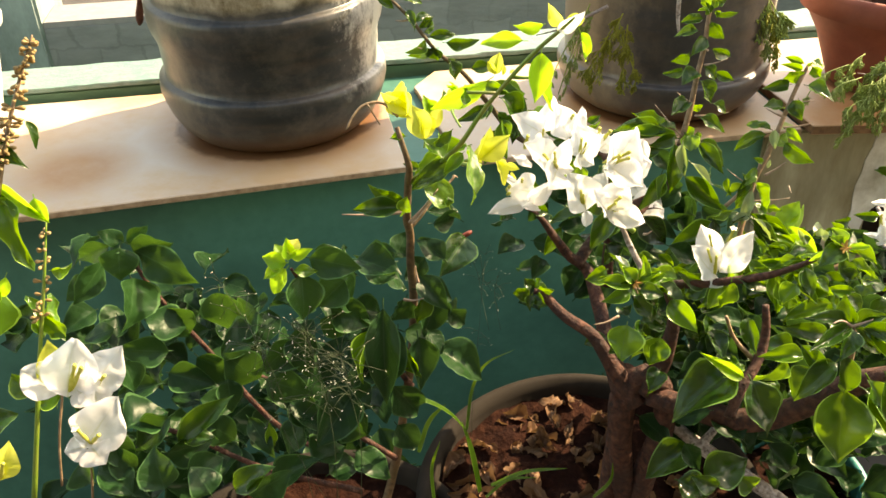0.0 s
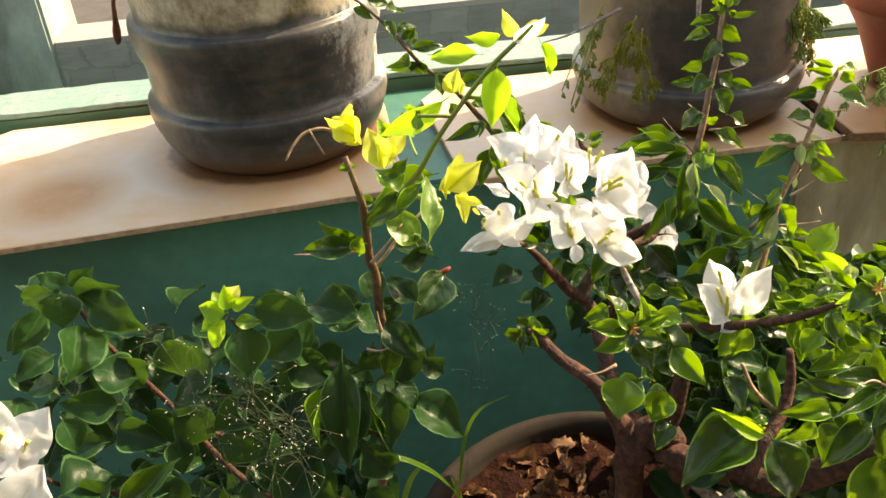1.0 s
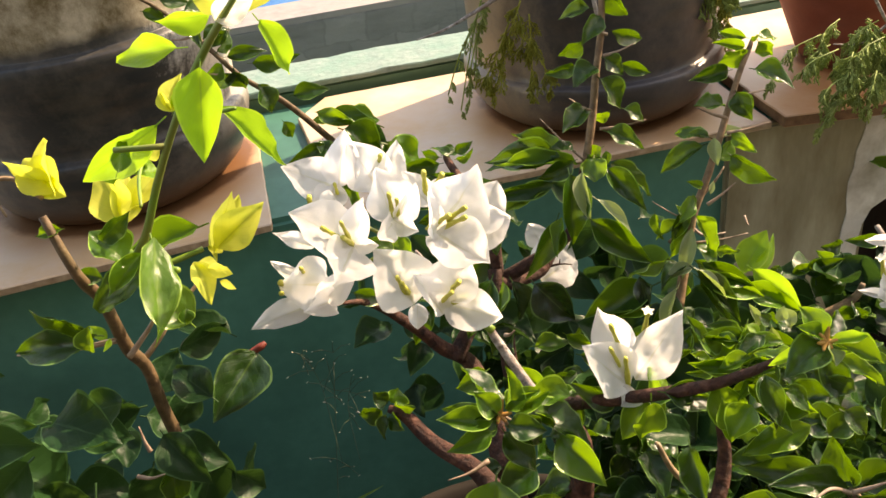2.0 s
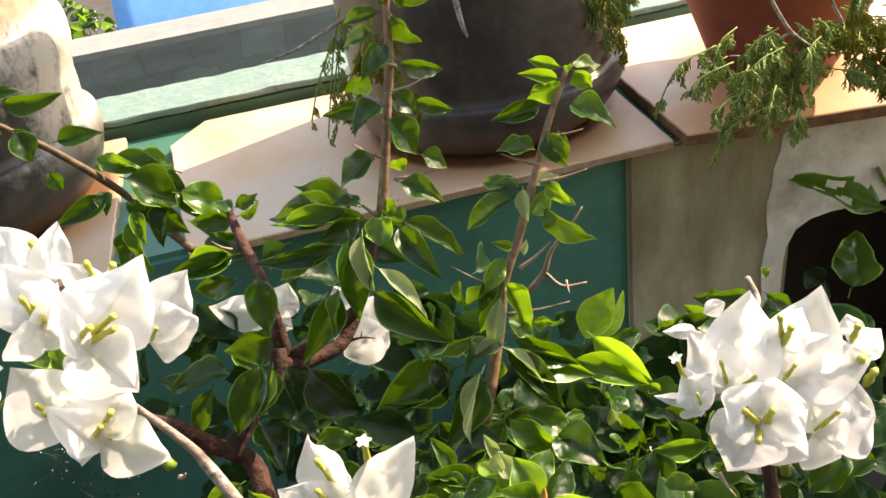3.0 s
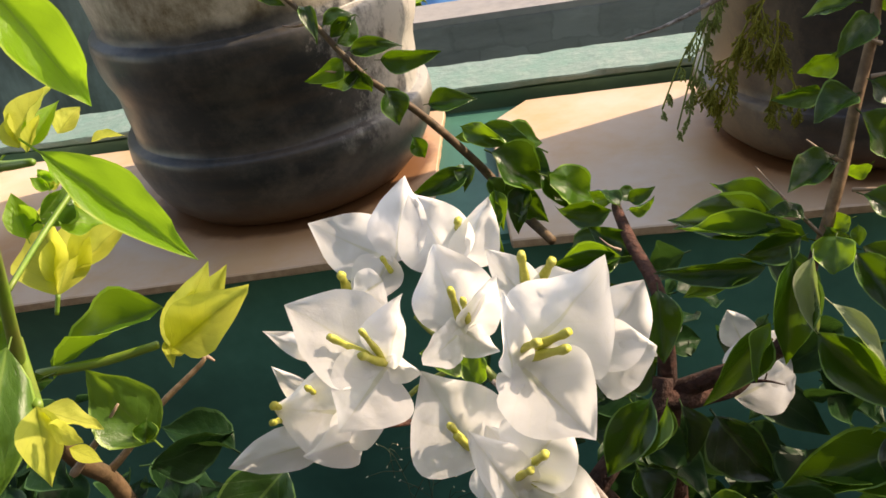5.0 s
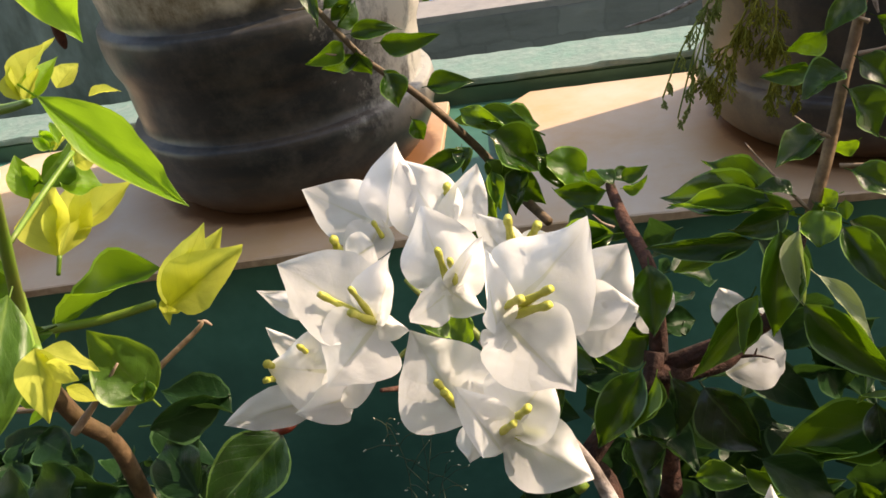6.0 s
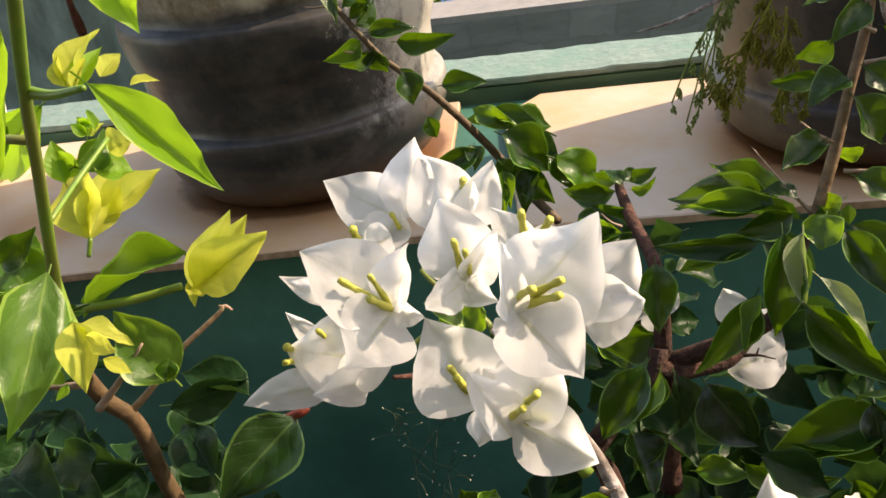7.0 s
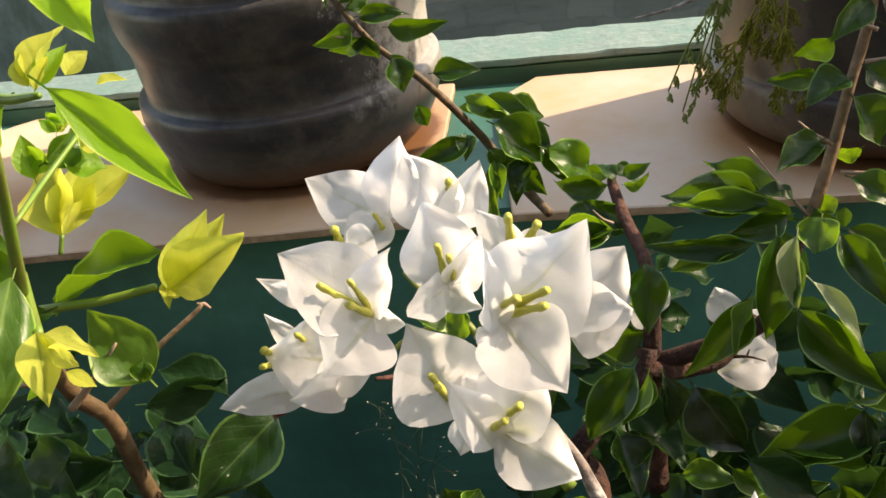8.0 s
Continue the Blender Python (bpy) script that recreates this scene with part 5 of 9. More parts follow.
leaf(right_shrub, "s", (0.4068, 0.6434, 0.5866), (0.4233, 0.6408, 0.6008), (-0.6548, -0.2231, 0.7221), 0.0222)
leaf(right_shrub, "s", (0.4074, 0.6071, 0.567), (0.3903, 0.5963, 0.5525), (0.193, -0.882, 0.4299), 0.0202)
leaf(right_shrub, "m", (0.5189, 0.6589, 0.5743), (0.5016, 0.6572, 0.5759), (0.0966, -0.9935, -0.0599), 0.0135)
leaf(right_shrub, "m", (0.5105, 0.6105, 0.609), (0.4861, 0.6156, 0.6109), (-0.1473, -0.8811, 0.4494), 0.0099)
leaf(right_shrub, "m", (0.5177, 0.6051, 0.6111), (0.5329, 0.5998, 0.5986), (-0.15, -0.9618, 0.2292), 0.0114)
leaf(right_shrub, "g", (0.5172, 0.606, 0.6219), (0.5149, 0.6086, 0.6281), (0.2977, -0.8355, 0.4618), 0.0071)
leaf(right_shrub, "m", (0.4769, 0.638, 0.5715), (0.4997, 0.6289, 0.5851), (-0.5802, -0.5049, 0.6392), 0.0125)
leaf(right_shrub, "g", (0.4672, 0.6398, 0.5727), (0.4837, 0.6381, 0.5781), (-0.3072, -0.5837, 0.7516), 0.0081)
leaf(right_shrub, "g", (0.4944, 0.6383, 0.575), (0.485, 0.6418, 0.5876), (0.3954, -0.7658, 0.5072), 0.0109)
leaf(right_shrub, "m", (0.48, 0.6283, 0.5567), (0.5047, 0.6297, 0.5661), (-0.3549, 0.051, 0.9335), 0.0260)
leaf(right_shrub, "m", (0.4851, 0.495, 0.6099), (0.5106, 0.5044, 0.6194), (-0.3998, 0.1745, 0.8998), 0.0200)
leaf(right_shrub, "m", (0.4665, 0.4985, 0.6123), (0.4928, 0.4996, 0.6128), (-0.0057, -0.3418, 0.9398), 0.0138)
leaf(right_shrub, "m", (0.075, 0.7737, 0.805), (0.0943, 0.7748, 0.7987), (0.2111, -0.8397, 0.5003), 0.0119)
leaf(right_shrub, "m", (0.0891, 0.7686, 0.7965), (0.1051, 0.7763, 0.7902), (0.4841, -0.3476, 0.803), 0.0120)
leaf(right_shrub, "m", (0.0883, 0.7676, 0.789), (0.096, 0.7519, 0.7754), (0.0854, -0.6301, 0.7718), 0.0087)
leaf(right_shrub, "m", (0.0967, 0.7632, 0.7779), (0.1152, 0.7708, 0.7823), (0.0975, -0.669, 0.7369), 0.0106)
leaf(right_shrub, "m", (0.1039, 0.7597, 0.7682), (0.1155, 0.7699, 0.7777), (0.7326, -0.653, -0.192), 0.0132)
leaf(right_shrub, "m", (0.1085, 0.7606, 0.7638), (0.1362, 0.7596, 0.7649), (-0.0477, -0.9174, 0.395), 0.0106)
leaf(right_shrub, "m", (0.124, 0.7598, 0.7567), (0.157, 0.7596, 0.756), (-0.0058, -0.9981, 0.0618), 0.0134)
leaf(right_shrub, "g", (0.1047, 0.7584, 0.7602), (0.086, 0.7476, 0.7523), (0.5047, -0.8631, -0.0181), 0.0137)
leaf(right_shrub, "m", (0.1137, 0.7572, 0.7525), (0.0849, 0.7672, 0.7426), (-0.3086, -0.9494, -0.0587), 0.0102)
leaf(right_shrub, "m", (0.1115, 0.7563, 0.7549), (0.1141, 0.7571, 0.7387), (-0.2812, -0.9551, -0.0934), 0.0168)
leaf(right_shrub, "m", (0.1264, 0.7513, 0.7426), (0.1306, 0.7447, 0.725), (0.6279, -0.6683, 0.3988), 0.0167)
leaf(right_shrub, "m", (0.1244, 0.7541, 0.7435), (0.1343, 0.7577, 0.7299), (0.4765, -0.8709, 0.1201), 0.0077)
leaf(right_shrub, "m", (0.1461, 0.7512, 0.7326), (0.1722, 0.7511, 0.733), (-0.011, -0.785, 0.6194), 0.0125)
leaf(right_shrub, "m", (0.136, 0.7463, 0.717), (0.1401, 0.7473, 0.703), (0.4126, -0.9094, 0.0531), 0.0102)
leaf(right_shrub, "m", (0.1626, 0.7474, 0.6936), (0.129, 0.7363, 0.6862), (0.2147, -0.9001, 0.3791), 0.0136)
leaf(right_shrub, "m", (0.1598, 0.7494, 0.6968), (0.1606, 0.7386, 0.6873), (0.0286, -0.659, 0.7516), 0.0114)
leaf(right_shrub, "m", (0.1726, 0.7494, 0.6871), (0.1789, 0.7421, 0.6746), (0.4478, -0.6566, 0.607), 0.0119)
leaf(right_shrub, "g", (0.1738, 0.7397, 0.6807), (0.1734, 0.7205, 0.6492), (-0.3911, -0.7846, 0.4811), 0.0136)
leaf(right_shrub, "m", (0.1724, 0.745, 0.6702), (0.156, 0.7392, 0.6358), (-0.4252, -0.8373, 0.3435), 0.0184)
leaf(right_shrub, "g", (0.1604, 0.7689, 0.7097), (0.1845, 0.7517, 0.7028), (-0.3422, -0.7207, 0.603), 0.0128)
leaf(right_shrub, "g", (0.2017, 0.7651, 0.6935), (0.1577, 0.7664, 0.7113), (0.3383, -0.3787, 0.8615), 0.0208)
leaf(right_shrub, "m", (0.1756, 0.7517, 0.7005), (0.2037, 0.7525, 0.6745), (0.5341, -0.6353, 0.5577), 0.0257)
leaf(right_shrub, "m", (0.1704, 0.7682, 0.7084), (0.2029, 0.7532, 0.6953), (0.1525, -0.4423, 0.8838), 0.0153)
leaf(right_shrub, "g", (0.2034, 0.7436, 0.6869), (0.2311, 0.7528, 0.6638), (0.6024, -0.6517, 0.4609), 0.0221)
leaf(right_shrub, "m", (0.2005, 0.7536, 0.6841), (0.217, 0.7464, 0.6618), (0.2037, -0.8788, 0.4315), 0.0144)
leaf(right_shrub, "m", (0.1794, 0.7516, 0.681), (0.2021, 0.7459, 0.6566), (0.0929, -0.947, 0.3074), 0.0173)
leaf(right_shrub, "m", (0.1917, 0.7489, 0.6792), (0.1831, 0.7328, 0.6617), (-0.4274, -0.5844, 0.6898), 0.0160)
leaf(right_shrub, "g", (0.1752, 0.7416, 0.6825), (0.1782, 0.7251, 0.6671), (0.2197, -0.6555, 0.7226), 0.0097)
leaf(right_shrub, "s", (0.1915, 0.7696, 0.6924), (0.2068, 0.7556, 0.6745), (-0.1570, -0.4076, 0.8996), 0.0117)
leaf(right_shrub, "m", (0.2119, 0.7013, 0.6661), (0.2370, 0.6977, 0.6756), (0.0245, -0.3904, 0.9203), 0.0122)
leaf(right_shrub, "m", (0.235, 0.7125, 0.6836), (0.2227, 0.7198, 0.6871), (-0.4981, -0.8657, 0.0503), 0.0095)
leaf(right_shrub, "m", (0.2373, 0.7088, 0.6871), (0.2516, 0.7147, 0.6869), (0.268, -0.6123, 0.7438), 0.0092)
leaf(right_shrub, "m", (0.2344, 0.7101, 0.6796), (0.2053, 0.7132, 0.679), (-0.1106, -0.9664, 0.2321), 0.0152)
leaf(right_shrub, "m", (0.0774, 0.7693, 0.8074), (0.0666, 0.7699, 0.8119), (0.104, -0.9186, 0.3811), 0.0085)
leaf(right_shrub, "m", (0.0632, 0.7705, 0.7998), (0.0785, 0.766, 0.791), (0.1458, -0.7575, 0.6364), 0.0089)
leaf(right_shrub, "m", (0.1128, 0.7645, 0.7799), (0.0985, 0.7647, 0.7705), (-0.1153, -0.9819, 0.15), 0.0088)
f = flower(right_shrub, [((0.1606, 0.5137, 0.7487), (0.1492, 0.5069, 0.7649), 0.0010, 1), ((0.1615, 0.5138, 0.7486), (0.1569, 0.5051, 0.7593), 0.0010, 1), ((0.1607, 0.5141, 0.7493), (0.1576, 0.5085, 0.7648), 0.0008, 0)])
leaf(f, "w", (0.1614, 0.5121, 0.7498), (0.1378, 0.5136, 0.7721), (0.4677, -0.6989, 0.5411), 0.0254, "bract")
leaf(f, "w", (0.1611, 0.5118, 0.7495), (0.1501, 0.4926, 0.7446), (0.6125, -0.5029, 0.6098), 0.0235, "bract")
leaf(f, "w", (0.1614, 0.5121, 0.7498), (0.1696, 0.5147, 0.7712), (-0.3433, -0.9078, 0.2412), 0.0127, "bract")
leaf(f, "w", (0.1611, 0.5123, 0.7502), (0.1723, 0.5075, 0.7503), (-0.3676, -0.8547, 0.3665), 0.0079, "bract")
leaf(f, "w", (0.1444, 0.5162, 0.7504), (0.128, 0.5154, 0.7625), (0.4646, -0.6655, 0.5841), 0.0064, "bract")
f = flower(right_shrub, [((0.1596, 0.5494, 0.7536), (0.1587, 0.5425, 0.766), 0.0008, 0), ((0.1458, 0.5449, 0.7506), (0.1463, 0.5389, 0.7641), 0.0012, 0)])
leaf(f, "w", (0.1609, 0.5503, 0.7585), (0.1364, 0.5508, 0.7756), (0.3267, -0.8058, 0.4938), 0.0196, "bract")
leaf(f, "w", (0.1604, 0.5507, 0.7594), (0.1681, 0.5563, 0.7861), (-0.0371, -0.9756, 0.2162), 0.0167, "bract")
leaf(f, "w", (0.1592, 0.5515, 0.7612), (0.1499, 0.5362, 0.7505), (0.1374, -0.6217, 0.7711), 0.0149, "bract")
leaf(f, "w", (0.1578, 0.5406, 0.7591), (0.1491, 0.5332, 0.7576), (0.4755, -0.6795, 0.5587), 0.0123, "bract")
f = flower(right_shrub, [((0.1813, 0.5255, 0.7498), (0.1808, 0.5214, 0.7668), 0.0010, 0), ((0.1836, 0.5261, 0.75), (0.1838, 0.5202, 0.7638), 0.0009, 0)])
leaf(f, "w", (0.1815, 0.5236, 0.7504), (0.1761, 0.5292, 0.7776), (0.4245, -0.8658, 0.2648), 0.0204, "bract")
leaf(f, "w", (0.1816, 0.5239, 0.7509), (0.1725, 0.5068, 0.753), (0.8358, -0.3966, 0.3796), 0.0125, "bract")
leaf(f, "w", (0.1821, 0.5241, 0.7511), (0.1937, 0.5229, 0.7689), (0.0787, -0.9897, -0.1192), 0.0105, "bract")
leaf(f, "w", (0.1824, 0.5237, 0.7503), (0.1906, 0.5181, 0.746), (-0.2095, -0.7658, 0.608), 0.0096, "bract")
f = flower(right_shrub, [((0.1801, 0.5541, 0.7625), (0.1823, 0.5469, 0.7735), 0.0011, 1)])
leaf(f, "w", (0.1789, 0.5474, 0.7556), (0.1681, 0.5552, 0.7803), (0.0828, -0.9393, 0.333), 0.0215, "bract")
leaf(f, "w", (0.1799, 0.548, 0.7563), (0.1918, 0.5526, 0.7759), (0.3064, -0.9512, 0.0377), 0.0140, "bract")
leaf(f, "w", (0.1789, 0.5517, 0.7509), (0.1764, 0.5647, 0.7656), (0.1272, -0.7333, 0.6678), 0.0203, "bract")
f = flower(right_shrub, [((0.1979, 0.5107, 0.7509), (0.2117, 0.5053, 0.7611), 0.0011, 0), ((0.197, 0.5097, 0.7496), (0.211, 0.5031, 0.7576), 0.0011, 0), ((0.1938, 0.5102, 0.7515), (0.2039, 0.5032, 0.7602), 0.0011, 1)])
leaf(f, "w", (0.1981, 0.5088, 0.7517), (0.2241, 0.5165, 0.7718), (0.0229, -0.9426, 0.3332), 0.0289, "bract")
leaf(f, "w", (0.1972, 0.5078, 0.7504), (0.216, 0.4866, 0.7402), (-0.0251, -0.4524, 0.8915), 0.0246, "bract")
leaf(f, "w", (0.1958, 0.5056, 0.7471), (0.195, 0.5059, 0.7756), (0.6233, -0.7816, 0.0261), 0.0095, "bract")
leaf(f, "w", (0.1954, 0.5064, 0.7485), (0.1941, 0.4954, 0.7465), (0.2396, -0.2066, 0.9486), 0.0071, "bract")
f = flower(right_shrub, [((0.2146, 0.5218, 0.7363), (0.2205, 0.5147, 0.7461), 0.0006, 0)])
leaf(f, "w", (0.2143, 0.52, 0.7373), (0.2331, 0.5327, 0.7563), (0.0975, -0.8691, 0.4849), 0.0190, "bract")
leaf(f, "w", (0.2147, 0.5202, 0.7375), (0.2342, 0.5185, 0.7439), (-0.2729, -0.72, 0.638), 0.0213, "bract")
f = flower(right_shrub, [((0.1997, 0.5417, 0.7469), (0.1998, 0.5384, 0.7653), 0.0012, 0), ((0.203, 0.5439, 0.7496), (0.2083, 0.5383, 0.7621), 0.0012, 1)])
leaf(f, "w", (0.2007, 0.5391, 0.7463), (0.1886, 0.5415, 0.7663), (0.4542, -0.8095, 0.372), 0.0127, "bract")
leaf(f, "w", (0.1998, 0.539, 0.7464), (0.2145, 0.5456, 0.7526), (0.1298, -0.8152, 0.5644), 0.0139, "bract")
f = flower(right_shrub, [((0.1377, 0.5204, 0.732), (0.1364, 0.5129, 0.7436), 0.0009, 0), ((0.1268, 0.5182, 0.7319), (0.1267, 0.5093, 0.7409), 0.0012, 0), ((0.1266, 0.5168, 0.7296), (0.1259, 0.5067, 0.7368), 0.0010, 0)])
leaf(f, "w", (0.1394, 0.5134, 0.7236), (0.1098, 0.5032, 0.7243), (0.234, -0.6266, 0.7433), 0.0129, "bract")
leaf(f, "w", (0.147, 0.5178, 0.7285), (0.1272, 0.5087, 0.7397), (0.5444, -0.768, 0.3374), 0.0242, "bract")
leaf(f, "w", (0.1394, 0.5134, 0.7236), (0.161, 0.5147, 0.7384), (-0.001, -0.9961, 0.0879), 0.0127, "bract")
leaf(f, "w", (0.138, 0.5165, 0.7293), (0.1243, 0.5211, 0.7456), (0.3642, -0.7697, 0.5243), 0.0071, "bract")
leaf(f, "w", (0.1484, 0.5144, 0.7223), (0.1351, 0.5012, 0.7283), (0.7039, -0.4583, 0.5427), 0.0119, "bract")
f = flower(right_shrub, [((0.1807, 0.5083, 0.719), (0.1768, 0.5029, 0.735), 0.0010, 0), ((0.182, 0.5086, 0.7191), (0.1783, 0.5015, 0.7322), 0.0010, 0)])
leaf(f, "w", (0.183, 0.5049, 0.7166), (0.17, 0.5143, 0.7447), (0.1891, -0.9015, 0.3893), 0.0287, "bract")
leaf(f, "w", (0.1839, 0.5091, 0.7232), (0.1935, 0.5158, 0.7313), (0.1956, -0.8553, 0.4798), 0.0174, "bract")
leaf(f, "w", (0.1846, 0.5086, 0.7143), (0.1817, 0.5022, 0.7045), (0.093, -0.8455, 0.5258), 0.0091, "bract")
f = flower(right_shrub, [((0.1936, 0.4969, 0.7214), (0.2026, 0.4917, 0.7334), 0.0011, 0), ((0.1938, 0.4961, 0.7199), (0.2056, 0.4878, 0.7258), 0.0011, 0), ((0.1914, 0.4958, 0.7202), (0.1985, 0.4892, 0.7305), 0.0010, 1)])
leaf(f, "w", (0.1934, 0.492, 0.7171), (0.1846, 0.4925, 0.7408), (0.6856, -0.6757, 0.271), 0.0137, "bract")
leaf(f, "w", (0.1946, 0.4953, 0.7223), (0.2107, 0.5025, 0.7369), (-0.1666, -0.7996, 0.577), 0.0215, "bract")
leaf(f, "w", (0.1938, 0.495, 0.722), (0.2183, 0.4836, 0.7144), (-0.1404, -0.7392, 0.6587), 0.0190, "bract")
leaf(f, "w", (0.194, 0.499, 0.7228), (0.1874, 0.5005, 0.7355), (0.3608, -0.8853, 0.2935), 0.0109, "bract")
leaf(right_shrub, "g", (0.1818, 0.5303, 0.7358), (0.1679, 0.5243, 0.7432), (0.4311, -0.8987, 0.0811), 0.0096)
leaf(right_shrub, "g", (0.1846, 0.5258, 0.7412), (0.1822, 0.5203, 0.7321), (-0.5336, -0.6509, 0.54), 0.0099)
leaf(right_shrub, "g", (0.172, 0.5343, 0.7358), (0.1746, 0.534, 0.7266), (0.2768, -0.9554, 0.1029), 0.0069)
stem("branch", right_shrub, [(0.2143, 0.4889, 0.7048, 0.0023), (0.2038, 0.5044, 0.7106, 0.0016), (0.1918, 0.5249, 0.7234, 0.0015), (0.1816, 0.5311, 0.7353, 0.0013), (0.1714, 0.5329, 0.7436, 0.0009), (0.1658, 0.5375, 0.7474, 0.0007)], M_GREENSTEM, sides=6)
stem("branch", right_shrub, [(0.1825, 0.5308, 0.7343, 0.0009), (0.1660, 0.5288, 0.7286, 0.0009), (0.1544, 0.5227, 0.7223, 0.0007), (0.1475, 0.5194, 0.7230, 0.0007)], M_GREENSTEM, sides=6)
f = flower(right_shrub, [((0.2709, 0.4703, 0.6815), (0.2641, 0.473, 0.7062), 0.0010, 0), ((0.2703, 0.4672, 0.6765), (0.2617, 0.4676, 0.6974), 0.0010, 0), ((0.2697, 0.4647, 0.6726), (0.2674, 0.464, 0.6932), 0.0010, 1), ((0.2806, 0.4752, 0.6913), (0.2813, 0.4721, 0.7089), 0.0011, 2)])
leaf(f, "w", (0.2696, 0.4639, 0.675), (0.2484, 0.4712, 0.6998), (0.2952, -0.8175, 0.4945), 0.0231, "bract")
leaf(f, "w", (0.2708, 0.4721, 0.6879), (0.2615, 0.482, 0.7084), (-0.2803, -0.9076, 0.3127), 0.0179, "bract")
leaf(f, "w", (0.2727, 0.4651, 0.6776), (0.2982, 0.4722, 0.7055), (-0.2337, -0.8701, 0.4339), 0.0196, "bract")
leaf(f, "w", (0.2716, 0.4628, 0.6738), (0.2634, 0.4575, 0.6711), (0.0697, -0.5367, 0.8409), 0.0106, "bract")
leaf(right_shrub, "y", (0.2794, 0.4611, 0.6693), (0.28, 0.464, 0.6842), (0.1945, -0.9647, 0.1775), 0.0058)
leaf(right_shrub, "g", (0.2761, 0.4583, 0.6717), (0.2605, 0.451, 0.6567), (-0.3676, -0.623, 0.6905), 0.0139)
leaf(right_shrub, "y", (0.2833, 0.4615, 0.6709), (0.2876, 0.466, 0.6748), (0.0513, -0.6844, 0.7273), 0.0048)
f = flower(right_shrub, [((0.4185, 0.474, 0.6837), (0.4133, 0.4721, 0.702), 0.0007, 0), ((0.4215, 0.4734, 0.6833), (0.4244, 0.4665, 0.6955), 0.0008, 0)])
leaf(f, "w", (0.4187, 0.4725, 0.6851), (0.4303, 0.4838, 0.7201), (-0.3786, -0.8364, 0.3963), 0.0263, "bract")
leaf(f, "w", (0.4169, 0.4734, 0.6862), (0.4069, 0.4825, 0.7096), (-0.3517, -0.9138, 0.2031), 0.0213, "bract")
leaf(f, "w", (0.4185, 0.472, 0.6842), (0.4348, 0.4749, 0.6994), (-0.4607, -0.639, 0.616), 0.0132, "bract")
leaf(f, "w", (0.4108, 0.4867, 0.7059), (0.399, 0.4892, 0.7074), (-0.0769, -0.7679, 0.6359), 0.0053, "bract")
leaf(f, "w", (0.4152, 0.4894, 0.7109), (0.4251, 0.4913, 0.7121), (0.0397, -0.67, 0.7413), 0.0066, "bract")
f = flower(right_shrub, [((0.4367, 0.4682, 0.6874), (0.4371, 0.4622, 0.7006), 0.0007, 0)])
leaf(f, "w", (0.4371, 0.4677, 0.6904), (0.4563, 0.4765, 0.7193), (-0.5207, -0.6557, 0.5468), 0.0256, "bract")
leaf(f, "w", (0.4359, 0.4674, 0.6897), (0.4653, 0.4576, 0.6989), (-0.4043, -0.4965, 0.7681), 0.0246, "bract")
leaf(f, "w", (0.4357, 0.4669, 0.6889), (0.4279, 0.4719, 0.6953), (-0.1512, -0.8567, 0.4932), 0.0130, "bract")
f = flower(right_shrub, [((0.4375, 0.4717, 0.7006), (0.4371, 0.4665, 0.7147), 0.0013, 0), ((0.4376, 0.472, 0.7011), (0.4337, 0.4693, 0.7185), 0.0011, 0)])
leaf(f, "w", (0.4355, 0.4704, 0.7019), (0.4442, 0.4723, 0.7177), (-0.5983, -0.6882, 0.4104), 0.0141, "bract")
leaf(f, "w", (0.4355, 0.4704, 0.7019), (0.429, 0.472, 0.7106), (-0.0336, -0.9871, 0.1568), 0.0107, "bract")
f = flower(right_shrub, [((0.421, 0.4548, 0.6821), (0.4109, 0.4513, 0.6971), 0.0011, 0), ((0.4216, 0.4547, 0.682), (0.4208, 0.4492, 0.6958), 0.0013, 0), ((0.4201, 0.455, 0.6822), (0.413, 0.4447, 0.6872), 0.0011, 1)])
leaf(f, "w", (0.4199, 0.4552, 0.6862), (0.4008, 0.4425, 0.6775), (-0.1188, -0.4323, 0.8939), 0.0252, "bract")
leaf(f, "w", (0.4199, 0.4552, 0.6862), (0.4041, 0.4555, 0.7023), (0.4004, -0.8202, 0.4085), 0.0216, "bract")
leaf(f, "w", (0.4208, 0.455, 0.6861), (0.4355, 0.4498, 0.692), (-0.4621, -0.4152, 0.7837), 0.0234, "bract")
leaf(f, "w", (0.421, 0.4555, 0.6869), (0.4261, 0.4607, 0.6998), (-0.5024, -0.7144, 0.487), 0.0231, "bract")
leaf(f, "w", (0.4194, 0.4542, 0.6846), (0.4308, 0.4396, 0.6788), (-0.4785, -0.6167, 0.6251), 0.0191, "bract")
leaf(f, "w", (0.4139, 0.4619, 0.6731), (0.4331, 0.4584, 0.6639), (0.1404, -0.7909, 0.5956), 0.0231, "bract")
f = flower(right_shrub, [((0.4393, 0.451, 0.6761), (0.4442, 0.4453, 0.6905), 0.0008, 0)])
leaf(f, "w", (0.4402, 0.4492, 0.6771), (0.4583, 0.4455, 0.6861), (-0.4674, -0.4536, 0.7588), 0.0276, "bract")
leaf(f, "w", (0.4383, 0.4496, 0.6773), (0.4432, 0.4393, 0.6734), (-0.5586, -0.5141, 0.6509), 0.0213, "bract")
leaf(f, "w", (0.4402, 0.4492, 0.6771), (0.4411, 0.4606, 0.6914), (-0.4498, -0.6838, 0.5745), 0.0232, "bract")
leaf(f, "w", (0.442, 0.4488, 0.6768), (0.4589, 0.4607, 0.6913), (-0.3461, -0.4845, 0.8034), 0.0254, "bract")
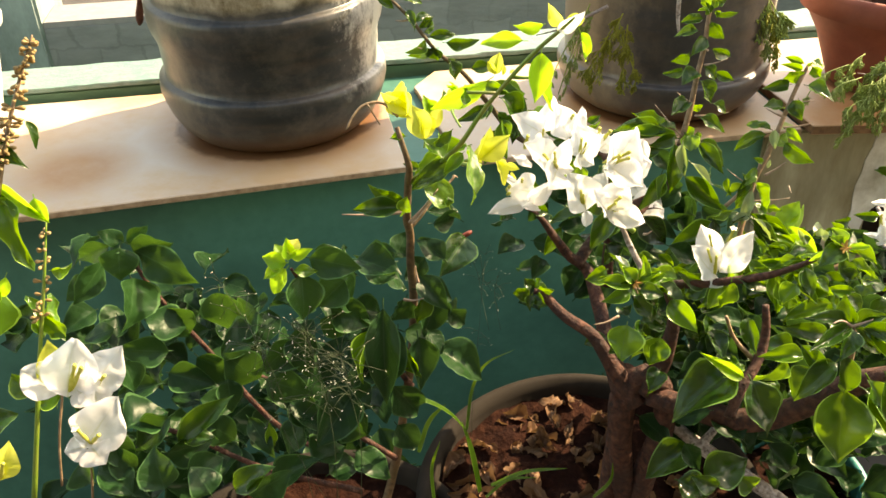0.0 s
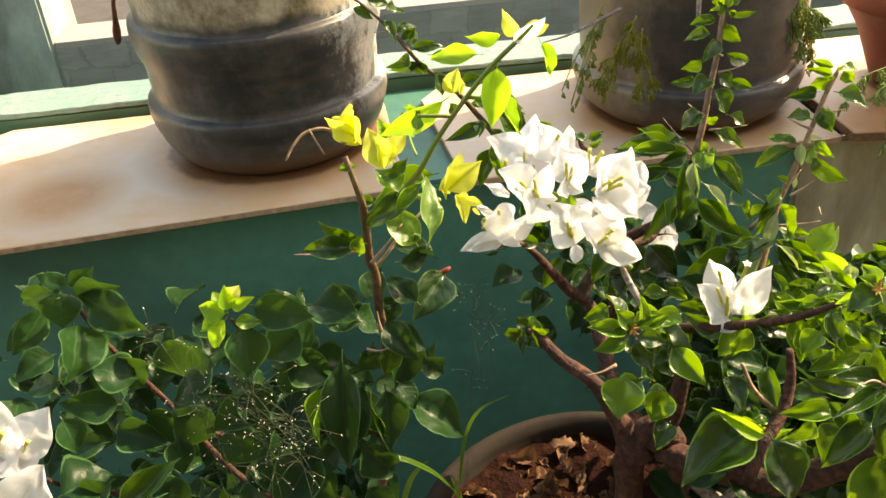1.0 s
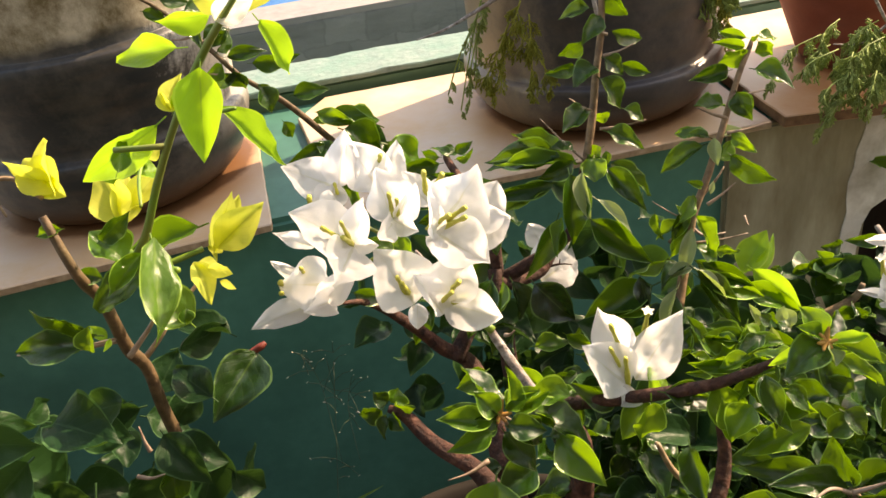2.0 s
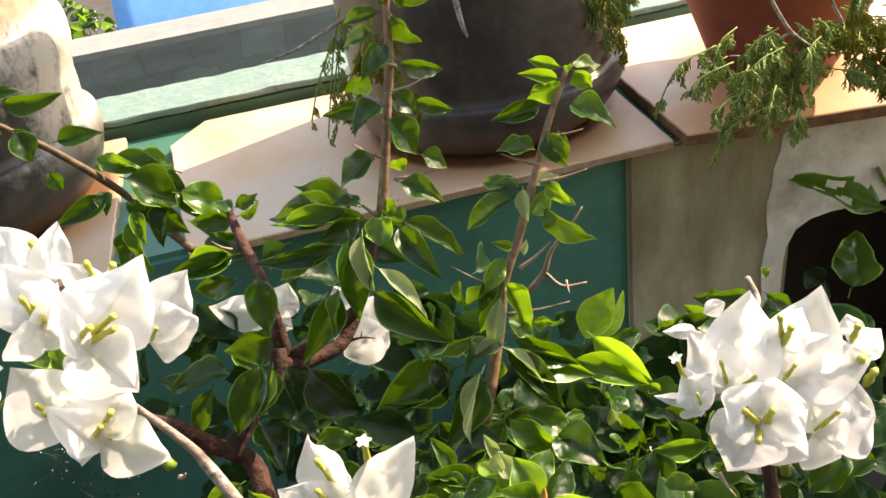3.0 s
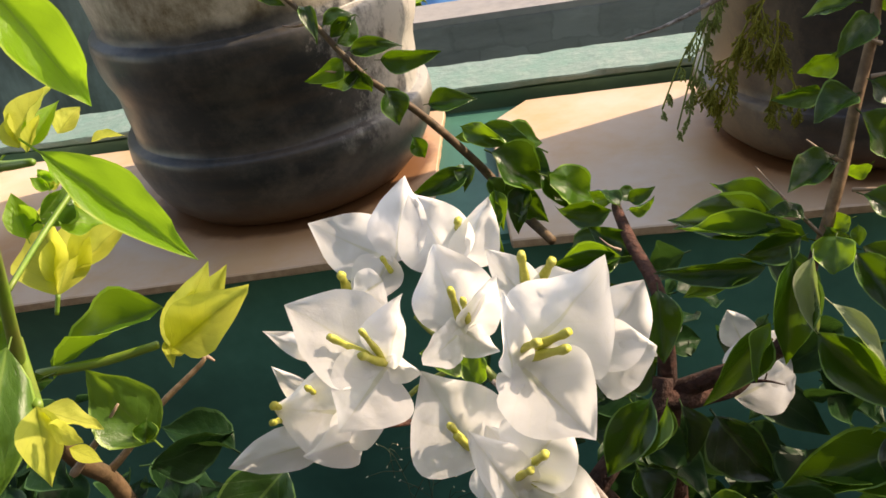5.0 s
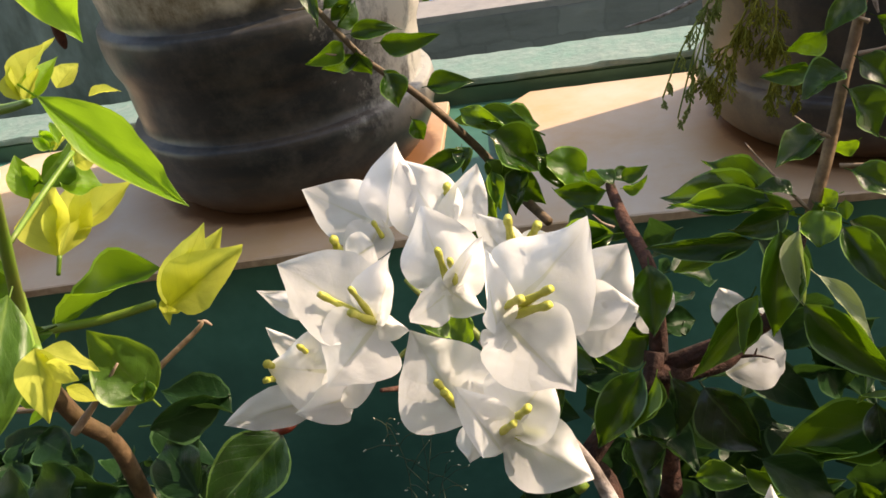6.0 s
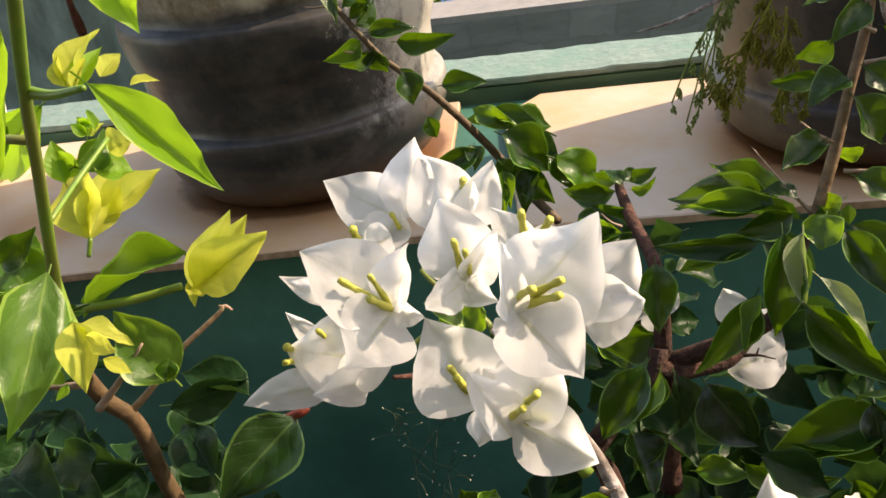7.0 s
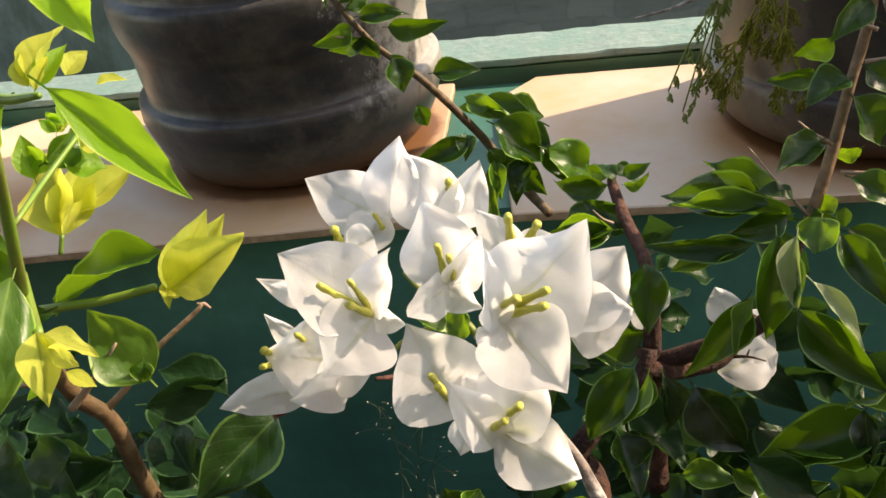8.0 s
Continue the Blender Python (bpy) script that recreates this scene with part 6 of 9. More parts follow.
f = flower(right_shrub, [((0.4032, 0.4755, 0.6887), (0.3967, 0.4738, 0.707), 0.0010, 2), ((0.4065, 0.4693, 0.6795), (0.4011, 0.4659, 0.6956), 0.0005, 0)])
leaf(f, "w", (0.4024, 0.4698, 0.6832), (0.4005, 0.4764, 0.7007), (-0.1445, -0.9305, 0.3365), 0.0111, "bract")
leaf(f, "w", (0.4018, 0.471, 0.685), (0.4102, 0.4711, 0.698), (-0.6788, -0.5859, 0.4427), 0.0124, "bract")
leaf(f, "w", (0.403, 0.4713, 0.6857), (0.3893, 0.4757, 0.6899), (-0.043, -0.7564, 0.6527), 0.0048, "bract")
leaf(f, "w", (0.4028, 0.4708, 0.6849), (0.4026, 0.4636, 0.6847), (-0.3934, -0.0123, 0.9193), 0.0122, "bract")
f = flower(right_shrub, [((0.4634, 0.4637, 0.6857), (0.4609, 0.4583, 0.6991), 0.0015, 0), ((0.4664, 0.4609, 0.6818), (0.4645, 0.4549, 0.6945), 0.0015, 0), ((0.465, 0.47, 0.6958), (0.4624, 0.4644, 0.7089), 0.0011, 1)])
leaf(f, "w", (0.464, 0.4665, 0.6938), (0.4724, 0.4646, 0.7038), (-0.6788, -0.5661, 0.4677), 0.0130, "bract")
leaf(f, "w", (0.4653, 0.4695, 0.6988), (0.465, 0.4741, 0.7061), (-0.5012, -0.7354, 0.456), 0.0087, "bract")
stem("branch", right_shrub, [(0.4382, 0.4615, 0.6437, 0.0021), (0.4371, 0.4676, 0.6680, 0.0017), (0.4303, 0.4692, 0.6802, 0.0014), (0.4244, 0.4708, 0.6835, 0.0010)], M_GREENSTEM, sides=6)
leaf(right_shrub, "m", (0.3103, 0.3624, 0.7037), (0.3351, 0.3554, 0.703), (-0.1995, -0.7648, 0.6126), 0.0135)
leaf(right_shrub, "m", (0.307, 0.3588, 0.7047), (0.3253, 0.3497, 0.6874), (0.0449, -0.8626, 0.5039), 0.0126)
leaf(right_shrub, "m", (0.3046, 0.3585, 0.7049), (0.2919, 0.3432, 0.6943), (0.2221, -0.6714, 0.707), 0.0125)
leaf(right_shrub, "m", (0.3039, 0.3602, 0.7046), (0.2719, 0.3484, 0.7004), (0.0457, -0.4461, 0.8938), 0.0099)
leaf(right_shrub, "m", (0.3065, 0.3648, 0.7035), (0.2809, 0.3659, 0.714), (0.3042, -0.5219, 0.7969), 0.0121)
leaf(right_shrub, "m", (0.3092, 0.3662, 0.7031), (0.3028, 0.3713, 0.7198), (-0.8351, -0.5267, -0.159), 0.0145)
leaf(right_shrub, "m", (0.3108, 0.3645, 0.7033), (0.3253, 0.3576, 0.7136), (-0.6348, -0.2206, 0.7405), 0.0127)
leaf(right_shrub, "g", (0.1673, 0.5635, 0.6054), (0.1762, 0.5514, 0.6105), (-0.8103, -0.5858, 0.0192), 0.0104)
leaf(right_shrub, "m", (0.1641, 0.559, 0.6054), (0.1678, 0.5467, 0.6016), (-0.7689, -0.3881, 0.5082), 0.0122)
leaf(right_shrub, "m", (0.161, 0.5592, 0.6055), (0.1553, 0.5508, 0.5948), (-0.4228, -0.5878, 0.6898), 0.0090)
leaf(right_shrub, "m", (0.1595, 0.5633, 0.6055), (0.1455, 0.5635, 0.6031), (0.0086, -0.9925, -0.1215), 0.0160)
leaf(right_shrub, "m", (0.1634, 0.568, 0.6055), (0.1569, 0.5685, 0.6152), (0.4152, -0.8531, 0.3159), 0.0108)
leaf(right_shrub, "g", (0.1659, 0.5675, 0.6055), (0.1722, 0.5726, 0.6111), (0.482, -0.8469, 0.2245), 0.0182)
leaf(right_shrub, "y", (0.3013, 0.4576, 0.5831), (0.3244, 0.4522, 0.5746), (-0.2862, -0.9408, -0.1818), 0.0210)
leaf(right_shrub, "g", (0.2984, 0.4547, 0.5836), (0.3036, 0.4378, 0.5777), (-0.7175, -0.4145, 0.5598), 0.0146)
leaf(right_shrub, "y", (0.2943, 0.4564, 0.5836), (0.2796, 0.4541, 0.5778), (0.0945, -0.9853, 0.142), 0.0158)
leaf(right_shrub, "m", (0.2962, 0.4612, 0.583), (0.2795, 0.4593, 0.5945), (0.5372, -0.4736, 0.6979), 0.0160)
leaf(right_shrub, "g", (0.301, 0.4621, 0.5826), (0.3077, 0.4638, 0.5858), (-0.3751, -0.2321, 0.8975), 0.0108)
leaf(right_shrub, "g", (0.2437, 0.4705, 0.6724), (0.2237, 0.4789, 0.672), (-0.095, -0.1749, 0.98), 0.0153)
leaf(right_shrub, "g", (0.2267, 0.4488, 0.6363), (0.2203, 0.4442, 0.6177), (0.1541, -0.97, 0.1882), 0.0172)
leaf(right_shrub, "m", (0.2509, 0.4776, 0.6664), (0.2439, 0.4664, 0.6529), (-0.7752, -0.2245, 0.5905), 0.0148)
leaf(right_shrub, "g", (0.2328, 0.4553, 0.6654), (0.2464, 0.433, 0.6508), (-0.5038, -0.6666, 0.5494), 0.0163)
leaf(right_shrub, "m", (0.2668, 0.4646, 0.6682), (0.244, 0.4723, 0.676), (-0.3203, -0.9473, 0.0035), 0.0137)
leaf(right_shrub, "g", (0.2872, 0.4358, 0.6105), (0.2579, 0.4478, 0.6107), (-0.3793, -0.9235, -0.058), 0.0136)
leaf(right_shrub, "y", (0.2863, 0.4276, 0.6071), (0.2545, 0.4327, 0.6294), (0.0165, -0.9692, 0.2459), 0.0098)
leaf(right_shrub, "g", (0.3016, 0.4192, 0.6066), (0.3067, 0.4108, 0.6026), (0.199, -0.3162, 0.9276), 0.0100)
leaf(right_shrub, "s", (0.2738, 0.442, 0.5625), (0.2448, 0.4453, 0.553), (-0.3273, -0.2999, 0.8961), 0.0176)
leaf(right_shrub, "g", (0.2713, 0.4444, 0.6842), (0.2669, 0.4417, 0.6604), (0.0974, -0.9906, 0.0963), 0.0148)
leaf(right_shrub, "m", (0.2791, 0.4484, 0.6826), (0.3048, 0.4401, 0.675), (-0.0013, -0.674, 0.7387), 0.0135)
leaf(right_shrub, "g", (0.298, 0.4392, 0.6908), (0.3046, 0.4274, 0.6652), (-0.3434, -0.8831, 0.3198), 0.0169)
leaf(right_shrub, "k", (0.2968, 0.4311, 0.6874), (0.3011, 0.4278, 0.6631), (-0.1798, -0.9786, 0.1003), 0.0071)
leaf(right_shrub, "m", (0.2915, 0.4474, 0.6471), (0.2896, 0.4236, 0.6311), (-0.6563, -0.3843, 0.6493), 0.0133)
leaf(right_shrub, "g", (0.3116, 0.4267, 0.6928), (0.3287, 0.4119, 0.6871), (-0.5351, -0.7589, 0.3711), 0.0142)
leaf(right_shrub, "m", (0.3033, 0.4279, 0.6747), (0.3296, 0.4213, 0.6659), (-0.2804, -0.9516, -0.1259), 0.0164)
leaf(right_shrub, "g", (0.328, 0.4148, 0.6782), (0.2994, 0.4175, 0.6689), (-0.3022, -0.5529, 0.7765), 0.0127)
leaf(right_shrub, "m", (0.3305, 0.4109, 0.6546), (0.2987, 0.4139, 0.6623), (0.0814, -0.7728, 0.6294), 0.0141)
leaf(right_shrub, "g", (0.3183, 0.4122, 0.6358), (0.2856, 0.413, 0.6407), (0.1241, -0.4389, 0.8899), 0.0133)
leaf(right_shrub, "g", (0.3065, 0.4119, 0.633), (0.2884, 0.4078, 0.6193), (-0.0083, -0.9555, 0.295), 0.0149)
leaf(right_shrub, "m", (0.3064, 0.4027, 0.6556), (0.3219, 0.3805, 0.6379), (-0.2058, -0.6936, 0.6903), 0.0120)
leaf(right_shrub, "m", (0.324, 0.3861, 0.6521), (0.2939, 0.3766, 0.6319), (-0.4323, -0.381, 0.8173), 0.0167)
leaf(right_shrub, "m", (0.323, 0.3805, 0.6618), (0.3297, 0.3705, 0.6308), (0.0982, -0.9406, 0.325), 0.0155)
leaf(right_shrub, "m", (0.3314, 0.3485, 0.6698), (0.3344, 0.3225, 0.6385), (-0.1595, -0.7673, 0.6211), 0.0196)
leaf(right_shrub, "g", (0.3107, 0.3511, 0.706), (0.3472, 0.3431, 0.6806), (-0.1364, -0.9842, 0.1131), 0.0094)
leaf(right_shrub, "m", (0.3105, 0.3569, 0.7056), (0.3305, 0.3443, 0.7081), (-0.5275, -0.7751, 0.3479), 0.0127)
leaf(right_shrub, "m", (0.3469, 0.3798, 0.629), (0.3722, 0.3437, 0.6138), (0.0236, -0.3753, 0.9266), 0.0262)
leaf(right_shrub, "m", (0.3717, 0.3717, 0.6218), (0.39, 0.3532, 0.5844), (0.0379, -0.8884, 0.4576), 0.0208)
leaf(right_shrub, "m", (0.3538, 0.3765, 0.5891), (0.4085, 0.3869, 0.5788), (0.2554, -0.5837, 0.7708), 0.0171)
leaf(right_shrub, "m", (0.2836, 0.4368, 0.6069), (0.2302, 0.4212, 0.5895), (-0.1522, -0.4787, 0.8647), 0.0366)
leaf(right_shrub, "m", (0.2887, 0.4213, 0.6103), (0.2966, 0.3918, 0.5789), (0.0046, -0.6470, 0.7625), 0.0294)
leaf(right_shrub, "g", (0.3412, 0.3933, 0.6168), (0.3302, 0.3598, 0.5786), (-0.1758, -0.5812, 0.7945), 0.0410)
leaf(right_shrub, "m", (0.3244, 0.4061, 0.6284), (0.3072, 0.3972, 0.6111), (-0.3490, -0.5318, 0.7716), 0.0247)
leaf(right_shrub, "g", (0.2013, 0.4518, 0.6504), (0.1927, 0.4362, 0.6306), (-0.1758, -0.5812, 0.7945), 0.0267)
leaf(right_shrub, "g", (0.2272, 0.4486, 0.6370), (0.2168, 0.4404, 0.6188), (-0.0835, -0.5994, 0.7961), 0.0206)
leaf(right_shrub, "m", (0.2541, 0.4265, 0.5431), (0.2164, 0.4194, 0.5239), (-0.0527, -0.4285, 0.9020), 0.0270)
leaf(right_shrub, "m", (0.2553, 0.4018, 0.5336), (0.2926, 0.4055, 0.5441), (-0.0527, -0.4285, 0.9020), 0.0298)
leaf(right_shrub, "m", (0.2363, 0.4045, 0.5333), (0.2560, 0.3906, 0.5262), (-0.0527, -0.4285, 0.9020), 0.0246)
leaf(right_shrub, "g", (0.3477, 0.3788, 0.6382), (0.3585, 0.3482, 0.6040), (0.0046, -0.6470, 0.7625), 0.0266)
leaf(right_shrub, "m", (0.3229, 0.4041, 0.7156), (0.3317, 0.3976, 0.7102), (-0.5762, -0.8165, 0.035), 0.0111)
leaf(right_shrub, "m", (0.3203, 0.4315, 0.7019), (0.3076, 0.4334, 0.6888), (-0.5036, -0.7774, 0.3769), 0.0139)
leaf(right_shrub, "s", (0.2789, 0.5628, 0.6367), (0.3085, 0.5589, 0.6181), (0.178, -0.8665, 0.4664), 0.0179)
leaf(right_shrub, "s", (0.2371, 0.6003, 0.6302), (0.26, 0.5756, 0.6197), (0.148, -0.2655, 0.9527), 0.0216)
leaf(right_shrub, "m", (0.1571, 0.5654, 0.689), (0.1753, 0.5667, 0.6781), (0.2671, -0.9022, 0.3387), 0.0106)
leaf(right_shrub, "m", (0.1791, 0.5445, 0.6982), (0.1943, 0.5434, 0.6894), (0.4535, -0.3483, 0.8204), 0.0142)
leaf(right_shrub, "s", (0.2436, 0.4183, 0.5572), (0.2549, 0.4084, 0.5357), (0.0083, -0.9062, 0.4228), 0.0157)
leaf(right_shrub, "m", (0.2607, 0.3904, 0.5367), (0.2397, 0.394, 0.5492), (-0.0978, -0.9888, 0.1128), 0.0152)
leaf(right_shrub, "g", (0.2925, 0.3922, 0.5276), (0.281, 0.3981, 0.5356), (-0.1484, -0.8891, 0.4331), 0.0195)
leaf(right_shrub, "s", (0.3186, 0.4447, 0.5392), (0.3543, 0.4412, 0.5106), (0.4962, -0.5348, 0.684), 0.0199)
leaf(right_shrub, "s", (0.3252, 0.4339, 0.5242), (0.345, 0.4114, 0.5066), (0.019, -0.6048, 0.7961), 0.0208)
leaf(right_shrub, "s", (0.239, 0.4891, 0.5173), (0.2607, 0.4654, 0.5045), (-0.0076, -0.481, 0.8767), 0.0231)
leaf(right_shrub, "s", (0.2879, 0.4886, 0.5992), (0.3086, 0.4677, 0.5846), (-0.2926, -0.7266, 0.6216), 0.0166)
leaf(right_shrub, "s", (0.3149, 0.4891, 0.6055), (0.2858, 0.4894, 0.6211), (0.4338, -0.3792, 0.8173), 0.0183)
leaf(right_shrub, "s", (0.3325, 0.4591, 0.6367), (0.35, 0.4459, 0.6232), (-0.6543, -0.7467, -0.1193), 0.0175)
leaf(right_shrub, "s", (0.3326, 0.4408, 0.609), (0.3499, 0.432, 0.5861), (-0.3634, -0.928, 0.0823), 0.0163)
leaf(right_shrub, "s", (0.2976, 0.4726, 0.5407), (0.3228, 0.4597, 0.5235), (-0.4941, -0.8666, -0.0701), 0.0233)
leaf(right_shrub, "s", (0.364, 0.3899, 0.6659), (0.3787, 0.3728, 0.6587), (-0.636, -0.6917, 0.3422), 0.0144)
leaf(right_shrub, "s", (0.3723, 0.4088, 0.678), (0.3931, 0.4069, 0.6854), (-0.2374, -0.867, 0.438), 0.0147)
leaf(right_shrub, "m", (0.3426, 0.3811, 0.7031), (0.3702, 0.3776, 0.6882), (0.3113, -0.6165, 0.7232), 0.0129)
leaf(right_shrub, "m", (0.3568, 0.3948, 0.7084), (0.3781, 0.3902, 0.717), (-0.3709, 0.0047, 0.9286), 0.0159)
leaf(right_shrub, "g", (0.2209, 0.5494, 0.6288), (0.2017, 0.5472, 0.6234), (-0.0101, -0.9097, 0.4152), 0.0171)
leaf(right_shrub, "b", (0.2617, 0.5864, 0.6536), (0.2794, 0.5692, 0.6323), (-0.1435, -0.7242, 0.30), 0.0250)
leaf(right_shrub, "s", (0.3195, 0.6485, 0.6192), (0.3380, 0.6369, 0.5932), (0.1907, -0.6302, 0.7526), 0.0239)
leaf(right_shrub, "b", (0.3232, 0.5757, 0.6503), (0.3226, 0.5636, 0.6301), (-0.4391, -0.5638, 0.30), 0.0098)
leaf(right_shrub, "g", (0.2557, 0.5735, 0.6184), (0.2777, 0.5708, 0.6177), (-0.0289, -0.4612, 0.8868), 0.0124)
leaf(right_shrub, "m", (0.2464, 0.5826, 0.6303), (0.229, 0.5819, 0.6114), (-0.5811, -0.5941, 0.5563), 0.0155)
leaf(right_shrub, "g", (0.2405, 0.5088, 0.6449), (0.2298, 0.5137, 0.6587), (-0.178, -0.9629, 0.2027), 0.0120)
leaf(right_shrub, "m", (0.2439, 0.5103, 0.6479), (0.2632, 0.5108, 0.6444), (0.0352, -0.9991, 0.0242), 0.0120)
leaf(right_shrub, "g", (0.2426, 0.4988, 0.6484), (0.2576, 0.4999, 0.6475), (0.0963, -0.6023, 0.7924), 0.0073)
leaf(right_shrub, "m", (0.2472, 0.489, 0.6529), (0.2567, 0.4886, 0.6426), (0.7184, -0.2077, 0.6639), 0.0139)
leaf(right_shrub, "g", (0.2131, 0.4670, 0.6759), (0.2169, 0.4711, 0.6961), (0.3111, -0.9415, 0.1294), 0.0119)
leaf(right_shrub, "g", (0.2117, 0.4647, 0.6771), (0.2284, 0.4669, 0.6851), (-0.4197, -0.0619, 0.9055), 0.0127)
leaf(right_shrub, "m", (0.2084, 0.4707, 0.6720), (0.2000, 0.4882, 0.6907), (0.7068, -0.3293, 0.6261), 0.0172)
leaf(right_shrub, "g", (0.2059, 0.4674, 0.6748), (0.1841, 0.4753, 0.6779), (-0.2087, -0.7948, 0.5698), 0.0096)
leaf(right_shrub, "m", (0.2078, 0.4630, 0.6770), (0.1939, 0.4602, 0.6788), (0.2088, -0.9734, 0.0943), 0.0134)
leaf(right_shrub, "m", (0.2145, 0.4615, 0.6762), (0.2277, 0.4587, 0.6573), (0.3421, -0.8647, 0.3678), 0.0137)
leaf(right_shrub, "g", (0.2222, 0.4655, 0.6757), (0.2422, 0.4663, 0.6608), (0.5981, -0.1273, 0.7913), 0.0145)
leaf(right_shrub, "m", (0.2263, 0.4665, 0.6698), (0.2483, 0.4525, 0.6631), (0.2639, -0.0432, 0.9636), 0.0212)
leaf(right_shrub, "m", (0.3111, 0.4266, 0.7013), (0.3086, 0.4075, 0.69), (-0.3595, -0.4397, 0.823), 0.0096)
leaf(right_shrub, "m", (0.3194, 0.4249, 0.6913), (0.3296, 0.4173, 0.6803), (-0.1856, -0.8833, 0.4306), 0.0078)
leaf(right_shrub, "g", (0.2941, 0.4179, 0.684), (0.2927, 0.4246, 0.6953), (-0.0307, -0.8611, 0.5074), 0.0117)
leaf(right_shrub, "g", (0.299, 0.4191, 0.6869), (0.2999, 0.4161, 0.6776), (-0.8175, -0.5671, 0.1008), 0.0149)
leaf(right_shrub, "m", (0.342, 0.4207, 0.6625), (0.3562, 0.422, 0.6717), (-0.4494, -0.4814, 0.7525), 0.0115)
leaf(right_shrub, "m", (0.3941, 0.4429, 0.6532), (0.3829, 0.4348, 0.6382), (-0.0799, -0.8521, 0.5173), 0.0154)
leaf(right_shrub, "m", (0.406, 0.4584, 0.6614), (0.4182, 0.4541, 0.6678), (-0.4568, -0.84, 0.2929), 0.0127)
leaf(right_shrub, "g", (0.3111, 0.4411, 0.7052), (0.3306, 0.4432, 0.6998), (0.278, -0.4702, 0.8376), 0.0083)
leaf(right_shrub, "m", (0.3084, 0.4506, 0.7006), (0.2974, 0.4517, 0.7062), (-0.1294, -0.9898, -0.0595), 0.0107)
leaf(right_shrub, "g", (0.3091, 0.4418, 0.6965), (0.2868, 0.4427, 0.7003), (-0.0259, -0.9967, 0.0773), 0.0105)
leaf(right_shrub, "m", (0.3237, 0.4483, 0.7006), (0.3065, 0.4462, 0.6933), (-0.2681, -0.5441, 0.7951), 0.0103)
leaf(right_shrub, "g", (0.3188, 0.4531, 0.7068), (0.3087, 0.4459, 0.6987), (0.3203, -0.8733, 0.3671), 0.0110)
stem("thorn", right_shrub, [(0.3260, 0.4113, 0.7257, 0.0014), (0.3236, 0.4109, 0.7263, 0.0010), (0.3218, 0.4104, 0.7270, 0.0005)], M_ORANGE, sides=5)
stem("thorn", right_shrub, [(0.3260, 0.4113, 0.7257, 0.0014), (0.3245, 0.4120, 0.7281, 0.0010), (0.3233, 0.4121, 0.7300, 0.0005)], M_ORANGE, sides=5)
stem("thorn", right_shrub, [(0.3260, 0.4113, 0.7257, 0.0014), (0.3268, 0.4123, 0.7292, 0.0010), (0.3272, 0.4127, 0.7318, 0.0005)], M_ORANGE, sides=5)
stem("thorn", right_shrub, [(0.3260, 0.4113, 0.7257, 0.0014), (0.3282, 0.4103, 0.7265, 0.0010), (0.3294, 0.4095, 0.7273, 0.0005)], M_ORANGE, sides=5)
stem("thorn", right_shrub, [(0.3260, 0.4113, 0.7257, 0.0014), (0.3245, 0.4098, 0.7248, 0.0010), (0.3234, 0.4085, 0.7245, 0.0005)], M_ORANGE, sides=5)
stem("thorn", right_shrub, [(0.3260, 0.4113, 0.7257, 0.0014), (0.3266, 0.4096, 0.7250, 0.0010), (0.3268, 0.4082, 0.7247, 0.0005)], M_ORANGE, sides=5)
stem("thorn", right_shrub, [(0.2085, 0.4638, 0.6773, 0.0014), (0.2060, 0.4634, 0.6779, 0.0010), (0.2044, 0.4628, 0.6786, 0.0005)], M_ORANGE, sides=5)
stem("thorn", right_shrub, [(0.2085, 0.4638, 0.6773, 0.0014), (0.2072, 0.4646, 0.6801, 0.0010), (0.2063, 0.4649, 0.6822, 0.0005)], M_ORANGE, sides=5)
stem("thorn", right_shrub, [(0.2085, 0.4638, 0.6773, 0.0014), (0.2099, 0.4650, 0.6814, 0.0010), (0.2109, 0.4656, 0.6843, 0.0005)], M_ORANGE, sides=5)
stem("thorn", right_shrub, [(0.2085, 0.4638, 0.6773, 0.0014), (0.2115, 0.4627, 0.6781, 0.0010), (0.2135, 0.4617, 0.6790, 0.0005)], M_ORANGE, sides=5)
stem("thorn", right_shrub, [(0.2085, 0.4638, 0.6773, 0.0014), (0.2072, 0.4620, 0.6761, 0.0010), (0.2063, 0.4606, 0.6756, 0.0005)], M_ORANGE, sides=5)
stem("thorn", right_shrub, [(0.2085, 0.4638, 0.6773, 0.0014), (0.2097, 0.4618, 0.6763, 0.0010), (0.2104, 0.4602, 0.6759, 0.0005)], M_ORANGE, sides=5)
leaf(right_shrub, "g", (0.2051, 0.4605, 0.6780), (0.1800, 0.4624, 0.6850), (-0.0263, -0.6139, 0.7889), 0.0117)
leaf(right_shrub, "g", (0.2031, 0.4581, 0.6740), (0.1822, 0.4538, 0.6721), (0.0668, -0.6230, 0.7794), 0.0110)
leaf(right_shrub, "m", (0.2102, 0.4583, 0.6753), (0.2263, 0.4512, 0.6739), (0.1578, -0.6266, 0.7632), 0.0124)
leaf(right_shrub, "m", (0.2099, 0.4643, 0.6661), (0.2203, 0.4495, 0.6520), (-0.2095, -0.5799, 0.7873), 0.0140)
leaf(right_shrub, "g", (0.2075, 0.4617, 0.6802), (0.1982, 0.4657, 0.6925), (-0.1192, -0.5994, 0.7915), 0.0117)
leaf(right_shrub, "g", (0.2152, 0.4687, 0.6735), (0.2332, 0.4670, 0.6807), (-0.0263, -0.6139, 0.7889), 0.0091)
leaf(right_shrub, "p", (0.3226, 0.4510, 0.7045), (0.3199, 0.4547, 0.7152), (0.0906, -0.6429, 0.7606), 0.0044)
